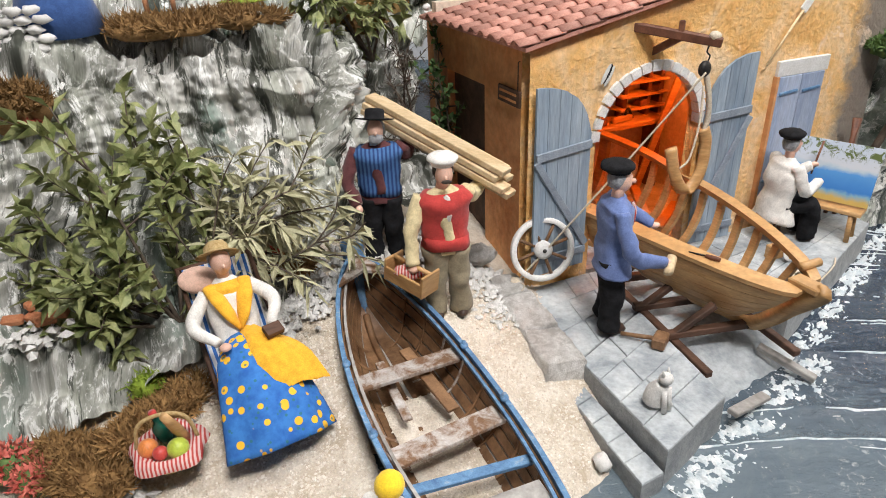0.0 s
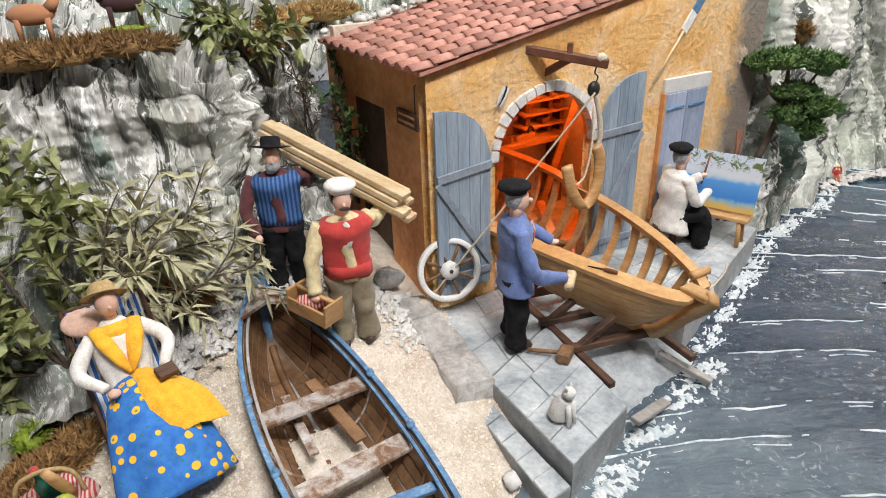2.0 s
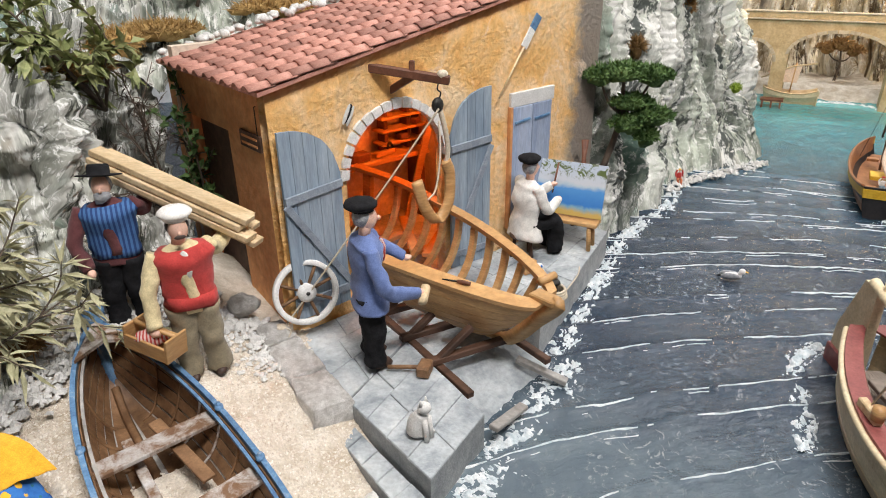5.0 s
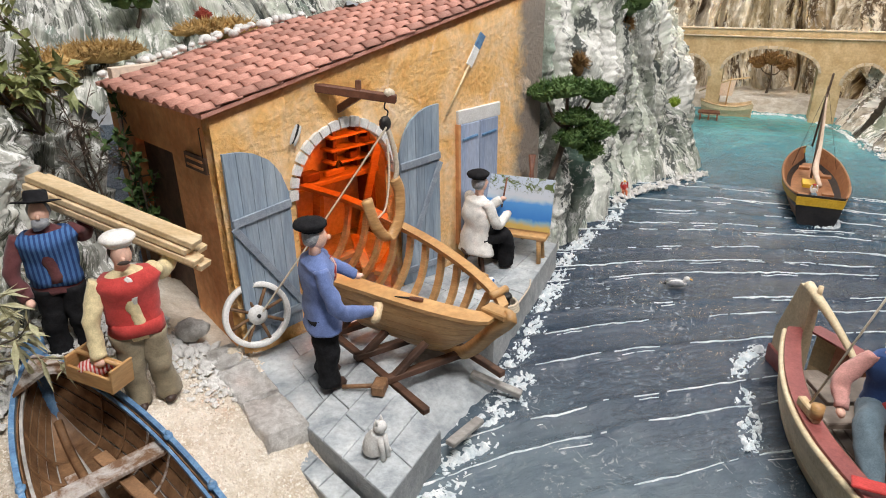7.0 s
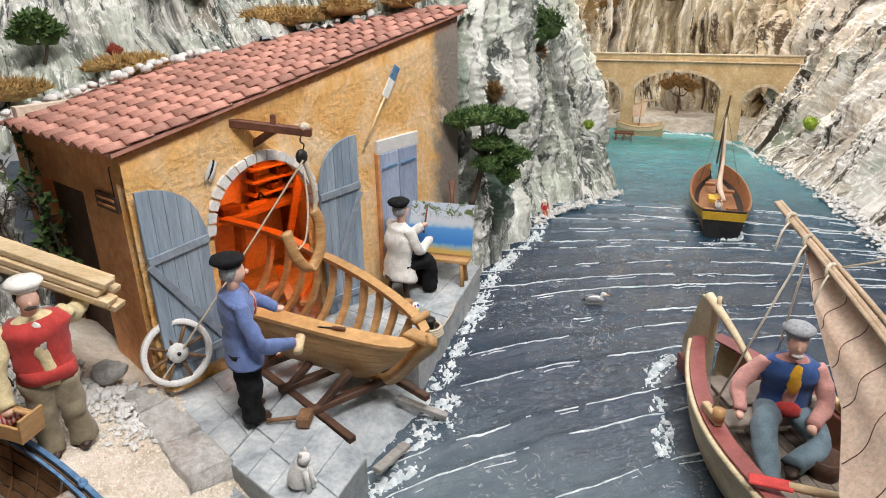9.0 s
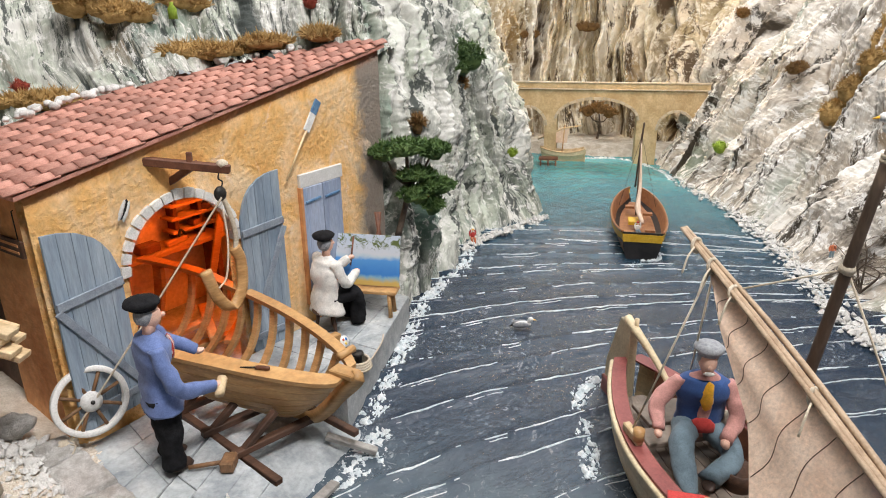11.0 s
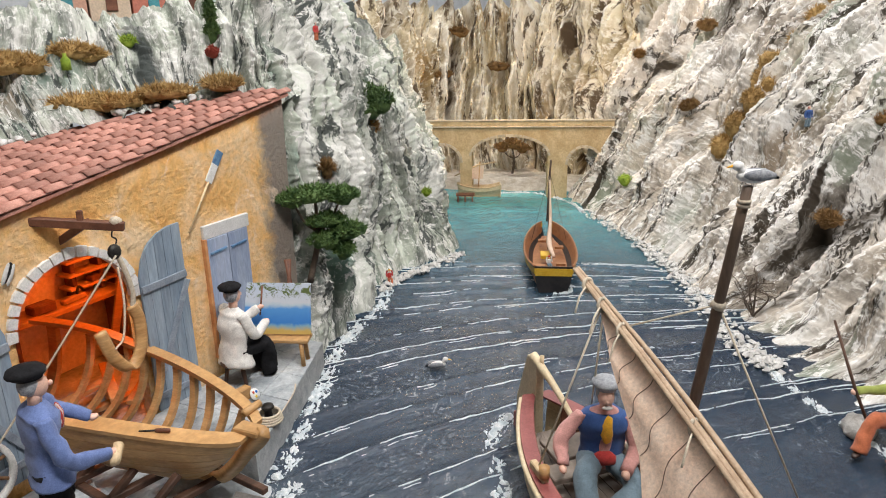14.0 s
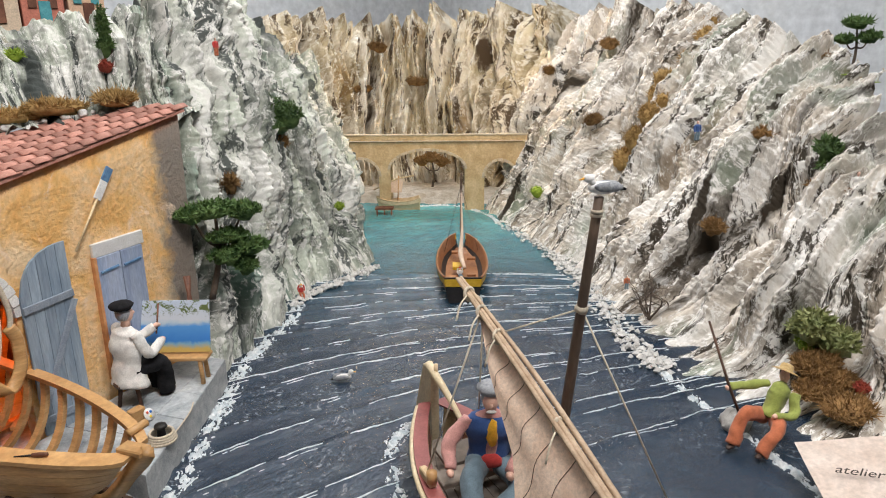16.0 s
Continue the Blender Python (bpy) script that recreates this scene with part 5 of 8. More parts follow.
C_STRIPE = stripe_mat("blue_white_stripes", (0.03, 0.13, 0.42), (0.66, 0.68, 0.70), 85)
C_VESTSTRIPE = stripe_mat("striped_blue_vest", (0.02, 0.06, 0.20), (0.07, 0.18, 0.42), 160)
C_CHECK = stripe_mat("checked_cloth", (0.50, 0.06, 0.05), (0.70, 0.52, 0.48), 220)


def doll(name, at, turn, H, label, legs_m, top_m, vest_m=None, legs=None, arms=None, hips=(0, 0, 0.47), neck=(0, 0, 0.82), hat="beret", hat_m=None, hair=None, beard=None, more=None, look_down=0.0, hem=0.0, group=""):
    k = Kit()
    S = lambda p: tuple(np.array(p, float) * H)
    legs = legs or [((-0.055, 0, 0.46), (-0.065, -0.01, 0.25), (-0.07, 0.0, 0.035)), ((0.055, 0, 0.46), (0.07, -0.02, 0.25), (0.085, 0.01, 0.035))]
    arms = arms or [((-0.125, 0, 0.78), (-0.185, 0.0, 0.60), (-0.17, -0.06, 0.44)), ((0.125, 0, 0.78), (0.18, 0.01, 0.60), (0.17, -0.05, 0.46))]
    for a, b, c in legs:
        k.tube([S(a), S(b), S(c)], [0.080 * H, 0.072 * H, 0.060 * H, 0.066 * H], legs_m, n=18, steps=24)
        f = np.array(c) + (0, -0.030, -0.010)
        k.ball(S(f), (0.036 * H, 0.064 * H, 0.028 * H), C_LEATHER, n=12)
    hp, nk = np.array(hips), np.array(neck)
    mid = (hp + nk) / 2 + (0, 0.012, 0)
    low = hp - (nk - hp) * (0.10 + hem)
    rr = [0.105 + 0.05 * (hem > 0), 0.112 + 0.02 * (hem > 0), 0.114, 0.126, 0.112, 0.042]
    k.tube([S(low), S(hp), S(mid), S(hp + (nk - hp) * 0.8), S(nk)], [r * H for r in rr], top_m, n=20, steps=24, squash=(0.72, 1.12))
    if vest_m:
        k.tube([S(hp + (nk - hp) * 0.02), S(mid), S(hp + (nk - hp) * 0.80), S(hp + (nk - hp) * 0.93)], [0.118 * H, 0.126 * H, 0.138 * H, 0.105 * H], vest_m, n=20, steps=16, squash=(0.76, 1.14))
        k.tube([S(hp + (nk - hp) * 0.10 + (0, -0.080, 0)), S(mid + (0, -0.086, 0)), S(hp + (nk - hp) * 0.86 + (0, -0.074, 0))], [0.030 * H, 0.036 * H, 0.028 * H], top_m, n=10, steps=10, squash=(0.6, 1.0))
    for a, b, c in arms:
        k.tube([S(a), S(b), S(c)], [0.044 * H, 0.046 * H, 0.039 * H, 0.036 * H], top_m, n=16, steps=22)
        d = np.array(c) - np.array(b)
        d = d / np.linalg.norm(d)
        k.ball(S(np.array(c) + d * 0.020), (0.026 * H, 0.034 * H, 0.024 * H), M_SKIN, n=10)
    hd = nk + (0, -0.012 - look_down * 0.03, 0.082)
    k.tube([S(nk - (0, 0, 0.02)), S(hd)], 0.034 * H, M_SKIN, n=10)
    k.ball(S(hd), (0.050 * H, 0.058 * H, 0.070 * H), M_SKIN, n=16)
    k.ball(S(hd + (0, -0.064, -0.006)), (0.011 * H, 0.014 * H, 0.015 * H), M_SKIN, n=8)
    if hair:
        k.ball(S(hd + (0, 0.022, 0.010)), (0.060 * H, 0.056 * H, 0.064 * H), hair, n=14, rough=0.15)
    if beard:
        k.ball(S(hd + (0, -0.036, -0.050)), (0.046 * H, 0.036 * H, 0.042 * H), beard, n=12, rough=0.3)
    hm = hat_m or M_BLACK
    ht = np.array(S(hd + (0, 0.018, 0.056)))
    if hat == "beret":
        k.ball(ht + (0, 0.002, 0.006 * H / 0.26), (0.088 * H, 0.092 * H, 0.036 * H), hm, n=18, rough=0.12)
        k.lathe([(0.062 * H, -0.012 * H), (0.064 * H, 0.012 * H)], hm, Matrix.Translation(ht), n=16)
    elif hat == "brim":
        k.lathe([(0.118 * H, 0.010 * H), (0.125 * H, 0.004 * H), (0.060 * H, -0.004 * H), (0.060 * H, 0.05 * H), (0.052 * H, 0.066 * H), (0.02 * H, 0.070 * H)], hm, Matrix.Translation(ht) @ pose(0, 0, 0, -16, 4, 0), n=24, wob=0.03)
    elif hat == "straw":
        k.lathe([(0.135 * H, -0.016 * H), (0.140 * H, -0.020 * H), (0.066 * H, 0.004 * H), (0.063 * H, 0.040 * H), (0.048 * H, 0.062 * H), (0.015 * H, 0.066 * H)], hm, Matrix.Translation(ht) @ pose(0, 0, 0, -26, 8, 0), n=24, wob=0.03)
    if more:
        more(k, S)
    V = np.array(k.v)
    body = 1 - step(nk[2] * H, (nk[2] + 0.03) * H, V[:, 2])
    folds = np.stack([fbm(V * (9, 9, 15) / H * 0.55 + o, 3) for o in (1.0, 5.0, 9.0)], 1)
    k.v = [tuple(q) for q in V + 0.030 * H * folds * body[:, None]]
    return thing(name, pose(*at, 0, 0, turn), label, "figurine", group, k)


FG = "clay and cloth figurines of the display"
doll("carpenter_figurine", (0.044, 0.985, 0.136), 6, 0.250, "figurine in wide black hat, striped blue vest and black trousers", M_BLACK, C_WINE, C_VESTSTRIPE, hat="brim", beard=C_HAIR, hair=C_HAIR, group=FG,
     arms=[((-0.125, 0, 0.78), (-0.20, -0.03, 0.60), (-0.15, -0.13, 0.46)), ((0.125, 0.01, 0.77), (0.19, 0.10, 0.72), (0.20, 0.15, 0.90))])
doll("carpenter_figurine", (0.150, 0.872, 0.100), 12, 0.256, "figurine in white cap, red vest and olive trousers", C_BEIGE, C_CREAM, C_RED, hat="beret", hat_m=C_WHITE, hair=C_DARKHAIR, group=FG,
     arms=[((-0.125, 0, 0.78), (-0.20, -0.03, 0.60), (-0.21, -0.09, 0.42)), ((0.125, 0.02, 0.77), (0.20, 0.16, 0.70), (0.30, 0.26, 0.82))],
     more=lambda k, S: (k.tube([S((0, 0, 0.465)), S((0, 0, 0.500)), S((0, 0, 0.530))], 0.128 * 0.256, C_RED, n=20, squash=(0.80, 1.06)), k.ball(S((0, -0.096, 0.885)), S((0.032, 0.014, 0.010)), C_DARKHAIR, n=8), k.ball(S((0.01, -0.085, 0.73)), S((0.026, 0.012, 0.075)), C_WHITE, n=10)))
doll("boatbuilder_figurine", (0.398, 0.888, 0.063), 88, 0.272, "figurine in blue smock, black beret and black trousers", M_BLACK, C_BLUE, hat="beret", hair=C_HAIR, hem=0.12, group=FG,
     arms=[((-0.12, -0.01, 0.77), (-0.18, -0.07, 0.55), (-0.08, -0.25, 0.46)), ((0.12, -0.01, 0.77), (0.18, -0.08, 0.66), (0.12, -0.22, 0.60))],
     more=lambda k, S: (k.ball(S((0, -0.085, 0.72)), S((0.03, 0.016, 0.07)), C_CHECK, n=10), k.tube([S((-0.14, -0.27, 0.42)), S((-0.02, -0.31, 0.46))], S((0.028, 0, 0))[0], M_PALEWOOD, n=8)))
SIT = [((-0.06, 0, 0.30), (-0.09, -0.22, 0.29), (-0.09, -0.24, 0.035)), ((0.06, 0, 0.30), (0.08, -0.22, 0.30), (0.07, -0.30, 0.035))]
doll("painter_figurine", (0.762, 1.166, 0.066), 106, 0.256, "figurine in white smock, black beret and black trousers, seated", M_BLACK, C_WHITE, hat="beret", hair=C_HAIR, legs=SIT, hips=(0, 0.0, 0.30), neck=(0, -0.03, 0.67), hem=0.2, group=FG,
     arms=[((-0.12, -0.01, 0.62), (-0.15, -0.10, 0.44), (-0.06, -0.26, 0.46)), ((0.12, -0.02, 0.62), (0.16, -0.14, 0.46), (0.09, -0.33, 0.52))],
     more=lambda k, S: k.tube([S((0.08, -0.34, 0.46)), S((0.10, -0.40, 0.70))], S((0.008, 0, 0))[0], M_REDWOOD, n=6))
stool = thing("stool", pose(0.762, 1.166, 0.066, 0, 0, 15), "small dark wooden stool under the seated figurine", "stool")
part("seat", Kit().lathe([(0.030, 0.048), (0.032, 0.052), (0.030, 0.056)], M_DARKWOOD, n=18), stool)
for a in (30, 150, 270):
    c, s = math.cos(radians(a)), math.sin(radians(a))
    part("leg", Kit().tube([(0.026 * c, 0.026 * s, 0), (0.018 * c, 0.018 * s, 0.05)], 0.004, M_DARKWOOD, n=6), stool)
doll("sailor_figurine", (1.098, 0.497, 0.046), -42, 0.255, "seated sailor figurine in dark blue vest, checked cap and jeans", C_DENIM, C_PINK, C_NAVY, hat="beret", hat_m=C_HAIR, hair=C_HAIR, hips=(0, 0.02, 0.20), neck=(0, 0, 0.57), group=FG,
     legs=[((-0.07, 0.0, 0.20), (-0.13, -0.24, 0.22), (-0.10, -0.42, 0.04)), ((0.07, 0.0, 0.20), (0.16, -0.20, 0.16), (0.02, -0.34, 0.08))],
     arms=[((-0.13, 0, 0.52), (-0.25, -0.05, 0.40), (-0.26, -0.18, 0.27)), ((0.13, 0, 0.52), (0.19, -0.06, 0.34), (0.11, -0.20, 0.27))],
     more=lambda k, S: (k.ball(S((0, -0.09, 0.46)), S((0.035, 0.02, 0.10)), C_YELLOW, n=10), k.ball(S((0, -0.075, 0.26)), S((0.07, 0.035, 0.06)), C_RED, n=10), k.ball(S((0, -0.070, 0.605)), S((0.035, 0.016, 0.012)), C_WHITE, n=8)))
doll("fisher_figurine", (1.652, 0.262, 0.020), -84, 0.196, "seated fisher figurine in green jacket, rust trousers and straw hat", C_RUST, C_GREEN, hat="straw", hat_m=C_STRAW, hair=C_DARKHAIR, hips=(0, 0.06, 0.16), neck=(0.04, 0.26, 0.46), group=FG,
     legs=[((-0.08, 0.04, 0.14), (-0.16, -0.26, 0.24), (-0.20, -0.42, -0.02)), ((0.07, 0.04, 0.12), (0.14, -0.22, 0.16), (0.06, -0.40, -0.04))],
     arms=[((-0.10, 0.22, 0.42), (-0.24, 0.06, 0.42), (-0.36, -0.14, 0.44)), ((0.16, 0.20, 0.40), (0.20, 0.04, 0.24), (0.08, -0.08, 0.24))],
     more=lambda k, S: k.tube([S((-0.18, -0.20, 0.10)), S((-0.36, -0.16, 0.46)), S((-0.66, -0.06, 1.05))], S((0.012, 0, 0))[0], M_DARKWOOD, n=6))
doll("passenger_figurine", (0.962, 0.176, 0.052), 150, 0.245, "seated figurine with a periwinkle blue headscarf in the bow", C_NAVY, C_NAVY, hat="beret", hat_m=cloth("periwinkle_scarf", (0.22, 0.27, 0.62)), hips=(0, 0, 0.30), neck=(0, 0, 0.62), legs=SIT, group=FG)
doll("child_figurine", (0.106, 0.452, 0.03), 160, 0.165, "small child figurine with yellow hair in white patterned clothes", C_WHITE, C_WHITE, hat="none", hair=C_BLOND, group=FG, more=lambda k, S: k.ball(S((0, 0.0, 0.925)), S((0.088, 0.092, 0.085)), C_BLOND, n=16))


# woman in the deck chair
def lady():
    k = Kit()
    hip, fwd = np.array((0, 0, 0.085)), np.array((0, -1, 0))
    rings = []
    path = [((0, 0.010, 0.115), 0.036, 0.030), ((0, -0.030, 0.105), 0.056, 0.040), ((0, -0.075, 0.082), 0.068, 0.044), ((0, -0.115, 0.045), 0.078, 0.046), ((0, -0.140, 0.004), 0.086, 0.048)]
    n = 40
    vs = []
    cs, rx, ry = spline([p for p, _, _ in path], 22), np.interp(np.linspace(0, 4, 22), range(5), [a for _, a, _ in path]), np.interp(np.linspace(0, 4, 22), range(5), [b for _, _, b in path])
    tan = np.gradient(cs, axis=0)
    tan /= np.linalg.norm(tan, axis=1)[:, None]
    for c, t, a, b, f in zip(cs, tan, rx, ry, np.linspace(0, 1, 22)):
        up = np.array((0, -t[2], t[1])) * -1
        for j in range(n):
            ph = 2 * math.pi * j / n
            w = 1 + 0.07 * f * math.sin(7 * ph + 1.3 * math.sin(ph))
            vs.append(c + np.array((1, 0, 0)) * a * w * math.cos(ph) + up * b * w * math.sin(ph))
    k.add(vs, grid_faces(22, n, True) + [tuple(range(n))[::-1], tuple(21 * n + j for j in range(n))], C_SKIRT)
    # apron lying over the skirt
    g, ap = 14, []
    for i in range(g):
        f = i / (g - 1)
        y, z = np.interp(f, [0, 0.35, 0.7, 1], [-0.002, -0.050, -0.092, -0.128]), np.interp(f, [0, 0.35, 0.7, 1], [0.152, 0.149, 0.132, 0.094])
        hw = np.interp(f, [0, 0.5, 1], [0.026, 0.052, 0.062])
        for j in range(11):
            s = j / 5 - 1
            ap.append((0.010 + hw * s + 0.03 * f, y + 0.012 * s * s * f, z - 0.020 * s * s - 0.002 * math.sin(9 * s + 3 * f)))
    ap = np.array(ap)
    k.add(np.vstack([ap, ap - (0, 0, 0.0015)]), grid_faces(g, 11) + [tuple(g * 11 + i for i in f[::-1]) for f in grid_faces(g, 11)], C_YELLOW)
    k.tube([(0, 0.012, 0.118), (0, 0.035, 0.155), (0, 0.052, 0.195), (0, 0.058, 0.222)], [0.032, 0.038, 0.038, 0.014], C_WHITE, n=18, steps=16, squash=(0.75, 1.1))
    k.tube([(0, 0.022, 0.135), (0, 0.036, 0.168), (0, 0.054, 0.198), (0, 0.060, 0.213)], [0.006, 0.026, 0.041, 0.026], C_YELLOW, n=16, steps=14, squash=(0.78, 1.05))
    for sx in (-1, 1):
        k.tube([(sx * 0.030, 0.046, 0.216), (sx * 0.021, 0.020, 0.198), (sx * 0.010, 0.004, 0.172), (0.0, -0.002, 0.150)], [0.011, 0.014, 0.012, 0.006], C_YELLOW, n=10, steps=14, squash=(1.0, 0.55))
    for a, b, c in (((-0.036, 0.048, 0.205), (-0.070, 0.020, 0.165), (-0.044, -0.028, 0.150)), ((0.036, 0.048, 0.205), (0.066, 0.018, 0.176), (0.042, -0.036, 0.158))):
        k.tube([a, b, c], [0.011, 0.013, 0.0105, 0.008], C_WHITE, n=12, steps=14)
        d = (np.array(c) - np.array(b)) * 0.28
        k.ball(np.array(c) + d, (0.010, 0.011, 0.006), M_SKIN, n=10)
    k.box((0.030, 0.022, 0.010), M_DARKWOOD, pose(0.040, -0.052, 0.156, 25, 0, 10))
    k.tube([(0, 0.058, 0.215), (0, 0.054, 0.245)], 0.010, M_SKIN, n=10)
    k.ball((0, 0.052, 0.252), (0.0175, 0.019, 0.022), M_SKIN, n=14)
    k.ball((0, 0.0335, 0.250), (0.003, 0.004, 0.004), M_SKIN, n=8)
    k.ball((0, 0.064, 0.254), (0.0195, 0.017, 0.020), C_HAIR, n=12, rough=0.2)
    k.lathe([(0.034, -0.004), (0.036, -0.006), (0.021, 0.001), (0.020, 0.010), (0.014, 0.017), (0.004, 0.018)], C_STRAW, Matrix.Translation((0, 0.064, 0.266)) @ pose(0, 0, 0, -34, 6, 0), n=26, wob=0.04)
    return k


LM = pose(-0.106, 0.700, 0.074, 0, 0, 33) @ pose(0, 0, 0, -4, 0, 0) @ Matrix.Scale(0.77, 4)
thing("lady_figurine", LM, "seated woman figurine in blue flowered skirt, yellow apron, straw hat", "figurine", FG, lady())
chair = thing("deck_chair", LM, "wooden deck chair with blue and white striped canvas", "deck chair")
for x in (-0.062, 0.062):
    part("rail", Kit().tube([(x, 0.120, 0.232), (x, -0.085, 0.0)], 0.0042, M_DARKWOOD, n=6), chair)
    part("prop", Kit().tube([(x * 0.94, -0.03, 0.075), (x * 0.94, 0.10, 0.0)], 0.0038, M_DARKWOOD, n=6), chair)
part("top_bar", Kit().tube([(-0.066, 0.118, 0.230), (0.066, 0.118, 0.230)], 0.004, M_DARKWOOD, n=6), chair)
sl = [(0.116, 0.230), (0.085, 0.170), (0.045, 0.105), (0.0, 0.072), (-0.04, 0.060), (-0.07, 0.040)]
part("canvas", Kit().strip([(-0.056, y, z) for y, z in sl], [(0.056, y, z) for y, z in sl], C_STRIPE, 0.003), chair, "blue and white striped canvas")
pil = Kit().ball((0, 0, 0), (0.036, 0.015, 0.027), cloth("pale_pink_cotton", (0.55, 0.36, 0.28)), n=20)
thing("cushion", LM @ pose(-0.034, 0.096, 0.212, -55, 8, 10), "pale pink cushion on the deck chair", "cushion", kit=pil)

# timber on the shoulders
tb = thing("timber_stack", Matrix(), "stack of pale sawn battens carried on two figurines' shoulders", "timber")
A, B = np.array((0.020, 1.058, 0.372)), np.array((0.240, 0.905, 0.290))
dirn = B - A
tm = Matrix.Translation(A) @ Vector(dirn).to_track_quat("X", "Z").to_matrix().to_4x4()
LT = float(np.linalg.norm(dirn))
for i, (y, z, e) in enumerate(((0, 0, 0.0), (0.026, 0.001, -0.012), (0.001, 0.011, -0.016), (0.026, 0.012, -0.022), (0.010, -0.010, 0.006), (0.006, 0.022, -0.010))):
    part("batten", Kit().box((LT + e, 0.024, 0.009), M_PALEWOOD, tm @ pose(LT / 2 + e / 2, y, z), bevel=0.1), tb)

# toolbox in the hand
tbx = thing("toolbox", pose(0.098, 0.842, 0.172, 0, 8, -38), "open wooden toolbox with a red checked cloth", "toolbox")
part("base", Kit().box((0.070, 0.034, 0.004), M_HULLWOOD, bevel=0.2), tbx)
for y in (-0.017, 0.017):
    part("side", Kit().box((0.070, 0.004, 0.022), M_HULLWOOD, centre=(0, y, 0.010), bevel=0.2), tbx)
for x in (-0.035, 0.035):
    part("end", Kit().box((0.004, 0.038, 0.036), M_HULLWOOD, centre=(x, 0, 0.016), bevel=0.2), tbx)
part("handle", Kit().tube([(-0.035, 0, 0.032), (0.035, 0, 0.032)], 0.0032, M_HULLWOOD, n=8), tbx)
thing("cloth_bundle", pose(0.095, 0.842, 0.189), "red checked cloth bundle in the toolbox", "cloth", kit=Kit().ball((0, 0, 0), (0.022, 0.014, 0.014), C_CHECK, n=14, rough=0.5))

# easel bench and painting


def painting_mat():
    m, nt, bsdf, vec = start_mat("seascape_painting")
    sep = nt.nodes.new("ShaderNodeSeparateXYZ")
    nt.links.new(vec, sep.inputs[0])
    add = nt.nodes.new("ShaderNodeMath")
    add.operation = "MULTIPLY_ADD"
    nt.links.new(noise_node(nt, vec, 38, 4, 0.6, 0.5), add.inputs[0])
    add.inputs[1].default_value = 0.020
    nt.links.new(sep.outputs[2], add.inputs[2])
    rng = nt.nodes.new("ShaderNodeMapRange")
    rng.inputs["From Min"].default_value, rng.inputs["From Max"].default_value = 0.01, 0.118
    nt.links.new(add.outputs[0], rng.inputs[0])
    col = ramp_node(nt, rng.outputs[0], [(0.08, (0.60, 0.42, 0.12)), (0.17, (0.22, 0.42, 0.55)), (0.22, (0.05, 0.22, 0.60)), (0.52, (0.10, 0.32, 0.68)), (0.60, (0.50, 0.60, 0.68)), (0.66, (0.62, 0.65, 0.70)), (0.95, (0.55, 0.62, 0.72))])
    leaf = noise_node(nt, vec, 60, 5, 0.7, 1.0)
    hi = ramp_node(nt, rng.outputs[0], [(0.70, (0, 0, 0)), (0.80, (1, 1, 1))])
    mul = nt.nodes.new("ShaderNodeMath")
    mul.operation = "MULTIPLY"
    nt.links.new(hi, mul.inputs[0]), nt.links.new(ramp_node(nt, leaf, [(0.5, (0, 0, 0)), (0.56, (1, 1, 1))]), mul.inputs[1])
    col = mix_nodes(nt, "RGBA", col, (0.12, 0.16, 0.05), mul.outputs[0])
    nt.links.new(col, bsdf.inputs["Base Color"])
    bsdf.inputs["Roughness"].default_value = 0.5
    return m


canvas_m = pose(0.868, 1.206, 0.133, -14, 0, -42)
thing("painted_canvas", canvas_m, "small canvas with a painted blue seascape propped on a bench", "painting", kit=Kit().box((0.156, 0.004, 0.112), painting_mat(), centre=(0, 0, 0.056), bevel=0.1))
eb = thing("bench", pose(0.868, 1.206, 0.066, 0, 0, -42), "low wooden bench holding the canvas", "bench")
part("seat", Kit().box((0.15, 0.042, 0.008), M_HULLWOOD, centre=(0, 0, 0.058), bevel=0.15), eb)
for x in (-0.058, 0.058):
    for y in (-0.014, 0.014):
        part("leg", Kit().tube([(x * 1.06, y * 1.2, 0), (x, y, 0.055)], 0.005, M_HULLWOOD, n=6), eb)
tripod = thing("sketch_easel", pose(0.944, 1.282, 0.066, 0, 0, -20), "small folded red-brown wooden easel against the rock", "easel")
for x, t in ((-0.016, 0.004), (0.016, -0.004), (0.0, 0.0)):
    part("leg", Kit().tube([(x, 0.0, 0.0), (t, 0.01, 0.20)], 0.0045, M_REDWOOD, n=6), tripod)
pbox = thing("paint_box", pose(0.744, 1.096, 0.066, 0, 0, 20), "small brown wooden paint box on the paving", "box", kit=Kit().box((0.030, 0.018, 0.026), M_HULLWOOD, centre=(0, 0, 0.013), bevel=0.1))
pal = Kit().lathe([(0.012, 0), (0.012, 0.002)], M_WHITE, pose(0, 0, 0, 60, 10, 0), n=18)
for i, (c, p) in enumerate((((0.02, 0.15, 0.5), (0.004, 0.004)), ((0.6, 0.1, 0.05), (-0.004, 0.004)), ((0.7, 0.5, 0.05), (0.0, -0.005)))):
    pal.ball((p[0], p[1], 0.003), (0.003, 0.003, 0.0015), cloth("paint_dab", c), pose(0, 0, 0, 60, 10, 0), n=8)
thing("palette", pose(0.762, 1.082, 0.078, 0, 0, 25), "paint palette with colour dabs leaning on the box", "palette", kit=pal)

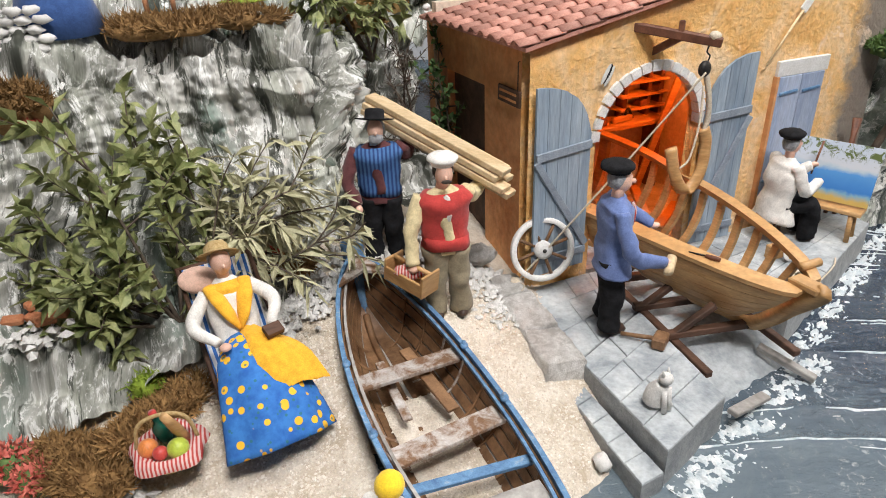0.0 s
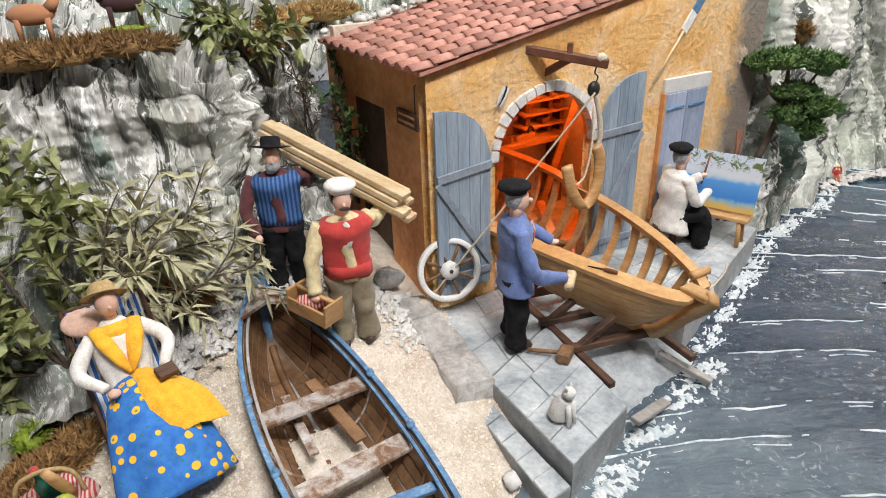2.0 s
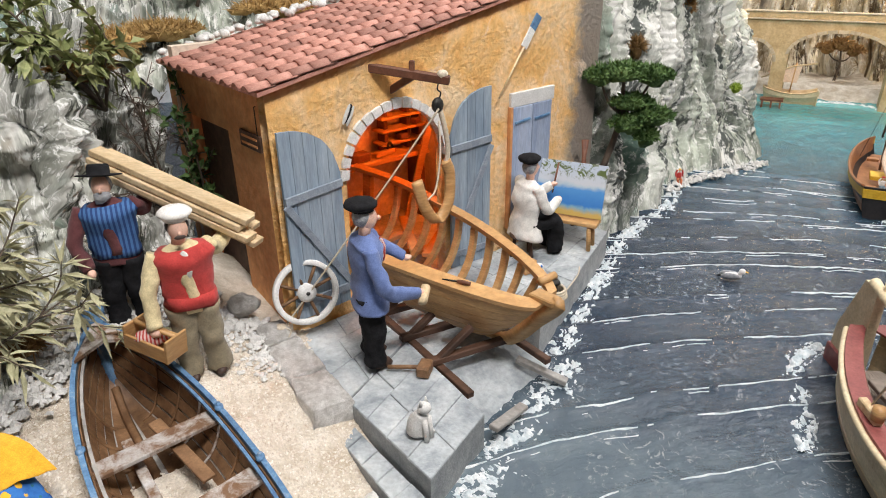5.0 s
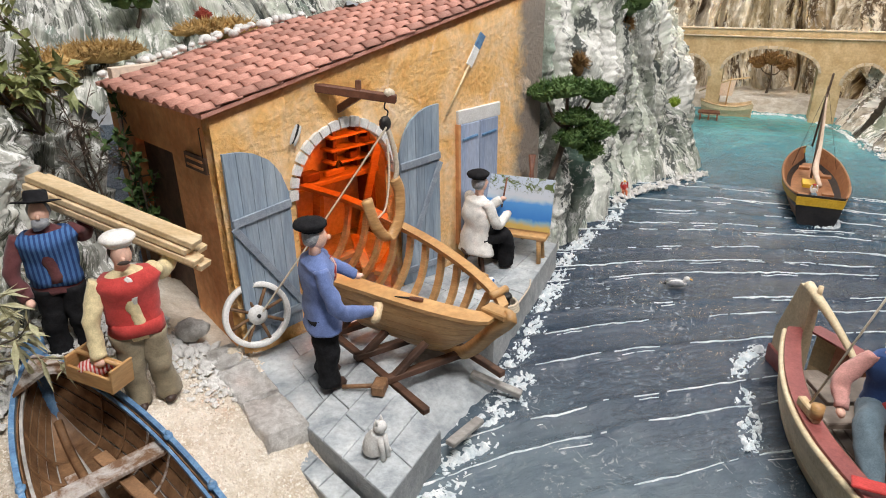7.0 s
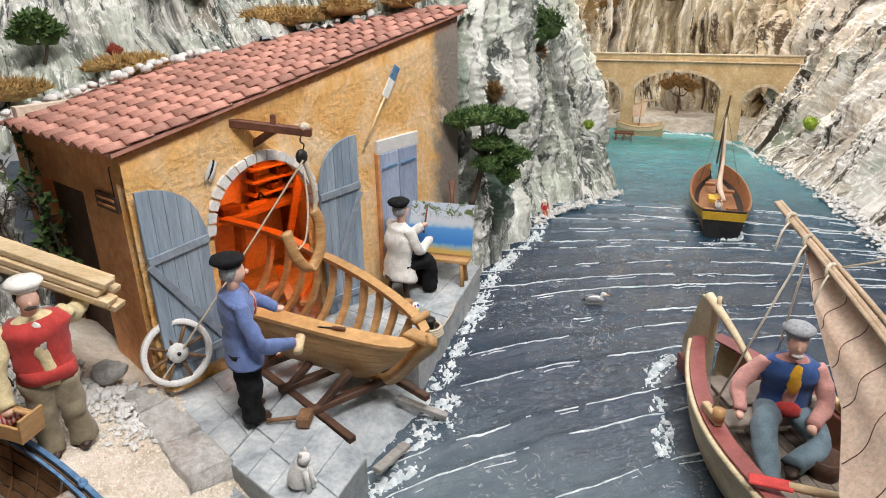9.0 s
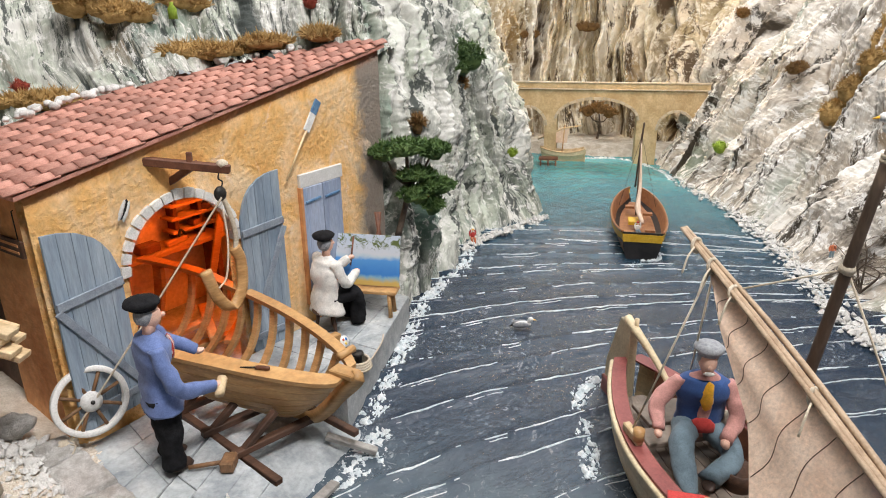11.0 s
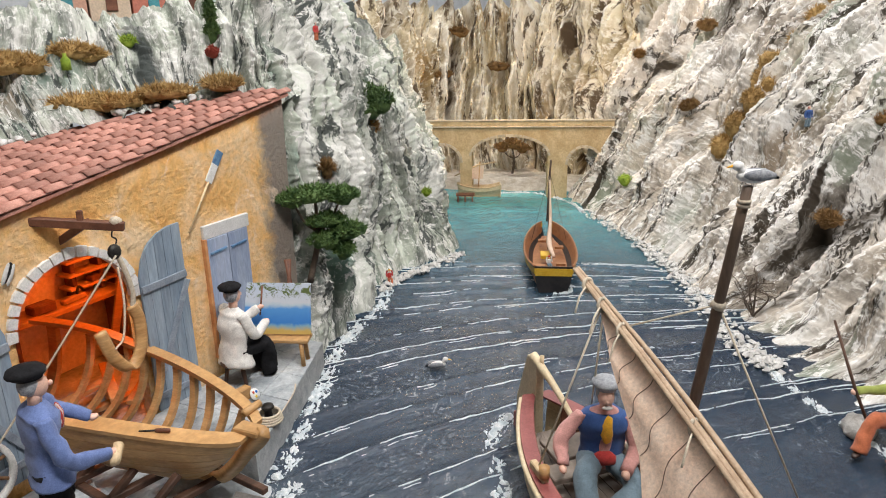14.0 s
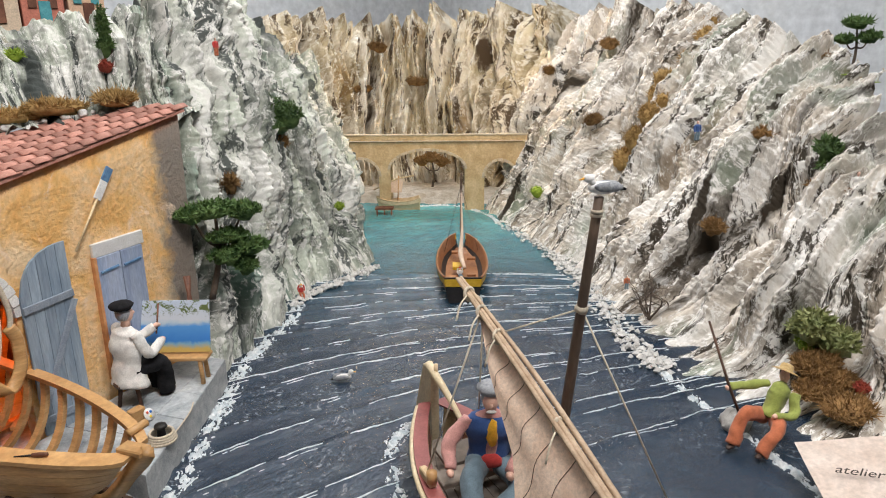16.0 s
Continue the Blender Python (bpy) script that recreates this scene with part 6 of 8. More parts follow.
# wheel, mallet, cat, coil
wheel = thing("wheel", pose(0.308, 1.002, 0.140, 0, 0, 14) @ pose(0, 0, 0, -12, 0, 0) @ Matrix.Scale(1.1, 4), "old white painted spoked wheel leaning on the door", "wheel")
part("rim", Kit().lathe([(0.0425, -0.004), (0.0432, -0.005), (0.0500, -0.005), (0.0507, -0.004), (0.0507, 0.004), (0.0500, 0.005), (0.0432, 0.005), (0.0425, 0.004), (0.0425, -0.004)], M_WHITE, pose(0, 0, 0, 90, 0, 0), n=48, closed=False), wheel, "white painted rim")
part("hub", Kit().lathe([(0.004, -0.011), (0.014, -0.010), (0.0145, 0.006), (0.008, 0.010)], M_WHITE, pose(0, 0, 0, 90, 0, 0), n=20), wheel)
part("axle_hole", Kit().tube([(0, -0.0118, 0), (0, -0.008, 0)], 0.003, M_IRON, n=8), wheel)
for a in np.linspace(0, 2 * math.pi, 9)[:-1]:
    part("spoke", Kit().tube([(0.012 * math.cos(a + 0.3), 0, 0.012 * math.sin(a + 0.3)), (0.045 * math.cos(a + 0.3), 0, 0.045 * math.sin(a + 0.3))], 0.0026, M_BOATBROWN, n=6), wheel)
ml = thing("mallet", pose(0.468, 0.832, 0.0625, 0, 0, 150), "wooden mallet lying on the slate quay", "mallet")
part("head", Kit().box((0.020, 0.030, 0.018), M_BOATBROWN, centre=(0, 0, 0.009), bevel=0.12), ml)
part("handle", Kit().tube([(0.008, 0, 0.010), (0.058, 0.006, 0.006)], 0.0035, M_BOATBROWN, n=8), ml)
cat = Kit().tube([(0, 0.006, 0.006), (0, 0.004, 0.022), (0, -0.004, 0.040)], [0.0155, 0.0145, 0.009], M_PEBBLE, n=14, steps=12).ball((0, -0.007, 0.050), (0.0095, 0.0095, 0.009), M_PEBBLE, n=12)
for x in (-0.005, 0.005):
    cat.tube([(x, -0.006, 0.055), (x * 1.2, -0.005, 0.064)], [0.0035, 0.0008], M_PEBBLE, n=6)
    cat.tube([(x, -0.010, 0.034), (x, -0.014, 0.001)], 0.0038, M_PEBBLE, n=8)
cat.tube([(0.010, 0.012, 0.003), (0.018, 0.000, 0.003), (0.012, -0.012, 0.003)], 0.0032, M_PEBBLE, n=8, steps=12)
thing("cat_figurine", pose(0.430, 0.698, 0.061, 0, 0, 40), "white sitting cat figurine on the slate quay", "figurine", kit=cat)
coil = Kit()
for i in range(4):
    coil.tube([(0.024 * math.cos(a) * (1 - 0.05 * i), 0.024 * math.sin(a) * (1 - 0.05 * i), 0.003 + 0.0045 * i) for a in np.linspace(0, 2 * math.pi, 30)], 0.0028, M_ROPE, n=6)
thing("rope_coil", pose(0.752, 0.992, 0.066), "coiled pale rope on the terrace", "rope coil", kit=coil)
bol = Kit().lathe([(0.012, 0.0), (0.008, 0.006), (0.007, 0.024), (0.012, 0.028), (0.010, 0.033)], M_IRON, n=16)
thing("bollard", pose(0.752, 0.992, 0.066), "small iron mooring bollard inside the rope coil", "bollard", kit=bol)
rope("rope", [(0.765, 0.985, 0.070), (0.79, 1.01, 0.068), (0.83, 1.052, 0.069), (0.850, 1.085, 0.068)], 0.0016, "thin rope lying along the terrace edge")

# ---- bridge ----
BRM = Matrix.Translation((2.304, 2.538, 0)) @ pose(0, 0, 0, 0, 0, math.degrees(math.atan2(-0.696, 0.718)))
M_BRIDGE = mat("ochre_bridge_plaster", (0.46, 0.33, 0.17), (0.64, 0.50, 0.30), 14, 0.85, 0.5, 0.004, vary=0)
M_BRIDGESTONE = mat("bridge_stone", (0.46, 0.38, 0.26), (0.62, 0.54, 0.42), 40, 0.85, 0.4, 0.003, vary=0.15)
ARCHES = [(0.045, 0.088, 0.17, 0.085), (0.375, 0.185, 0.205, 0.092), (0.735, 0.078, 0.16, 0.085)]
bridge = thing("bridge", BRM, "ochre plastered stone bridge with three arches across the inlet", "bridge")


def bridge_wall():
    cols, lows = [-0.10], [-0.02]
    for c, hw, sp, rise in ARCHES:
        a = np.linspace(math.pi, 0, 21)
        cols += [c - hw] + list(c + hw * np.cos(a)) + [c + hw]
        lows += [-0.02] + list(sp + rise * np.sin(a)) + [-0.02]
    cols.append(0.95)
    lows.append(-0.02)
    V, F, n = [], [], len(cols)
    for y in (0, 0.13):
        for c, lo in zip(cols, lows):
            V += [(c, y, lo), (c, y, 0.350)]
    for i in range(n - 1):
        a = 2 * i
        F += [(a, a + 2, a + 3, a + 1), (2 * n + a, 2 * n + a + 1, 2 * n + a + 3, 2 * n + a + 2), (a, 2 * n + a, 2 * n + a + 2, a + 2), (a + 1, a + 3, 2 * n + a + 3, 2 * n + a + 1)]
    return Kit().add(V, F, M_BRIDGE, False)


part("spandrel_wall", bridge_wall(), bridge)
part("parapet", Kit().box((1.05, 0.012, 0.024), M_BRIDGE, centre=(0.425, 0.002, 0.360), bevel=0.1), bridge)
part("coping", Kit().box((1.05, 0.018, 0.007), M_BRIDGESTONE, centre=(0.425, 0.001, 0.3755), bevel=0.2), bridge)
part("string_course", Kit().box((1.05, 0.010, 0.006), M_BRIDGESTONE, centre=(0.425, -0.004, 0.345), bevel=0.2), bridge)
for c, hw, sp, rise in ARCHES:
    n = 15 if hw > 0.1 else 9
    for i in range(n):
        a0, a1 = math.pi * (1 - (i + 0.05) / n), math.pi * (1 - (i + 0.95) / n)
        q = [(c + (hw + d) * math.cos(a), y, sp + (rise + d) * math.sin(a)) for y in (-0.005, 0.004) for a, d in ((a0, 0), (a0, 0.013), (a1, 0.013), (a1, 0))]
        part("arch_stone", Kit().add(q, [(0, 1, 2, 3), (7, 6, 5, 4), (0, 4, 5, 1), (1, 5, 6, 2), (2, 6, 7, 3), (3, 7, 4, 0)], M_BRIDGESTONE, False), bridge)
point_lamp("bridge_lamp", (2.44, 2.02, 0.85), 9.0, (1.0, 0.66, 0.30), 0.05)


def far_beach(x, y):
    p = np.stack([x, y, 0 * x], 1)
    d = (x - 2.60) * 0.72 + (y - 2.33) * 0.69
    return -0.03 + 0.07 * step(0.02, 0.22, d + 0.02 * fbm(p * 8, 2)) + 0.004 * fbm(p * 40, 2)


sheet("far_beach", 2.2, 3.2, 2.0, 3.0, 120, 120, far_beach, M_SAND, "sandy cove under the bridge", "beach")

# ---- boats on the water ----
M_HULLCREAM = mat("cream_painted_hull", (0.55, 0.44, 0.27), (0.70, 0.59, 0.40), 30, 0.5, 0.2, 0.001)
M_MAROON = mat("maroon_paint", (0.20, 0.055, 0.05), (0.30, 0.09, 0.08), 30, 0.5, 0.2, 0.001)
M_DECK = mat("grey_deck_boards", (0.20, 0.16, 0.13), (0.34, 0.28, 0.23), 30, 0.7, 0.4, 0.001, (0.3, 0.3, 1))
M_SAIL = mat("tan_sail_cloth", (0.74, 0.53, 0.39), (0.84, 0.66, 0.52), 26, 0.85, 0.4, 0.002)
M_YELLOWP = mat("yellow_paint", (0.62, 0.36, 0.02), (0.72, 0.46, 0.05), 30, 0.5, 0.2, 0.001)
M_BLACKP = mat("black_hull_paint", (0.012, 0.012, 0.013), (0.035, 0.03, 0.03), 30, 0.4, 0.2, 0.001)
M_GLOSSWOOD = mat("red_brown_varnish", (0.26, 0.10, 0.04), (0.42, 0.19, 0.08), 40, 0.35, 0.2, 0.001)
M_SPAR = mat("brown_spar", (0.10, 0.065, 0.045), (0.19, 0.13, 0.09), 40, 0.6, 0.3, 0.001, (1, 1, 0.2))
sb = Hull((1.150, 0.694), (0.945, 0.104), 0.112, 0.094, -0.04, transom=0.22, full=0.7, bow=0.04, raise_s=0.014, raise_b=0.03)
sail_boat = thing("sailing_boat", Matrix(), "cream and maroon wooden sailing boat with a lateen yard", "sailing boat")
for side in (-1, 1):
    for i in range(5):
        q0, q1 = 0.02 + 0.17 * i, 0.02 + 0.17 * (i + 1) + 0.003
        part("plank", Kit().strip(sb.line(q0, side, 0, 0.985, inset=0.0008 * (i % 2)), sb.line(q1, side, 0, 0.985, inset=0.0008 * (i % 2)), M_HULLCREAM if i < 3 else M_MAROON, 0.004), sail_boat, "cream painted plank" if i < 3 else "maroon painted plank")
    part("side_deck", Kit().strip(sb.line(0, side, 0.0, 0.985, inset=0.000, lift=0.003), sb.line(0, side, 0.0, 0.985, inset=0.026, lift=0.001), M_MAROON, 0.004), sail_boat, "maroon painted side deck")
    part("rubbing_strake", Kit().tube(sb.line(0.03, side, 0, 0.985, 44, -0.003), 0.0045, M_HULLCREAM, n=8), sail_boat)
    part("coaming", Kit().strip(sb.line(0, side, 0.08, 0.9, inset=0.026, lift=0.002), sb.line(0.3, side, 0.08, 0.9, inset=0.028), M_REDWOOD, 0.003), sail_boat)
for i in range(9):
    f = (i - 4) / 4.3
    s = np.linspace(0.06, 0.88, 30)
    w = sb.width(s) - 0.034
    c = sb.a + (sb.b - sb.a) * s[:, None]
    l0, l1 = c + sb.n * (w * (f - 0.108))[:, None], c + sb.n * (w * (f + 0.108))[:, None]
    part("floor_board", Kit().strip(np.c_[l0, np.full(30, 0.050)], np.c_[l1, np.full(30, 0.050)], M_DECK, 0.004), sail_boat)
part("stern_seat", Kit().box((0.11, 0.06, 0.008), M_DECK, pose(1.118, 0.564, 0.080, 0, 0, -19), bevel=0.15), sail_boat)
part("bench", Kit().box((0.17, 0.04, 0.010), M_DECK, pose(1.096, 0.505, 0.084, 0, 0, -19), bevel=0.15), sail_boat)
rud = Kit().add([(1.142, 0.685, -0.037), (1.176, 0.773, -0.037), (1.172, 0.765, 0.068), (1.154, 0.721, 0.178), (1.140, 0.685, 0.178)] + [(a + 0.014, b - 0.006, c) for a, b, c in ((1.142, 0.685, -0.037), (1.176, 0.773, -0.037), (1.172, 0.765, 0.068), (1.154, 0.721, 0.178), (1.140, 0.685, 0.178))],
              [(0, 1, 2, 3, 4), (9, 8, 7, 6, 5)] + [(j, 5 + j, 5 + (j + 1) % 5, (j + 1) % 5) for j in range(5)], M_HULLCREAM, False)
part("rudder", rud, sail_boat, "cream painted rudder")
part("rudder_foot", Kit().box((0.020, 0.075, 0.075), M_MAROON, pose(1.167, 0.735, -0.007, 0, 0, -20), bevel=0.1), sail_boat, "maroon lower rudder")
part("tiller", Kit().tube([(1.156, 0.708, 0.180), (1.126, 0.623, 0.158), (1.099, 0.548, 0.128)], [0.009, 0.006, 0.0045], M_HULLCREAM, n=8, steps=12), sail_boat)
part("tiller_pin", Kit().tube([(1.148, 0.679, 0.173), (1.148, 0.679, 0.193)], 0.004, M_PALEWOOD, n=8), sail_boat)
for s in (0.33,):
    for side in (-1, 1):
        c = sb.at(np.array([s]), np.array([0.0]), side, 0.012)[0]
        part("oar_block", Kit().box((0.012, 0.045, 0.014), M_PALEWOOD, pose(c[0], c[1], c[2] + 0.011, 0, 0, -19), bevel=0.15).tube([(c[0] - 0.006, c[1] - 0.016, c[2] + 0.012), (c[0] - 0.006, c[1] - 0.016, c[2] + 0.030)], 0.0085, M_HULLWOOD, n=10), sail_boat, "pale wooden oar block")
MAST0, MAST1 = np.array((1.125, 0.392, 0.050)), np.array((1.077, 0.304, 0.572))
part("mast", Kit().tube([MAST0, (MAST0 + MAST1) / 2, MAST1], [0.0085, 0.0075, 0.0058], M_SPAR, n=14, steps=10), sail_boat, "dark brown mast")
for f in (0.955, 0.965):
    c = MAST0 + (MAST1 - MAST0) * f
    part("mast_lashing", Kit().lathe([(0.0078, -0.002), (0.0078, 0.002)], M_ROPE, Matrix.Translation(c), n=14), sail_boat, "rope lashing")
M_YARD = mat("tan_yard_wood", (0.36, 0.25, 0.16), (0.52, 0.39, 0.27), 40, 0.65, 0.3, 0.001)
Y0, Y1 = np.array((1.096, 0.566, 0.400)), np.array((0.945, 0.128, 0.228))
for i, (o, r) in enumerate((((0, 0, 0), 0.0045), ((0.007, -0.003, 0.003), 0.0038), ((-0.006, 0.002, 0.001), 0.0034))):
    part("yard", Kit().tube([Y0 + np.array(o) * 0.5, (Y0 + Y1) / 2 + np.array(o) * 1.2 + (0, 0, 0.006), Y1 + np.array(o)], [r * 0.7, r, r * 1.1], M_YARD, n=8, steps=14), sail_boat, "bundled wooden yard")
for f in (0.08, 0.17, 0.28, 0.62):
    c = Y0 + (Y1 - Y0) * f
    part("yard_lashing", Kit().tube([c + 0.0095 * np.array((math.cos(a), 0.2 * math.sin(a), math.sin(a))) for a in np.linspace(0, 6.28, 16)], 0.0028, M_ROPE, n=6), sail_boat, "rope lashing")
    for sg in (-1, 1):
        part("lashing_end", Kit().tube([c, c + (-0.02 * sg - 0.008, -0.01, -0.006), c + (-0.030 * sg - 0.01, -0.012, -0.030)], 0.0015, M_ROPE, n=5, steps=10), sail_boat)


def sail_mesh():
    V, n, m = [], 26, 16
    for i in range(n):
        f = i / (n - 1)
        top = Y0 + (Y1 - Y0) * (0.17 + 0.80 * f)
        deep = np.interp(f, [0, 0.15, 0.45, 0.62, 0.8, 1.0], [0.004, 0.040, 0.088, 0.150, 0.165, 0.13])
        for j in range(m):
            g = j / (m - 1)
            V.append(top + np.array((-0.36 * deep * g + 0.004 * math.sin(7 * f + 4 * g), 0.22 * deep * g + 0.004 * math.cos(9 * g + 5 * f), -0.006 - 0.88 * deep * g)))
    V = np.array(V)
    return Kit().add(np.vstack([V, V + (0.0012, 0.0012, 0)]), grid_faces(n, m) + [tuple(n * m + i for i in f[::-1]) for f in grid_faces(n, m)], M_SAIL)


part("sail", sail_mesh(), sail_boat, "tan quilted sail hanging from the yard")


def sail_seams():
    for r in range(1, 9):
        f = r / 9
        top = Y0 + (Y1 - Y0) * (0.17 + 0.80 * f)
        deep = np.interp(f, [0, 0.15, 0.45, 0.62, 0.8, 1.0], [0.004, 0.040, 0.088, 0.150, 0.165, 0.13])
        pts = [top + np.array((-0.36 * deep * g + 0.004 * math.sin(7 * f + 4 * g) - 0.0004, 0.22 * deep * g + 0.004 * math.cos(9 * g + 5 * f) - 0.0002, -0.0052 - 0.88 * deep * g)) for g in np.linspace(0.02, 0.98, 14)]
        part("seam", Kit().tube(pts, 0.0005, M_DARKWOOD, n=4), sail_boat, "dark stitched seam")


sail_seams()
KN = MAST0 + (MAST1 - MAST0) * 0.70
part("stay", Kit().tube([KN, Y0 + (Y1 - Y0) * 0.27], 0.0013, M_ROPE, n=5), sail_boat, "thin pale rope")
part("stay", Kit().tube([KN, (1.185, 0.215, 0.10)], 0.0015, M_ROPE, n=5), sail_boat, "thin pale rope")
part("stay_knot", Kit().ball(KN, (0.010, 0.010, 0.008), M_ROPE, n=10, rough=0.3), sail_boat)
part("sheet_rope", Kit().tube([Y0 + (Y1 - Y0) * 0.17, (0.995, 0.535, 0.110)], 0.0016, M_ROPE, n=5), sail_boat, "thin pale rope")
part("sheet_rope", Kit().tube([Y0 + (Y1 - Y0) * 0.18, (1.120, 0.545, 0.110)], 0.0016, M_ROPE, n=5), sail_boat, "thin pale rope")
bk = thing("wooden_bucket", pose(1.085, 0.412, 0.052), "small dark wooden bucket on the boat's floor", "bucket", kit=Kit().lathe([(0.020, 0.0), (0.024, 0.030), (0.0205, 0.030), (0.018, 0.006)], M_DARKWOOD, n=20))
fnd = thing("rope_fender", pose(1.140, 0.470, 0.108), "pale rope wound round a wooden cleat", "rope", kit=Kit().tube([(-0.02, 0, 0), (0.0, 0.008, 0.004), (0.022, 0.012, 0.0)], [0.006, 0.010, 0.007], M_ROPE, n=10, steps=12))
bas = thing("basket", pose(1.015, 0.345, 0.052), "small wicker basket with a checked cloth in the boat", "basket")
part("body", Kit().lathe([(0.020, 0), (0.028, 0.022), (0.025, 0.022), (0.018, 0.004)], C_STRAW, n=20), bas)
part("cloth", Kit().ball((0, 0, 0.022), (0.023, 0.021, 0.010), C_CHECK, n=14, rough=0.4), bas, "red checked cloth")
part("handle", Kit().tube([(-0.024, 0, 0.02), (-0.016, 0, 0.05), (0.016, 0, 0.05), (0.024, 0, 0.02)], 0.002, C_STRAW, n=6, steps=16), bas)
oar2 = thing("oar", pose(0.955, 0.375, 0.112, 0, -2, -48), "pale oar with red blade lying on the side deck", "oar")
part("shaft", Kit().tube([(0, 0, 0), (0.17, 0, 0)], 0.0055, M_PALEWOOD, n=8), oar2)
part("blade", Kit().box((0.05, 0.02, 0.004), C_RED, centre=(-0.02, 0, 0), bevel=0.3), oar2, "red painted blade")


def gull(name, m, label):
    k = Kit().ball((0, 0.004, 0.012), (0.008, 0.020, 0.0085), M_WHITE, n=14).ball((0, -0.014, 0.024), (0.006, 0.007, 0.006), M_WHITE, n=12).tube([(0, -0.008, 0.016), (0, -0.013, 0.023)], 0.0045, M_WHITE, n=8)
    k.tube([(0, -0.020, 0.024), (0, -0.027, 0.022)], [0.0018, 0.0006], C_YELLOW, n=6)
    for x in (-0.007, 0.007):
        k.ball((x, 0.010, 0.014), (0.003, 0.020, 0.007), C_HAIR, n=10)
    k.tube([(0, 0.02, 0.013), (0, 0.034, 0.010)], [0.004, 0.0015], M_BLACK, n=6)
    return thing(name, m, label, "figurine", "gull figurines", k)


gull("gull_figurine", pose(1.200, 1.055, -0.002, 0, 0, 60), "white and grey gull figurine floating on the sea")
gull("gull_figurine", pose(*MAST1, 0, 0, -133) @ Matrix.Scale(0.95, 4), "white and grey gull figurine on the mast head")


def small_boat(name, stern, stem, half, zg, outer, band, inner, label):
    b = Hull(stern, stem, half, zg, -0.03, transom=0.66, full=0.62, bow=0.07, raise_s=0.016, raise_b=0.02, blunt=0.03)
    t = thing(name, Matrix(), label, "boat")
    for side in (-1, 1):
        part("hull_side", Kit().strip(b.line(0.05, side, 0, 0.985), b.line(0.20, side, 0, 0.985), band, 0.003), t)
        part("top_plank", Kit().strip(b.line(0.0, side, 0, 0.985), b.line(0.05, side, 0, 0.985), outer, 0.003), t)
        part("lower_hull", Kit().strip(b.line(0.20, side, 0, 0.985), b.line(0.98, side, 0, 0.985), outer, 0.003), t)
        part("gunwale", Kit().tube(b.line(0, side, 0, 0.985, 40), 0.004, inner, n=8), t)
        part("lining", Kit().strip(b.line(0.02, side, 0.01, 0.97, inset=0.004), b.line(0.55, side, 0.01, 0.97, inset=0.006), inner, 0.002), t)
    tr = b.section(0.0, -1, 0.0, 0.98, 12)
    tr2 = b.section(0.0, 1, 0.98, 0.0, 12)
    ringv = np.vstack([tr, tr2])
    mb = b.d * 0.004
    V = np.vstack([ringv, ringv - (*mb, 0)])
    n = len(ringv)
    part("transom", Kit().add(V, [tuple(range(n)), tuple(range(2 * n - 1, n - 1, -1))] + [(i, n + i, n + (i + 1) % n, (i + 1) % n) for i in range(n)], outer, False), t)
    top_l, top_r = b.section(0.0, -1, 0.06, 0.22, 4), b.section(0.0, 1, 0.06, 0.22, 4)
    part("transom_band", Kit().strip(top_l - (*(b.d * 0.006), 0), top_r - (*(b.d * 0.006), 0), band, 0.003), t)
    l, r = b.line(0.42, -1, 0.01, 0.96, inset=0.006), b.line(0.42, 1, 0.01, 0.96, inset=0.006)
    part("deck", Kit().strip(l, r, inner, 0.003), t)
    return b, t


b2, boat2 = small_boat("fishing_boat", (1.772, 1.230), (2.135, 1.605), 0.084, 0.066, M_BLACKP, M_YELLOWP, M_GLOSSWOOD, "black and yellow model fishing boat with varnished inside")
b2c = lambda s, z, o=0.0: np.array((*(b2.b + (b2.a - b2.b) * s - b2.n * o), z))
part("mast", Kit().tube([b2c(0.34, 0.03), b2c(0.22, 0.30)], 0.0035, M_SPAR, n=8), boat2)
part("yard", Kit().tube([b2c(0.02, 0.09), b2c(0.20, 0.26), b2c(0.32, 0.345)], 0.0032, M_SPAR, n=8), boat2)
part("furled_sail", Kit().tube([b2c(0.72, 0.065, 0.008), b2c(0.56, 0.09, -0.004), b2c(0.42, 0.15, 0.002), b2c(0.25, 0.27)], [0.006, 0.009, 0.005, 0.002], M_SAIL, n=10, steps=16), boat2, "furled pale sail")
for o in (-0.06, 0.06):
    part("shroud", Kit().tube([b2c(0.38, 0.07, o), b2c(0.22, 0.295)], 0.0008, M_IRON, n=4), boat2)
part("shroud", Kit().tube([b2c(0.02, 0.085), b2c(0.22, 0.295)], 0.0008, M_IRON, n=4), boat2)
part("hatch", Kit().box((0.055, 0.04, 0.012), M_YELLOWP, pose(*b2c(0.58, 0.048, -0.012), 0, 0, 46), bevel=0.1), boat2, "yellow hatch cover")
for s, o in ((0.75, 0.03), (0.4, 0.035), (0.25, -0.02), (0.8, -0.035)):
    part("thwart", Kit().box((0.022, 0.03, 0.008), M_GLOSSWOOD, pose(*b2c(s, 0.047, o), 0, 0, 46), bevel=0.1), boat2)
doll("helmsman_figurine", tuple(b2c(0.78, 0.036, -0.008)), -30, 0.05, "tiny boatman figurine in white shirt and red cap", C_DENIM, C_WHITE, hat="beret", hat_m=C_RED, group=FG, hips=(0, 0, 0.3), neck=(0, 0, 0.66), legs=SIT)
b3, boat3 = small_boat("moored_boat", (2.560, 2.330), (2.395, 2.470), 0.035, 0.045, M_HULLCREAM, M_HULLCREAM, M_PALEWOOD, "pale model boat moored by the bridge")
b3c = lambda s, z: np.array((*(b3.a + (b3.b - b3.a) * s), z))
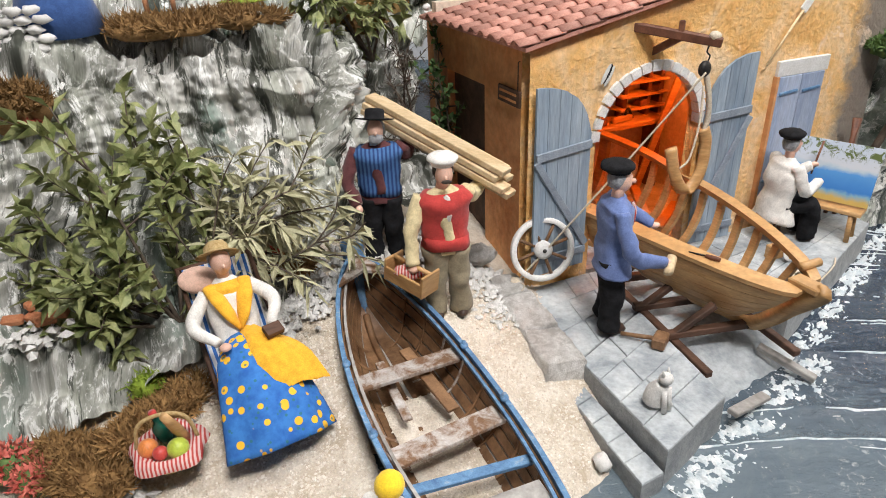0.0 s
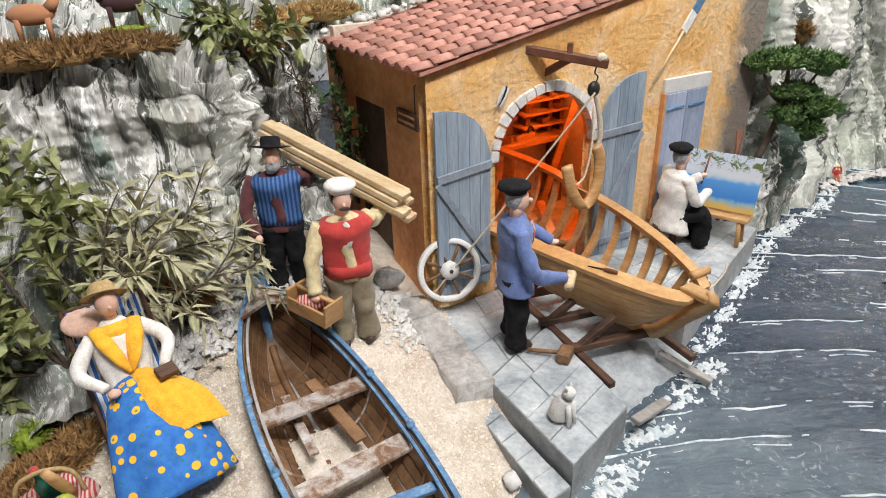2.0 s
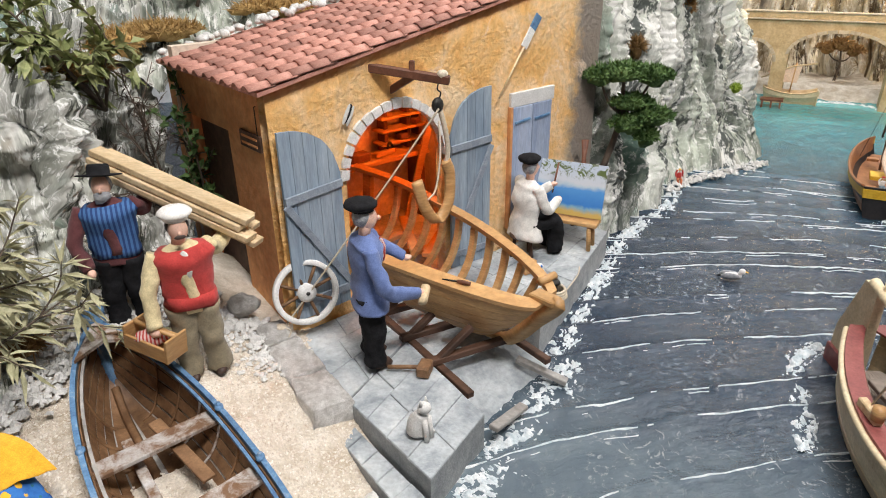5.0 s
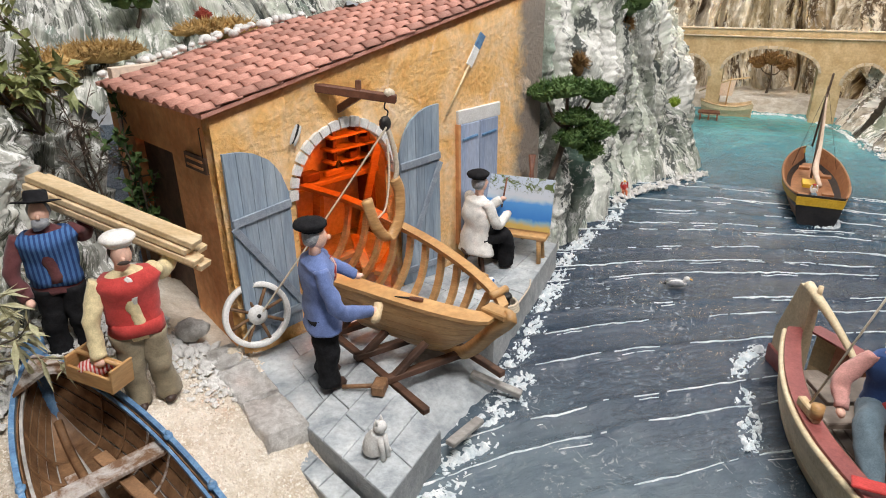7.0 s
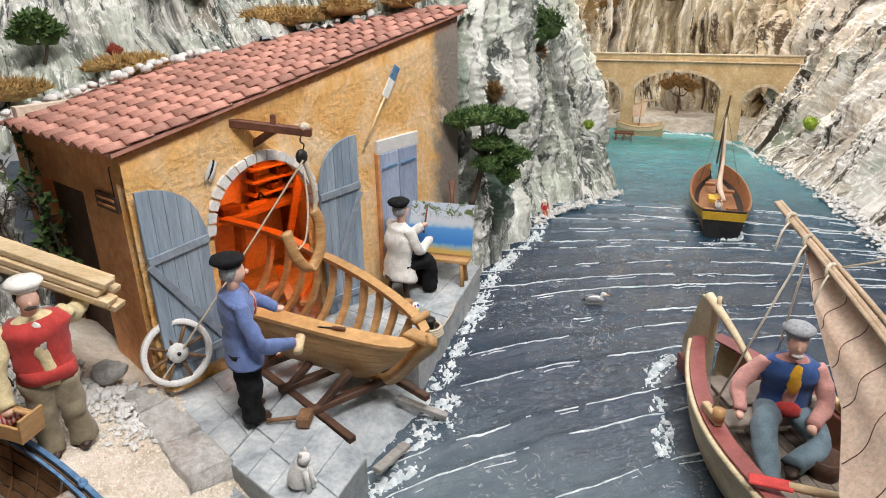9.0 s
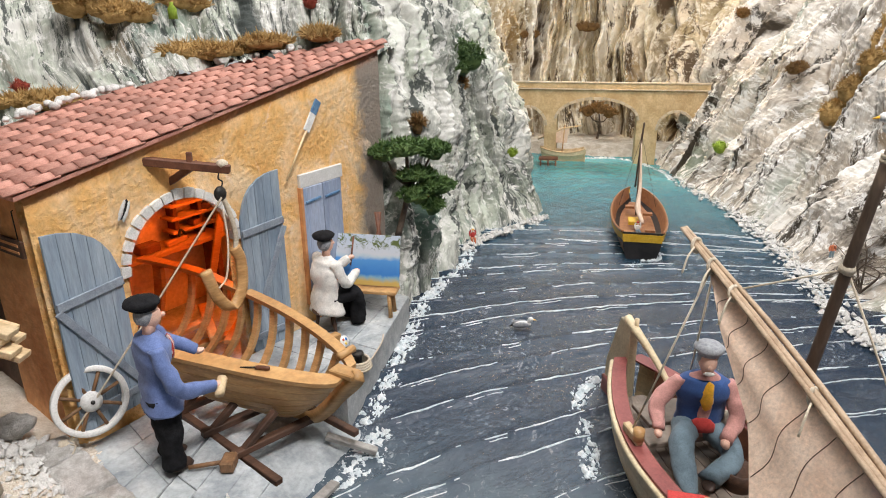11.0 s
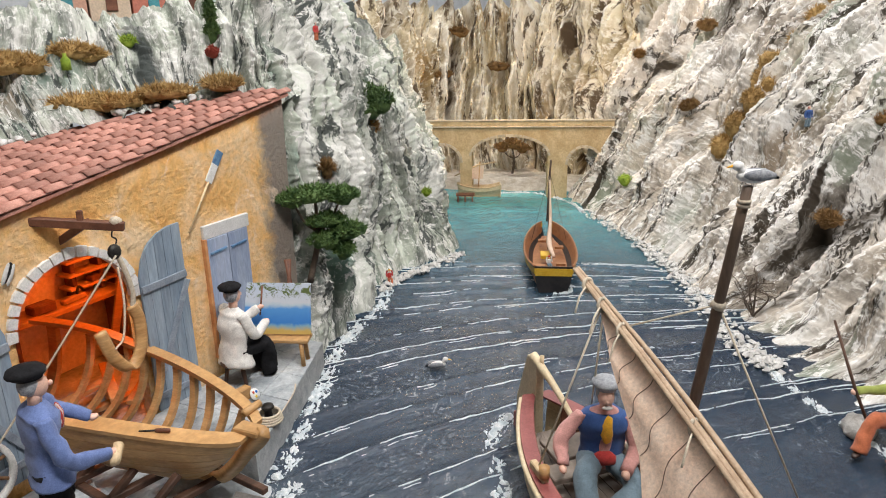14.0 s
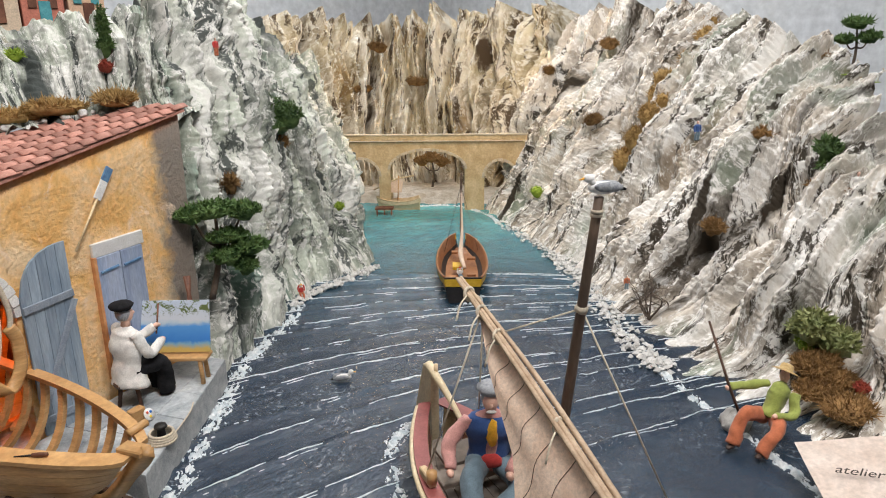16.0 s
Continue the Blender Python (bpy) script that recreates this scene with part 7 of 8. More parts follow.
part("mast", Kit().tube([b3c(0.5, 0.02), b3c(0.46, 0.17)], 0.003, M_HULLWOOD, n=6), boat3)
part("yard", Kit().tube([b3c(1.05, 0.10), b3c(0.5, 0.155), b3c(0.1, 0.17)], 0.004, M_PALEWOOD, n=6), boat3)
part("sail", Kit().strip([b3c(s, 0.150 - 0.05 * (s - 0.5)) for s in np.linspace(0.35, 0.95, 8)], [b3c(s, 0.085) for s in np.linspace(0.4, 0.85, 8)], M_SAIL, 0.002), boat3)
jetty = thing("jetty", pose(2.36, 2.36, 0.0, 0, 0, -42), "small red-brown wooden jetty under the cliff", "jetty")
part("deck", Kit().box((0.09, 0.05, 0.008), M_REDWOOD, centre=(0, 0, 0.030), bevel=0.1), jetty)
for x in (-0.035, 0.0, 0.035):
    part("post", Kit().tube([(x, -0.02, -0.03), (x, -0.02, 0.03)], 0.004, M_REDWOOD, n=6), jetty)

# paper notice at the edge of the display
note = thing("paper_notice", pose(1.545, 0.085, 0.085, 6, -6, -52), "cream paper sheet with handwriting in a clear sleeve", "notice")
NP = np.array([(x, y, 0.004 * math.sin(22 * x) + 0.003 * math.sin(17 * y + x * 9)) for y in np.linspace(-0.09, 0.06, 14) for x in np.linspace(-0.075, 0.16, 20)])
part("sheet", Kit().add(np.vstack([NP, NP - (0, 0, 0.001)]), grid_faces(14, 20) + [tuple(280 + i for i in f[::-1]) for f in grid_faces(14, 20)], mat("cream_paper", (0.62, 0.50, 0.42), (0.72, 0.62, 0.55), 14, 0.35, 0.2, 0.002, vary=0)), note)
txt = bpy.data.curves.new("handwriting", "FONT")
txt.body, txt.size, txt.extrude, txt.shear = "atelier", 0.027, 0.0001, 0.35
txt.materials.append(C_DARKHAIR)
tob = new("handwriting", txt)
tob.parent = note
tob.matrix_local = pose(-0.045, -0.030, 0.008, 0, 0, -14)
tagged(tob, "thin brown handwriting")

# picnic basket beside the lady
pb = thing("picnic_basket", pose(-0.178, 0.590, 0.080, 0, 0, 20), "wicker picnic basket with fruit, bottle and checked cloth", "basket")
part("body", Kit().lathe([(0.026, 0), (0.038, 0.024), (0.035, 0.024), (0.022, 0.004)], C_STRAW, n=24, wob=0.02), pb)
part("handle", Kit().tube([(-0.035, 0, 0.022), (-0.026, 0, 0.058), (0.0, 0, 0.068), (0.026, 0, 0.058), (0.035, 0, 0.022)], 0.0026, C_STRAW, n=6, steps=20), pb)
part("cloth", Kit().lathe([(0.022, 0.018), (0.034, 0.027), (0.042, 0.024), (0.044, 0.014)], C_CHECK, n=28, wob=0.10, closed=False), pb, "red and white checked cloth")
bt = thing("bottle", pose(-0.184, 0.604, 0.090, 8, -6, 0), "small green bottle with red cap in the basket", "bottle")
part("glass", Kit().lathe([(0.010, 0), (0.010, 0.032), (0.004, 0.042), (0.004, 0.052)], mat("green_glass", (0.01, 0.10, 0.07), (0.02, 0.14, 0.10), 30, 0.15, 0), n=16), bt)
part("cap", Kit().lathe([(0.0046, 0.051), (0.0046, 0.058)], C_RED, n=12), bt, "red cap")
for p, r, c, nm in (((-0.160, 0.578, 0.108), 0.013, (0.38, 0.46, 0.05), "green apple in the basket"), ((-0.196, 0.578, 0.108), 0.012, (0.62, 0.20, 0.05), "orange fruit in the basket"), ((-0.178, 0.570, 0.108), 0.009, (0.45, 0.05, 0.04), "red fruit in the basket")):
    thing("fruit", pose(*p), nm, "fruit", "fruit in the basket", Kit().ball((0, 0, 0), (r, r, r * 0.95), cloth("fruit_skin", c, rough=0.4), n=14))
thing("baguette", pose(-0.160, 0.600, 0.104, 0, 30, 80), "small bread stick in the basket", "bread", kit=Kit().tube([(0, 0, 0), (-0.05, 0, 0.035)], [0.006, 0.007, 0.005], M_HULLWOOD, n=8, steps=6))

# ---- plants, moss and stones ----
M_MOSS = mat("dried_brown_moss", (0.16, 0.085, 0.03), (0.36, 0.21, 0.08), 60, 0.95, 0.3, 0.001, vary=0.2)
M_MOSSGOLD = mat("golden_moss", (0.30, 0.18, 0.06), (0.52, 0.35, 0.14), 60, 0.95, 0.3, 0.001, vary=0.15)
M_LEAF = mat("olive_leaf", (0.15, 0.19, 0.06), (0.36, 0.37, 0.16), 45, 0.55, 0.2, 0.001, vary=0.1)
M_LEAFPALE = mat("dry_leaf", (0.34, 0.33, 0.19), (0.54, 0.51, 0.33), 45, 0.6, 0.2, 0.001, vary=0.1)
M_BUSH = mat("dark_green_needles", (0.030, 0.075, 0.020), (0.13, 0.21, 0.06), 50, 0.7, 0.2, 0.001, vary=0.2)
M_LIME = mat("lime_tuft", (0.16, 0.26, 0.02), (0.34, 0.44, 0.05), 60, 0.8, 0.2, 0.001)
M_REDMOSS = mat("red_lichen", (0.22, 0.03, 0.02), (0.36, 0.07, 0.04), 80, 0.9, 0.4, 0.001)
M_TWIG = mat("grey_twig", (0.08, 0.06, 0.045), (0.16, 0.12, 0.09), 60, 0.8, 0.3, 0.001)


def blades(centres, n, length, width, seed, up=0.4, shell=True):
    """Small bent blades standing out of soft ellipsoid lumps."""
    rng = np.random.RandomState(seed)
    V, F = [], []
    for (c, r) in centres:
        d = rng.normal(size=(n, 3))
        d /= np.linalg.norm(d, axis=1)[:, None]
        d[:, 2] = np.abs(d[:, 2]) * 0.9 + d[:, 2] * 0.1
        rad = rng.uniform(0.55, 1.0, n) ** 0.5 if shell else rng.uniform(0, 1, n)
        P = np.array(c) + d * np.array(r) * rad[:, None]
        way = d + rng.normal(size=(n, 3)) * 0.7 + (0, 0, up)
        way /= np.linalg.norm(way, axis=1)[:, None]
        side = np.cross(way, rng.normal(size=(n, 3)))
        side /= np.linalg.norm(side, axis=1)[:, None] + 1e-9
        L = length * rng.uniform(0.5, 1.3, n)[:, None]
        bend = rng.normal(size=(n, 3)) * 0.3 * L
        w = width * rng.uniform(0.6, 1.3, n)[:, None]
        b = len(V)
        Q = np.stack([P - side * w / 2, P + side * w / 2, P + way * L * 0.55 + side * w * 0.5 + bend * 0.3, P + way * L * 0.55 - side * w * 0.5 + bend * 0.3, P + way * L + bend], 1).reshape(-1, 3)
        V += list(Q)
        for i in range(n):
            o = b + 5 * i
            F += [(o, o + 1, o + 2, o + 3), (o + 3, o + 2, o + 4)]
    return V, F


def clump(name, centres, n, length, width, m, label, category, seed, group="", core=None):
    """A clump of moss or needles with a soft solid heart."""
    V, F = blades(centres, n, length, width, seed)
    k = Kit()
    for i, (c, r) in enumerate(centres):
        k.ball(c, tuple(q * 0.86 for q in r), core or m, n=12, rough=0.5, seed=seed + i)
    k.add(V, F, m, False)
    return thing(name, Matrix(), label, category, group, k)


MG = "dried moss clumps on the rocks"
rng = np.random.RandomState(21)


def moss(c, r, seed, m=None, n=420, label="clump of dried brown moss on the painted rock"):
    subs = []
    for i in range(4):
        o = rng.uniform(-0.6, 0.6, 3) * np.array(r) * (1, 1, 0.3)
        subs.append((np.array(c) + o, np.array(r) * rng.uniform(0.5, 0.8)))
    return clump("moss_clump", subs, n, 0.014, 0.0022, m or M_MOSS, label, "moss", seed, MG)


for i, (c, r) in enumerate((((2.395, 0.635, 0.52), (0.06, 0.05, 0.03)), ((2.165, 0.632, 0.275), (0.03, 0.03, 0.03)), ((2.92, 1.51, 0.78), (0.04, 0.04, 0.03)), ((2.66, 1.37, 0.49), (0.05, 0.04, 0.03)), ((2.96, 1.85, 0.67), (0.03, 0.03, 0.03)),
                            ((2.85, 3.02, 0.795), (0.06, 0.03, 0.04)), ((2.99, 2.82, 0.60), (0.07, 0.03, 0.035)), ((2.75, 3.02, 0.56), (0.05, 0.03, 0.03)), ((2.60, 0.545, 0.73), (0.06, 0.05, 0.025)), ((2.235, 0.38, 0.415), (0.05, 0.05, 0.025)),
                            ((1.470, 1.765, 0.475), (0.03, 0.02, 0.04)), ((1.155, 1.49, 0.42), (0.025, 0.02, 0.035)))):
    moss(c, r, 40 + i)
for i, c in enumerate(((2.84, 1.025, 0.855), (2.775, 1.02, 0.785), (2.712, 1.015, 0.715), (2.655, 1.055, 0.640), (2.60, 1.06, 0.59), (2.535, 1.065, 0.535), (2.555, 1.12, 0.45), (2.57, 1.17, 0.365))):
    moss(c, (0.045, 0.05, 0.062), 70 + i, M_MOSSGOLD, 360, "strip of golden brown moss in a rock fold")
for i, (c, r) in enumerate((((0.135, 1.50, 0.505), (0.09, 0.045, 0.025)), ((0.02, 1.47, 0.49), (0.08, 0.05, 0.035)), ((0.335, 1.555, 0.535), (0.09, 0.04, 0.022)), ((0.675, 1.52, 0.620), (0.10, 0.035, 0.024)), ((0.80, 1.485, 0.635), (0.07, 0.035, 0.02)),
                            ((0.90, 1.46, 0.650), (0.05, 0.04, 0.018)), ((0.53, 1.665, 0.700), (0.06, 0.04, 0.035)), ((0.66, 1.68, 0.722), (0.06, 0.04, 0.03)), ((0.45, 1.70, 0.72), (0.05, 0.04, 0.045)))):
    moss(c, r, 90 + i, M_MOSSGOLD, 620, "low bank of golden brown moss above the roof")
for i, (c, r) in enumerate((((-0.475, 0.925, 0.430), (0.06, 0.03, 0.055)), ((-0.30, 1.10, 0.500), (0.10, 0.05, 0.024)), ((-0.21, 1.15, 0.505), (0.08, 0.05, 0.024)), ((-0.03, 1.30, 0.47), (0.05, 0.05, 0.03)))):
    moss(c, r, 110 + i, M_MOSS, 620)
for i, (c, r) in enumerate((((-0.290, 0.585, 0.060), (0.085, 0.05, 0.030)), ((-0.225, 0.665, 0.078), (0.05, 0.07, 0.022)), ((-0.13, 0.93, 0.160), (0.05, 0.03, 0.02)), ((1.83, 0.205, 0.055), (0.10, 0.07, 0.03)), ((1.90, 0.24, 0.075), (0.07, 0.06, 0.035)))):
    moss(c, r, 130 + i, M_MOSS, 900)
for i, c in enumerate(((0.925, 1.565, 0.722), (0.300, 1.600, 0.562), (-0.440, 0.912, 0.402), (-0.128, 0.930, 0.180), (1.86, 0.16, 0.075))):
    clump("red_lichen_ball", [(c, (0.016, 0.016, 0.015))], 260, 0.006, 0.002, M_REDMOSS, "round tuft of dark red lichen", "lichen", 150 + i, "red lichen tufts")
for i, (c, r) in enumerate((((2.64, 1.64, 0.17), 0.03), ((1.69, 1.762, 0.235), 0.016), ((0.77, 1.69, 0.748), 0.018), ((-0.262, 0.715, 0.088), 0.024), ((1.95, 0.30, 0.10), 0.022))):
    clump("green_tuft", [(c, (r, r, r * 0.9))], 240, 0.009, 0.002, M_LIME, "small bright green moss tuft", "moss", 160 + i, "green tufts")


def needle_bush(name, pads, base, label, seed, n=700, trunk=0.006, leaf=0.008, m=None):
    """A small tree of leafy pads on a bent trunk with limbs."""
    t = thing(name, Matrix(), label, "tree")
    V, F = [], []
    crown = Kit()
    b, f = blades(pads, n, leaf, leaf * 0.42, seed, up=0.3)
    crown.add(b, f, m or M_BUSH, False)
    for i, (c, r) in enumerate(pads):
        crown.ball(c, tuple(q * 0.72 for q in r), m or M_BUSH, n=12, rough=0.6, seed=seed + i)
    part("crown", crown, t)
    tk = Kit()
    top = np.array(pads[0][0])
    base = np.array(base)
    mid = (base + top) / 2 + np.array((0.012, -0.004, 0))
    tk.tube([base, mid, top], [trunk, trunk * 0.8, trunk * 0.4], M_TWIG, n=8, steps=14)
    for c, r in pads[1:]:
        tk.tube([mid + (top - mid) * 0.2, (mid + np.array(c)) / 2 + (0, 0, -0.006), c], [trunk * 0.6, trunk * 0.3], M_TWIG, n=6, steps=8)
    part("trunk", tk, t)
    return t


needle_bush("bonsai_tree", [((1.035, 1.305, 0.400), (0.064, 0.044, 0.027)), ((0.985, 1.322, 0.392), (0.040, 0.034, 0.024)), ((1.092, 1.282, 0.392), (0.046, 0.036, 0.025)), ((1.055, 1.298, 0.335), (0.052, 0.034, 0.022)), ((1.100, 1.278, 0.305), (0.048, 0.036, 0.026)), ((1.052, 1.292, 0.290), (0.050, 0.034, 0.026)), ((1.085, 1.272, 0.262), (0.026, 0.020, 0.026))], (1.015, 1.325, 0.185), "miniature pine with flat dark green pads on the rock", 200, 900, 0.008, 0.009)
needle_bush("bush", [((1.435, 1.740, 0.585), (0.066, 0.04, 0.045)), ((1.49, 1.725, 0.560), (0.05, 0.04, 0.05)), ((1.45, 1.735, 0.535), (0.06, 0.04, 0.035))], (1.47, 1.80, 0.48), "dark green bush growing on the tall cliff", 210, 600, 0.005, 0.010)
needle_bush("bush", [((0.165, 1.585, 0.620), (0.035, 0.03, 0.03)), ((0.185, 1.59, 0.60), (0.03, 0.03, 0.025)), ((0.145, 1.585, 0.60), (0.028, 0.026, 0.024))], (0.165, 1.60, 0.545), "small dark green tree above the roof", 220, 500, 0.004, 0.012)
needle_bush("shrub", [((2.245, 0.405, 0.500), (0.035, 0.03, 0.04)), ((2.25, 0.39, 0.46), (0.04, 0.03, 0.03))], (2.26, 0.41, 0.42), "dark green shrub in a hollow of the cliff", 230, 380, 0.004, 0.012)
needle_bush("shrub", [((1.95, 0.29, 0.140), (0.045, 0.04, 0.05)), ((1.97, 0.25, 0.110), (0.04, 0.05, 0.05)), ((1.98, 0.32, 0.115), (0.03, 0.03, 0.05))], (1.96, 0.28, 0.05), "grey-green shrub on the shore rocks", 240, 420, 0.005, 0.014, M_LEAF)
needle_bush("cypress", [((0.942, 1.600, 0.800), (0.013, 0.013, 0.065)), ((0.942, 1.600, 0.765), (0.017, 0.017, 0.035))], (0.942, 1.600, 0.728), "slim dark green cypress on the slope", 250, 700, 0.004, 0.007)
needle_bush("pine", [((2.66, 0.50, 0.82), (0.05, 0.04, 0.02)), ((2.69, 0.47, 0.78), (0.04, 0.03, 0.02)), ((2.64, 0.52, 0.775), (0.03, 0.03, 0.015))], (2.66, 0.50, 0.66), "small dark pine on the cliff top", 260, 420, 0.005, 0.010)
needle_bush("cove_tree", [((2.86, 2.56, 0.20), (0.05, 0.05, 0.035)), ((2.82, 2.60, 0.18), (0.04, 0.04, 0.03)), ((2.90, 2.52, 0.175), (0.04, 0.04, 0.03))], (2.86, 2.56, 0.02), "brown-green tree on the cove sand", 270, 400, 0.007, 0.014, M_MOSS)


def leafy(name, base, tips, label, seed, leaf, wide, per, m, droop=0.02, spread=0.012):
    """A plant of thin stems with single pointed leaves folded along the midrib."""
    rg = np.random.RandomState(seed)
    t = thing(name, Matrix(), label, "plant")
    base = np.array(base, float)
    stems, V, F = Kit(), [], []
    for tip in tips:
        tip = np.array(tip, float)
        mid = base + (tip - base) * 0.5 + rg.normal(size=3) * 0.02 + (0, 0, 0.02)
        pts = spline([base, mid, tip], 24)
        stems.tube(pts, [0.0032, 0.002, 0.0009], M_TWIG, n=6)
        subs = [(pts, 0.30)]
        for s in range(3):
            q = pts[rg.randint(8, 20)]
            e = q + (tip - base) * 0.22 + rg.normal(size=3) * 0.045
            sub = spline([q, (q + e) / 2 + rg.normal(size=3) * 0.008, e], 12)
            stems.tube(sub, [0.0016, 0.0007], M_TWIG, n=5)
            subs.append((sub, 0.1))
        for line, lo in subs:
            n = int(per * (1.0 if lo > 0.2 else 0.55))
            for i in range(n):
                f = rg.uniform(lo, 1.0)
                k = min(int(f * (len(line) - 1)), len(line) - 2)
                p = line[k] + (line[k + 1] - line[k]) * (f * (len(line) - 1) - k)
                d = line[k + 1] - line[k]
                d = d / np.linalg.norm(d)
                way = d + rg.normal(size=3) * 0.75
                way = way / np.linalg.norm(way) - (0, 0, droop * 12 * rg.uniform(0, 1))
                way = way / np.linalg.norm(way)
                sd = np.cross(way, rg.normal(size=3) * 0.5 + (0, 0, 1))
                sd = sd / (np.linalg.norm(sd) + 1e-9)
                up = np.cross(sd, way)
                L, w = leaf * rg.uniform(0.6, 1.25), wide * rg.uniform(0.7, 1.2)
                b = len(V)
                V += [p, p + way * L * 0.45 + sd * w + up * w * 0.35, p + way * L * 0.5 - up * 0.0005, p + way * L * 0.45 - sd * w + up * w * 0.35, p + way * L - (0, 0, L * 0.12)]
                F += [(b, b + 1, b + 2), (b, b + 2, b + 3), (b + 1, b + 4, b + 2), (b + 2, b + 4, b + 3)]
    tagged(part("stem", stems, t), "", "", "", "stuff")
    fol = tagged(new("foliage", mesh_from("foliage", V, F, m, False)), "", "", "", "stuff")
    fol.parent = t
    return t


leafy("leafy_branch", (-0.235, 0.800, 0.130), [(-0.37, 0.86, 0.44), (-0.30, 0.90, 0.40), (-0.42, 0.82, 0.32), (-0.45, 0.78, 0.22), (-0.34, 0.84, 0.34), (-0.24, 0.90, 0.38), (-0.20, 0.88, 0.30), (-0.36, 0.76, 0.20), (-0.28, 0.78, 0.26), (-0.40, 0.74, 0.17), (-0.18, 0.84, 0.22), (-0.31, 0.72, 0.17)], "leafy green bush branch standing against the cliff", 301, 0.034, 0.0080, 40, M_LEAF)
leafy("dry_branch", (-0.200, 0.830, 0.190), [(-0.05, 0.90, 0.30), (-0.02, 0.92, 0.265), (-0.06, 0.87, 0.25), (-0.10, 0.90, 0.315), (-0.12, 0.85, 0.26), (-0.08, 0.86, 0.21), (0.0, 0.91, 0.24)], "dry branch with long pale olive leaves", 302, 0.042, 0.0042, 40, M_LEAFPALE, 0.05)
leafy("leafy_branch", (0.005, 1.300, 0.400), [(-0.06, 1.20, 0.53), (-0.01, 1.18, 0.52), (-0.09, 1.22, 0.56), (0.03, 1.22, 0.55), (-0.04, 1.17, 0.48), (-0.12, 1.26, 0.60), (-0.02, 1.24, 0.62)], "green leafy branch hanging over the rock edge", 303, 0.034, 0.0075, 30, M_LEAF)
leafy("dry_twigs", (0.085, 1.300, 0.200), [(0.02, 1.22, 0.34), (0.05, 1.20, 0.38), (0.08, 1.24, 0.42), (0.01, 1.18, 0.28), (0.10, 1.27, 0.36), (0.05, 1.26, 0.46)], "thin dark weeds in the gap beside the boathouse", 304, 0.022, 0.0014, 46, M_TWIG)
leafy("ivy", (0.150, 1.280, 0.160), [(0.13, 1.25, 0.30), (0.15, 1.24, 0.36), (0.12, 1.28, 0.40), (0.16, 1.22, 0.26), (0.12, 1.31, 0.46)], "dark ivy climbing in the gap beside the boathouse", 305, 0.020, 0.007, 34, M_BUSH)
leafy("dry_shrub", (2.030, 0.735, 0.010), [(2.00, 0.73, 0.10), (2.05, 0.70, 0.11), (2.02, 0.76, 0.12), (2.07, 0.73, 0.09), (1.99, 0.70, 0.08)], "leafless dry shrub on the shore stones", 306, 0.016, 0.0008, 30, M_TWIG)
clump("red_flower_bush", [((-0.385, 0.590, 0.070), (0.035, 0.03, 0.025)), ((-0.345, 0.575, 0.062), (0.025, 0.025, 0.02))], 380, 0.009, 0.004, mat("coral_petals", (0.50, 0.10, 0.08), (0.70, 0.22, 0.16), 80, 0.7, 0.2), "low bush of coral red flowers among moss", "flowers", 307, core=M_BUSH)


# ---- village houses above the slope ----
M_TEAL = mat("teal_shutter_paint", (0.05, 0.26, 0.30), (0.10, 0.36, 0.40), 60, 0.6, 0.2)
for i, (x, w, hh, c) in enumerate(((0.70, 0.10, 0.13, (0.62, 0.36, 0.26)), (0.805, 0.10, 0.15, (0.66, 0.52, 0.38)), (0.910, 0.10, 0.12, (0.55, 0.20, 0.14)), (1.015, 0.09, 0.14, (0.66, 0.44, 0.30)))):
    wall_paint = mat("village_plaster", c, tuple(q * 1.2 for q in c), 30, 0.85, 0.4, 0.002)
    hs = thing("village_house", pose(x, 2.00 - 0.10 * (x - 0.7), 0.80, 0, 0, -6), "small plastered model house on the slope's top", "house", "village houses")
    part("wall", Kit().box((w, 0.08, hh), wall_paint, centre=(0, 0, hh / 2), bevel=0.02), hs)
    part("roof", Kit().box((w + 0.012, 0.10, 0.010), M_TILE, pose(0, 0, hh + 0.006, 8, 0, 0), bevel=0.2), hs, "clay tile roof")
    for k in (-1, 1):
        part("shutter", Kit().box((0.020, 0.006, 0.030), M_TEAL if i % 2 else M_REDWOOD, centre=(k * w * 0.24, -0.042, hh * 0.72), bevel=0.1), hs)
    part("door", Kit().box((0.028, 0.006, 0.058), M_REDWOOD if i % 2 else M_TEAL, centre=(0.004, -0.042, 0.060), bevel=0.1), hs)


# ---- loose stones ----
def stone_mesh(seed, m, flat=0.6):
    k = Kit().ball((0, 0, 0), (1, 0.8, flat), m, n=10, rough=0.7, seed=seed)
    return k.mesh("stone")


STONES = [stone_mesh(s, M_PEBBLE) for s in range(5)]


def lay_stone(name, p, r, seed, label, group):
    rg = np.random.RandomState(seed)
    ob = new(name, STONES[seed % 5])
    ob.matrix_world = pose(*p, rg.uniform(-15, 15), rg.uniform(-15, 15), rg.uniform(0, 360)) @ Matrix.Scale(r, 4)
    return tagged(ob, label, "stone", group)


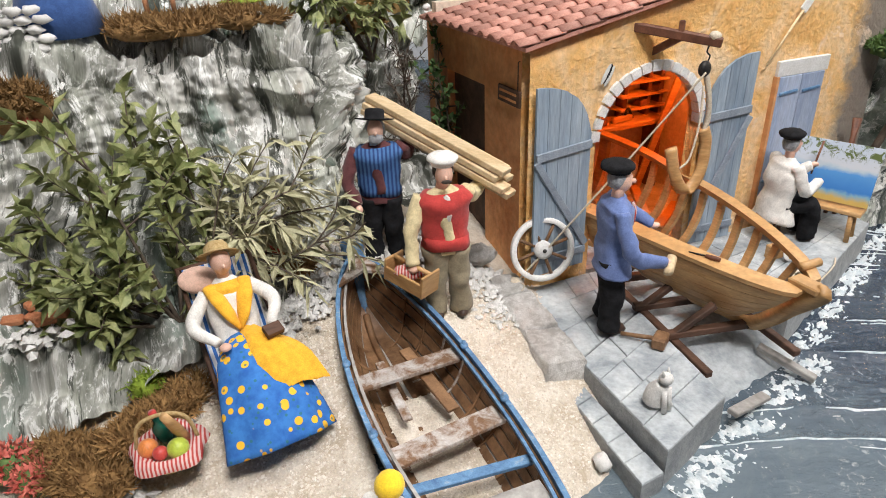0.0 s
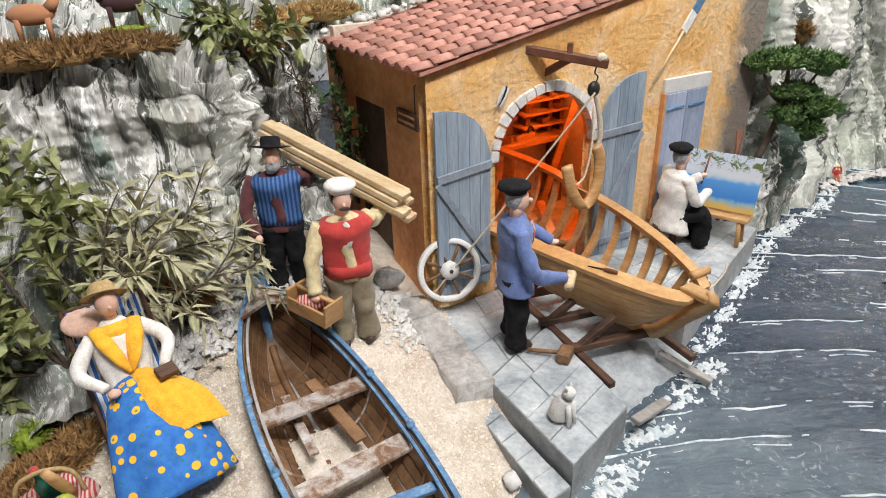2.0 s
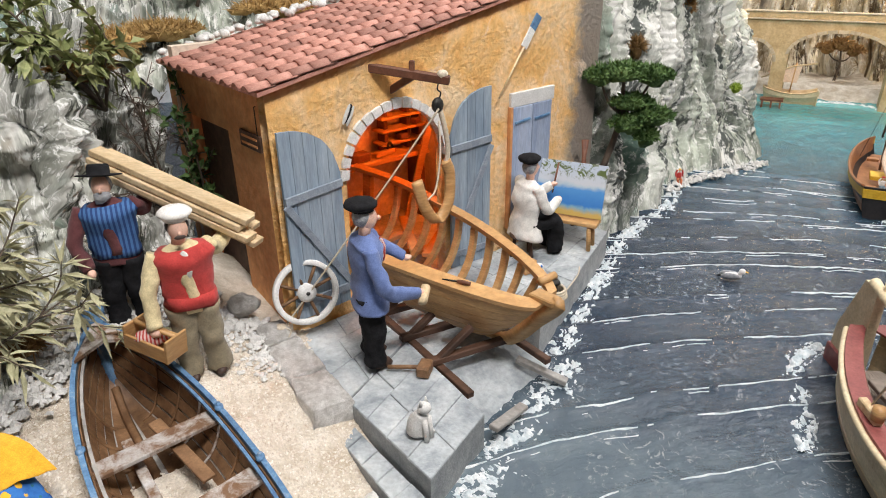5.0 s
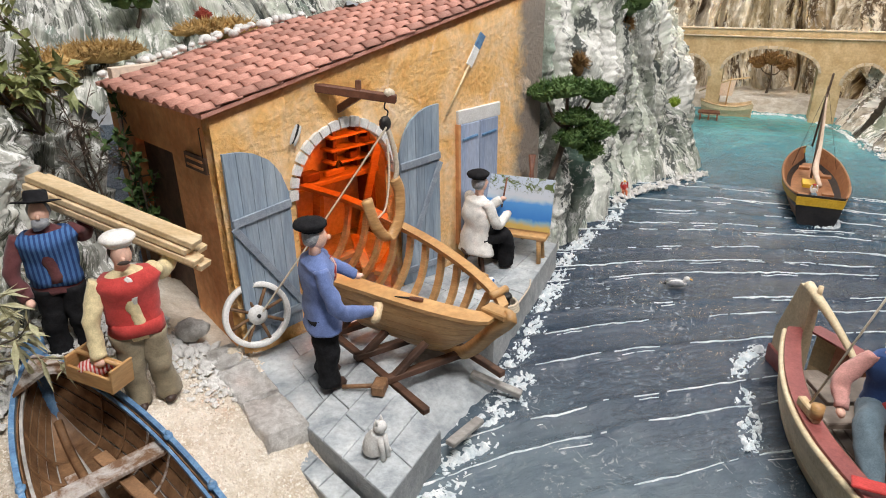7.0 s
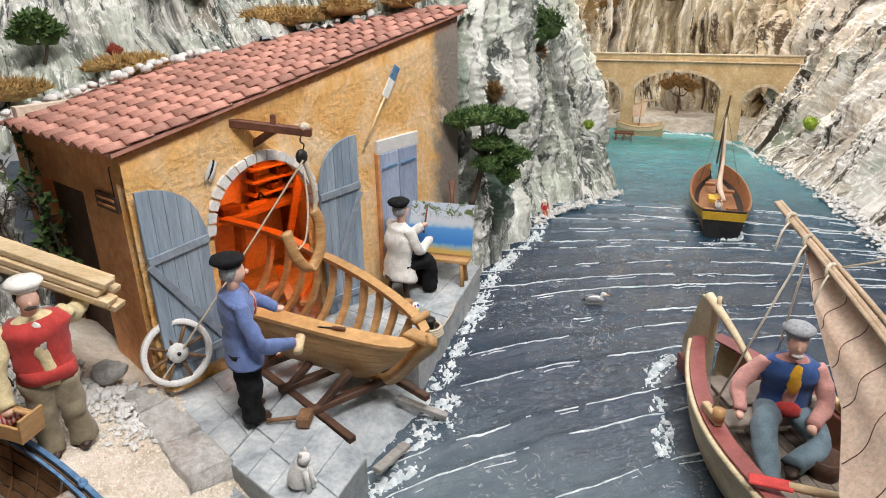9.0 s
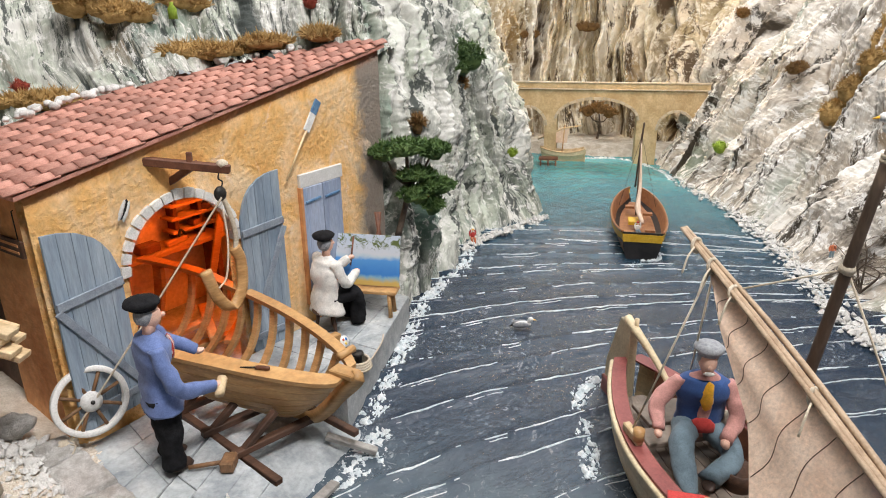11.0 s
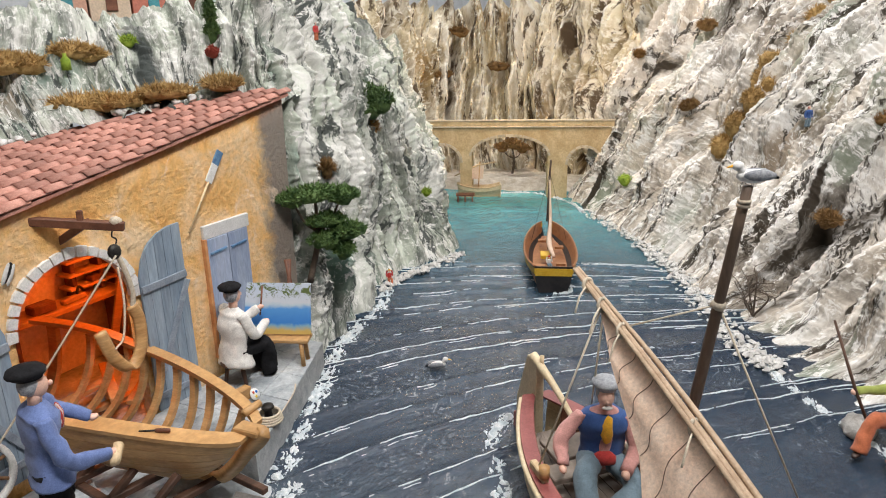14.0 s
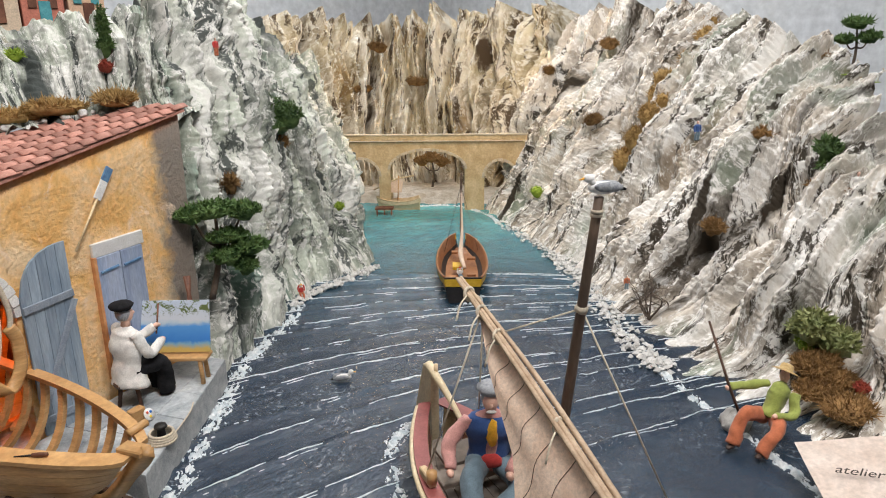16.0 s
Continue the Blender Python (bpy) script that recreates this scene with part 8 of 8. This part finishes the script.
rg = np.random.RandomState(31)
for i in range(58):
    u = rg.uniform(-0.01, 0.74)
    vm = float(np.interp(u, [0.0, 0.3, 0.55, 0.78], [0.375, 0.375, 0.285, 0.10]))
    p = HM @ Vector((u, vm + rg.uniform(-0.004, 0.022), roof_z(u) + 0.017 + rg.uniform(0, 0.004)))
    lay_stone("white_stone", p, rg.uniform(0.007, 0.014), i, "white stone laid along the roof's upper edge", "white stones along the roof")
for i in range(14):
    x, y = rg.uniform(0.16, 0.25), rg.uniform(0.96, 1.04)
    lay_stone("white_stone", (x, y, float(beach_z(x, y)) + 0.004), rg.uniform(0.006, 0.013), 100 + i, "white stone on the shingle beside the boathouse", "white stones on the beach")
lay_stone("beach_stone", (0.352, 0.648, 0.012), 0.016, 3, "pale rounded stone on the shingle", "beach stones")
stone("boulder", (0.205, 1.015, 0.125), (0.026, 0.02, 0.018), M_CONCRETE, "grey boulder against the boathouse wall", 3)
stone("boulder", (1.668, 0.330, 0.010), (0.045, 0.03, 0.018), M_CONCRETE, "flat pale boulder at the water's edge", 5, 20)


def scatter(name, pts, sizes, m, label, seed, kind="stuff"):
    """Many small angular stones in one mesh."""
    rg = np.random.RandomState(seed)
    base = np.array([(1, 0, 0), (-1, 0, 0), (0, 1, 0), (0, -1, 0), (0, 0, 0.8), (0, 0, -0.8)], float)
    tri = [(0, 2, 4), (2, 1, 4), (1, 3, 4), (3, 0, 4), (2, 0, 5), (1, 2, 5), (3, 1, 5), (0, 3, 5)]
    V, F = [], []
    for p, s in zip(pts, sizes):
        a = rg.uniform(0, 6.28)
        R = np.array([[math.cos(a), -math.sin(a), 0], [math.sin(a), math.cos(a), 0], [0, 0, 1]])
        q = (base * rg.uniform(0.6, 1.2, (6, 1)) + rg.normal(size=(6, 3)) * 0.12) @ R.T * s + p
        b = len(V)
        V += list(q)
        F += [tuple(b + i for i in t) for t in tri]
    ob = new(name, mesh_from(name, V, F, m, False))
    return tagged(ob, label, "stones", "", kind)


def on_beach(n, x0, x1, y0, y1, lo, hi, seed):
    rg = np.random.RandomState(seed)
    x, y = rg.uniform(x0, x1, n), rg.uniform(y0, y1, n)
    z = sand_height(x, y)
    keep = (z > 0.0) & ~under_boat(x, y, 0.090)
    return np.stack([x, y, z], 1)[keep], rg.uniform(lo, hi, n)[keep]


M_GRIT = mat("beach_grit", (0.58, 0.48, 0.37), (0.92, 0.87, 0.79), 160, 0.85, 0.3, 0.001, vary=0)
pts, sz = on_beach(26000, -0.22, 0.42, 0.42, 1.02, 0.0014, 0.0034, 1)
scatter("shingle", pts, sz, M_GRIT, "beige shingle grains covering the beach", 2)
bv = gv[rg.randint(0, len(gv), 700)] + rg.uniform(-0.004, 0.004, (700, 3)) * (1, 1, 0.2)
scatter("boat_gravel", bv, rg.uniform(0.001, 0.0028, 700), M_GRIT, "beige gravel grains in the rowing boat", 4)


def along(line, n, wide, seed, z0, z1, lo, hi):
    rg = np.random.RandomState(seed)
    c = spline(line, 400)
    k = rg.randint(0, 400, n)
    p = c[k] + rg.normal(size=(n, 2)) * wide
    return np.c_[p, rg.uniform(z0, z1, n)], rg.uniform(lo, hi, n)


RIGHT_SHORE = [(2.62, 1.82), (2.41, 1.40), (2.25, 1.15), (2.07, 0.93), (1.87, 0.69), (1.79, 0.56)]
p, sz = along(RIGHT_SHORE, 900, 0.020, 5, -0.002, 0.014, 0.003, 0.012)
scatter("shore_pebbles", p, sz, M_PEBBLE, "white pebbles along the foot of the cliff", 6)
p, sz = along([(1.36, 1.575), (1.48, 1.625), (1.62, 1.655), (1.80, 1.700)], 200, 0.012, 7, 0.0, 0.012, 0.006, 0.013)
scatter("shore_pebbles", p, sz, M_PEBBLE, "pale pebbles along the foot of the tall cliff", 8)
p, sz = along([(-0.16, 0.80), (-0.05, 0.90), (0.04, 0.96), (0.11, 1.03)], 1100, 0.036, 9, 0.105, 0.150, 0.003, 0.010)
keep = ~under_boat(p[:, 0], p[:, 1], 0.10)
p, sz = p[keep], sz[keep]
p[:, 2] = beach_z(p[:, 0], p[:, 1]) + 0.010
scatter("rubble", p, sz, M_PEBBLE, "white stone chips at the foot of the cliff", 10)
p, sz = along([(0.14, 1.02), (0.19, 0.985), (0.235, 0.93), (0.255, 0.90)], 520, 0.026, 11, 0, 0, 0.002, 0.008)
keep = ~under_boat(p[:, 0], p[:, 1], 0.10)
p, sz = p[keep], sz[keep]
p[:, 2] = beach_z(p[:, 0], p[:, 1]) + 0.004
scatter("rubble", p, sz, M_PEBBLE, "white stone chips on the shingle", 12)
p, sz = along([(-0.45, 0.60), (-0.36, 0.63), (-0.24, 0.56), (-0.20, 0.54)], 120, 0.020, 13, 0, 0, 0.004, 0.011)
keep = ~under_boat(p[:, 0], p[:, 1], 0.10)
p, sz = p[keep], sz[keep]
p[:, 2] = beach_z(p[:, 0], p[:, 1]) + 0.006
scatter("rubble", p, sz, M_PEBBLE, "white stone chips beside the moss", 14)
M_BRICK = mat("orange_brick", (0.45, 0.16, 0.07), (0.58, 0.26, 0.13), 60, 0.85, 0.4, 0.002)
for i, (x, y, z, a) in enumerate(((-0.43, 0.735, 0.186, 20), (-0.405, 0.745, 0.184, -15), (-0.385, 0.735, 0.186, 40), (-0.375, 0.75, 0.188, 5), (-0.41, 0.76, 0.196, 60))):
    thing("brick_chip", pose(x, y, z, 8, 5, a), "broken orange brick on the rock ledge", "brick", "brick chips", Kit().box((0.026, 0.016, 0.010), M_BRICK, bevel=0.2))
p, sz = along([(-0.45, 0.71), (-0.40, 0.715), (-0.36, 0.72)], 46, 0.012, 15, 0.160, 0.180, 0.006, 0.012)
scatter("rubble", p, sz, M_PEBBLE, "white stones below the brick chips", 16)
drywall = thing("dry_stone_wall", pose(-0.485, 0.985, 0.485, 0, 0, 22), "low dry stone wall of grey-pink stones on the ledge", "wall")
for row in range(5):
    for c in range(5):
        ob = part("stone", STONES[(row + c) % 5], drywall)
        ob.matrix_local = pose(-0.05 + 0.023 * c + 0.011 * (row % 2), 0, 0.008 + 0.0135 * row, 0, 0, 10 * c) @ Matrix.Diagonal((0.0135, 0.012, 0.0115, 1))


# ---- surf along the shores ----
def surf(name, line, width, seed, label, z=0.004, high=0.012):
    c = spline(line, 700)
    tan = np.gradient(c, axis=0)
    nrm = np.stack([tan[:, 1], -tan[:, 0]], 1) / np.linalg.norm(tan, axis=1)[:, None]
    m = 26
    f = np.linspace(-1, 1, m)
    P = (c[:, None] + nrm[:, None] * (f * width)[None, :, None]).reshape(-1, 2)
    P3 = np.c_[P, np.zeros(len(P))]
    ff = np.tile(f, 700)
    arc = np.r_[0, np.cumsum(np.linalg.norm(np.diff(c, axis=0), axis=1))]
    flow_p = np.c_[np.repeat(arc, m) * 46, ff * width * 120, np.full(len(P), seed * 3.1)]
    flow_p[:, 1] += 1.6 * fbm(P3 * 30 + seed, 3)
    zz = z - 0.0085 + high * (0.06 + 0.95 * fbm(flow_p, 5, 0.68) + 0.30 * ridged(flow_p * 1.7, 3)) - 0.012 * np.abs(ff) ** 1.5
    P3[:, 2] = zz
    ob = new(name, mesh_from(name, P3, grid_faces(700, m), M_FOAM))
    return tagged(ob, label, "foam", "", "stuff")


surf("surf", [(0.44, 0.60), (0.50, 0.655), (0.555, 0.715), (0.60, 0.76), (0.68, 0.83), (0.735, 0.885)], 0.055, 1, "white foam washing round the quay")
surf("surf", [(0.72, 0.895), (0.80, 0.99), (0.90, 1.105), (1.01, 1.235), (1.14, 1.365), (1.28, 1.455), (1.39, 1.57)], 0.034, 2, "white foam along the terrace and cliff", 0.004, 0.013)
surf("surf", [(2.06, 0.91), (1.93, 0.76), (1.80, 0.58), (1.72, 0.45), (1.66, 0.33), (1.58, 0.18), (1.45, -0.05)], 0.022, 3, "white foam along the rocky shore")
surf("surf", [(1.19, 0.80), (1.155, 0.79), (1.10, 0.76), (1.03, 0.66), (0.96, 0.58)], 0.026, 4, "white wake beside the sailing boat")
surf("surf", [(1.70, 1.20), (1.76, 1.215), (1.80, 1.20), (1.86, 1.23)], 0.020, 5, "white bow foam of the fishing boat")
surf("surf", [(2.52, 2.46), (2.62, 2.36), (2.74, 2.24), (2.70, 1.98), (2.60, 1.82)], 0.020, 6, "white foam on the cove sand")

# ---- tiny figurines and animals ----
doll("rambler_figurine", (1.176, 1.515, 0.745), 20, 0.045, "tiny figurine in red on a high ledge", C_RUST, C_RED, hat="none", hair=C_DARKHAIR, group=FG)
doll("climber_figurine", (2.478, 0.862, 0.470), -30, 0.065, "tiny climber figurine in blue on the cliff", C_DENIM, C_NAVY, hat="none", hair=C_RED, group=FG)
doll("peasant_figurine", (2.205, 0.318, 0.392), -50, 0.075, "tiny peasant figurine in green skirt and white shawl", cloth("green_skirt", (0.02, 0.24, 0.18)), C_WHITE, hat="none", hair=C_DARKHAIR, hem=0.9, group=FG)
doll("angler_figurine", (1.425, 1.610, 0.004), -20, 0.055, "tiny seated figurine in red on the shore", C_RUST, C_RED, hat="straw", hat_m=C_YELLOW, hips=(0, 0, 0.3), neck=(0, 0, 0.66), legs=SIT, group=FG)
doll("walker_figurine", (2.125, 0.870, 0.045), -40, 0.045, "tiny figurine in brown on the shore path", C_DENIM, C_RUST, hat="none", hair=C_DARKHAIR, group=FG)
doll("villager_figurine", (-0.455, 1.080, 0.500), 10, 0.240, "figurine in a long dark blue flowered skirt", C_NAVY, C_NAVY, hat="straw", hat_m=C_STRAW, group=FG, more=lambda k, S: k.lathe([(S((0.28, 0, 0))[0], 0.0), (S((0.22, 0, 0))[0], S((0, 0, 0.25))[2]), (S((0.12, 0, 0))[0], S((0, 0, 0.5))[2])], C_NAVY, n=30, wob=-0.1))


def beast(name, m, s, coat, label, green=True):
    k = Kit().ball((0, 0, 0.52), (0.46, 0.20, 0.22), coat, n=14, rough=0.12)
    k.tube([(-0.36, 0, 0.60), (-0.52, 0, 0.82)], [0.14, 0.10], coat, n=10).ball((-0.60, 0, 0.86), (0.15, 0.085, 0.09), coat, n=10)
    for x in (-0.28, 0.28):
        for y in (-0.10, 0.10):
            k.tube([(x, y, 0.45), (x, y, 0.0)], [0.065, 0.045], coat, n=7)
    for y in (-0.05, 0.05):
        k.tube([(-0.58, y, 0.92), (-0.50, y * 2, 1.06)], [0.025, 0.008], C_STRAW, n=5)
    if green:
        k.ball((0, 0, 0.0), (0.55, 0.34, 0.05), M_LIME, n=14, rough=0.2)
    return thing(name, m @ Matrix.Scale(s, 4), label, "figurine", "animal figurines", k)


beast("goat_figurine", pose(-0.320, 1.150, 0.520, 0, 0, 200), 0.075, cloth("ginger_coat", (0.42, 0.19, 0.09)), "ginger goat figurine on the mossy ledge", False)
beast("bull_figurine", pose(-0.205, 1.225, 0.525, 0, 0, 20), 0.080, cloth("maroon_coat", (0.05, 0.02, 0.022)), "dark brown bull figurine on a green base")
beast("sheep_figurine", pose(2.565, 0.480, 0.680, 0, 0, 120), 0.040, C_WHITE, "white sheep figurine on a green base")
beast("sheep_figurine", pose(2.50, 0.440, 0.640, 0, 0, 60), 0.036, C_WHITE, "white sheep figurine on a green base")
beast("sheep_figurine", pose(2.60, 0.420, 0.660, 0, 0, 90), 0.036, C_WHITE, "white sheep figurine on a green base")
btl = Kit().lathe([(0.010, 0), (0.010, 0.022), (0.004, 0.030), (0.004, 0.036)], M_LIME, n=14)
thing("green_pot", pose(0.622, 1.632, 0.690), "small green pot among the moss", "pot", kit=btl)

# ---- roof tiles, each a part of the roof ----
def tile_mesh():
    n, V = 11, []
    for y in (0, 1):
        for i in range(n):
            f = i / (n - 1)
            prof = 0.0075 * math.sin(math.pi * min(1, f / 0.62)) if f < 0.62 else -0.0022 * math.sin(math.pi * (f - 0.62) / 0.38)
            taper = 1.0 - 0.06 * y
            V.append((-0.004 + 0.044 * y, (f - 0.5) * 0.041 * taper, prof + 0.0035 * (1 - y)))
    V += [(x, y, z - 0.0022) for x, y, z in V]
    F = [(i, i + 1, n + i + 1, n + i) for i in range(n - 1)]
    F += [tuple(2 * n + j for j in f[::-1]) for f in F]
    F += [(i, 2 * n + i, 2 * n + i + 1, i + 1) for i in range(n - 1)] + [(n + i, n + i + 1, 3 * n + i + 1, 3 * n + i) for i in range(n - 1)]
    F += [(0, n, 3 * n, 2 * n), (n - 1, 3 * n - 1, 4 * n - 1, 2 * n - 1)]
    return mesh_from("tile", V, F, M_TILE, True)


TILE = tile_mesh()
slope = math.degrees(math.atan(0.195))
rng = np.random.RandomState(5)
for i in range(24):
    u = -0.022 + 0.0345 * i
    vmax = float(np.interp(u, [0.0, 0.3, 0.55, 0.78], [0.36, 0.36, 0.27, 0.08]))
    for j in range(11):
        v = 0.006 + 0.0365 * j
        if v > vmax:
            continue
        ob = new("tile", TILE)
        ob.parent = roof
        ob.matrix_local = pose(u + rng.uniform(-0.002, 0.002), v + rng.uniform(-0.001, 0.001), roof_z(u) + 0.0085, rng.uniform(-3, 3), -slope + rng.uniform(-1.5, 1.5), rng.uniform(-2.5, 2.5))
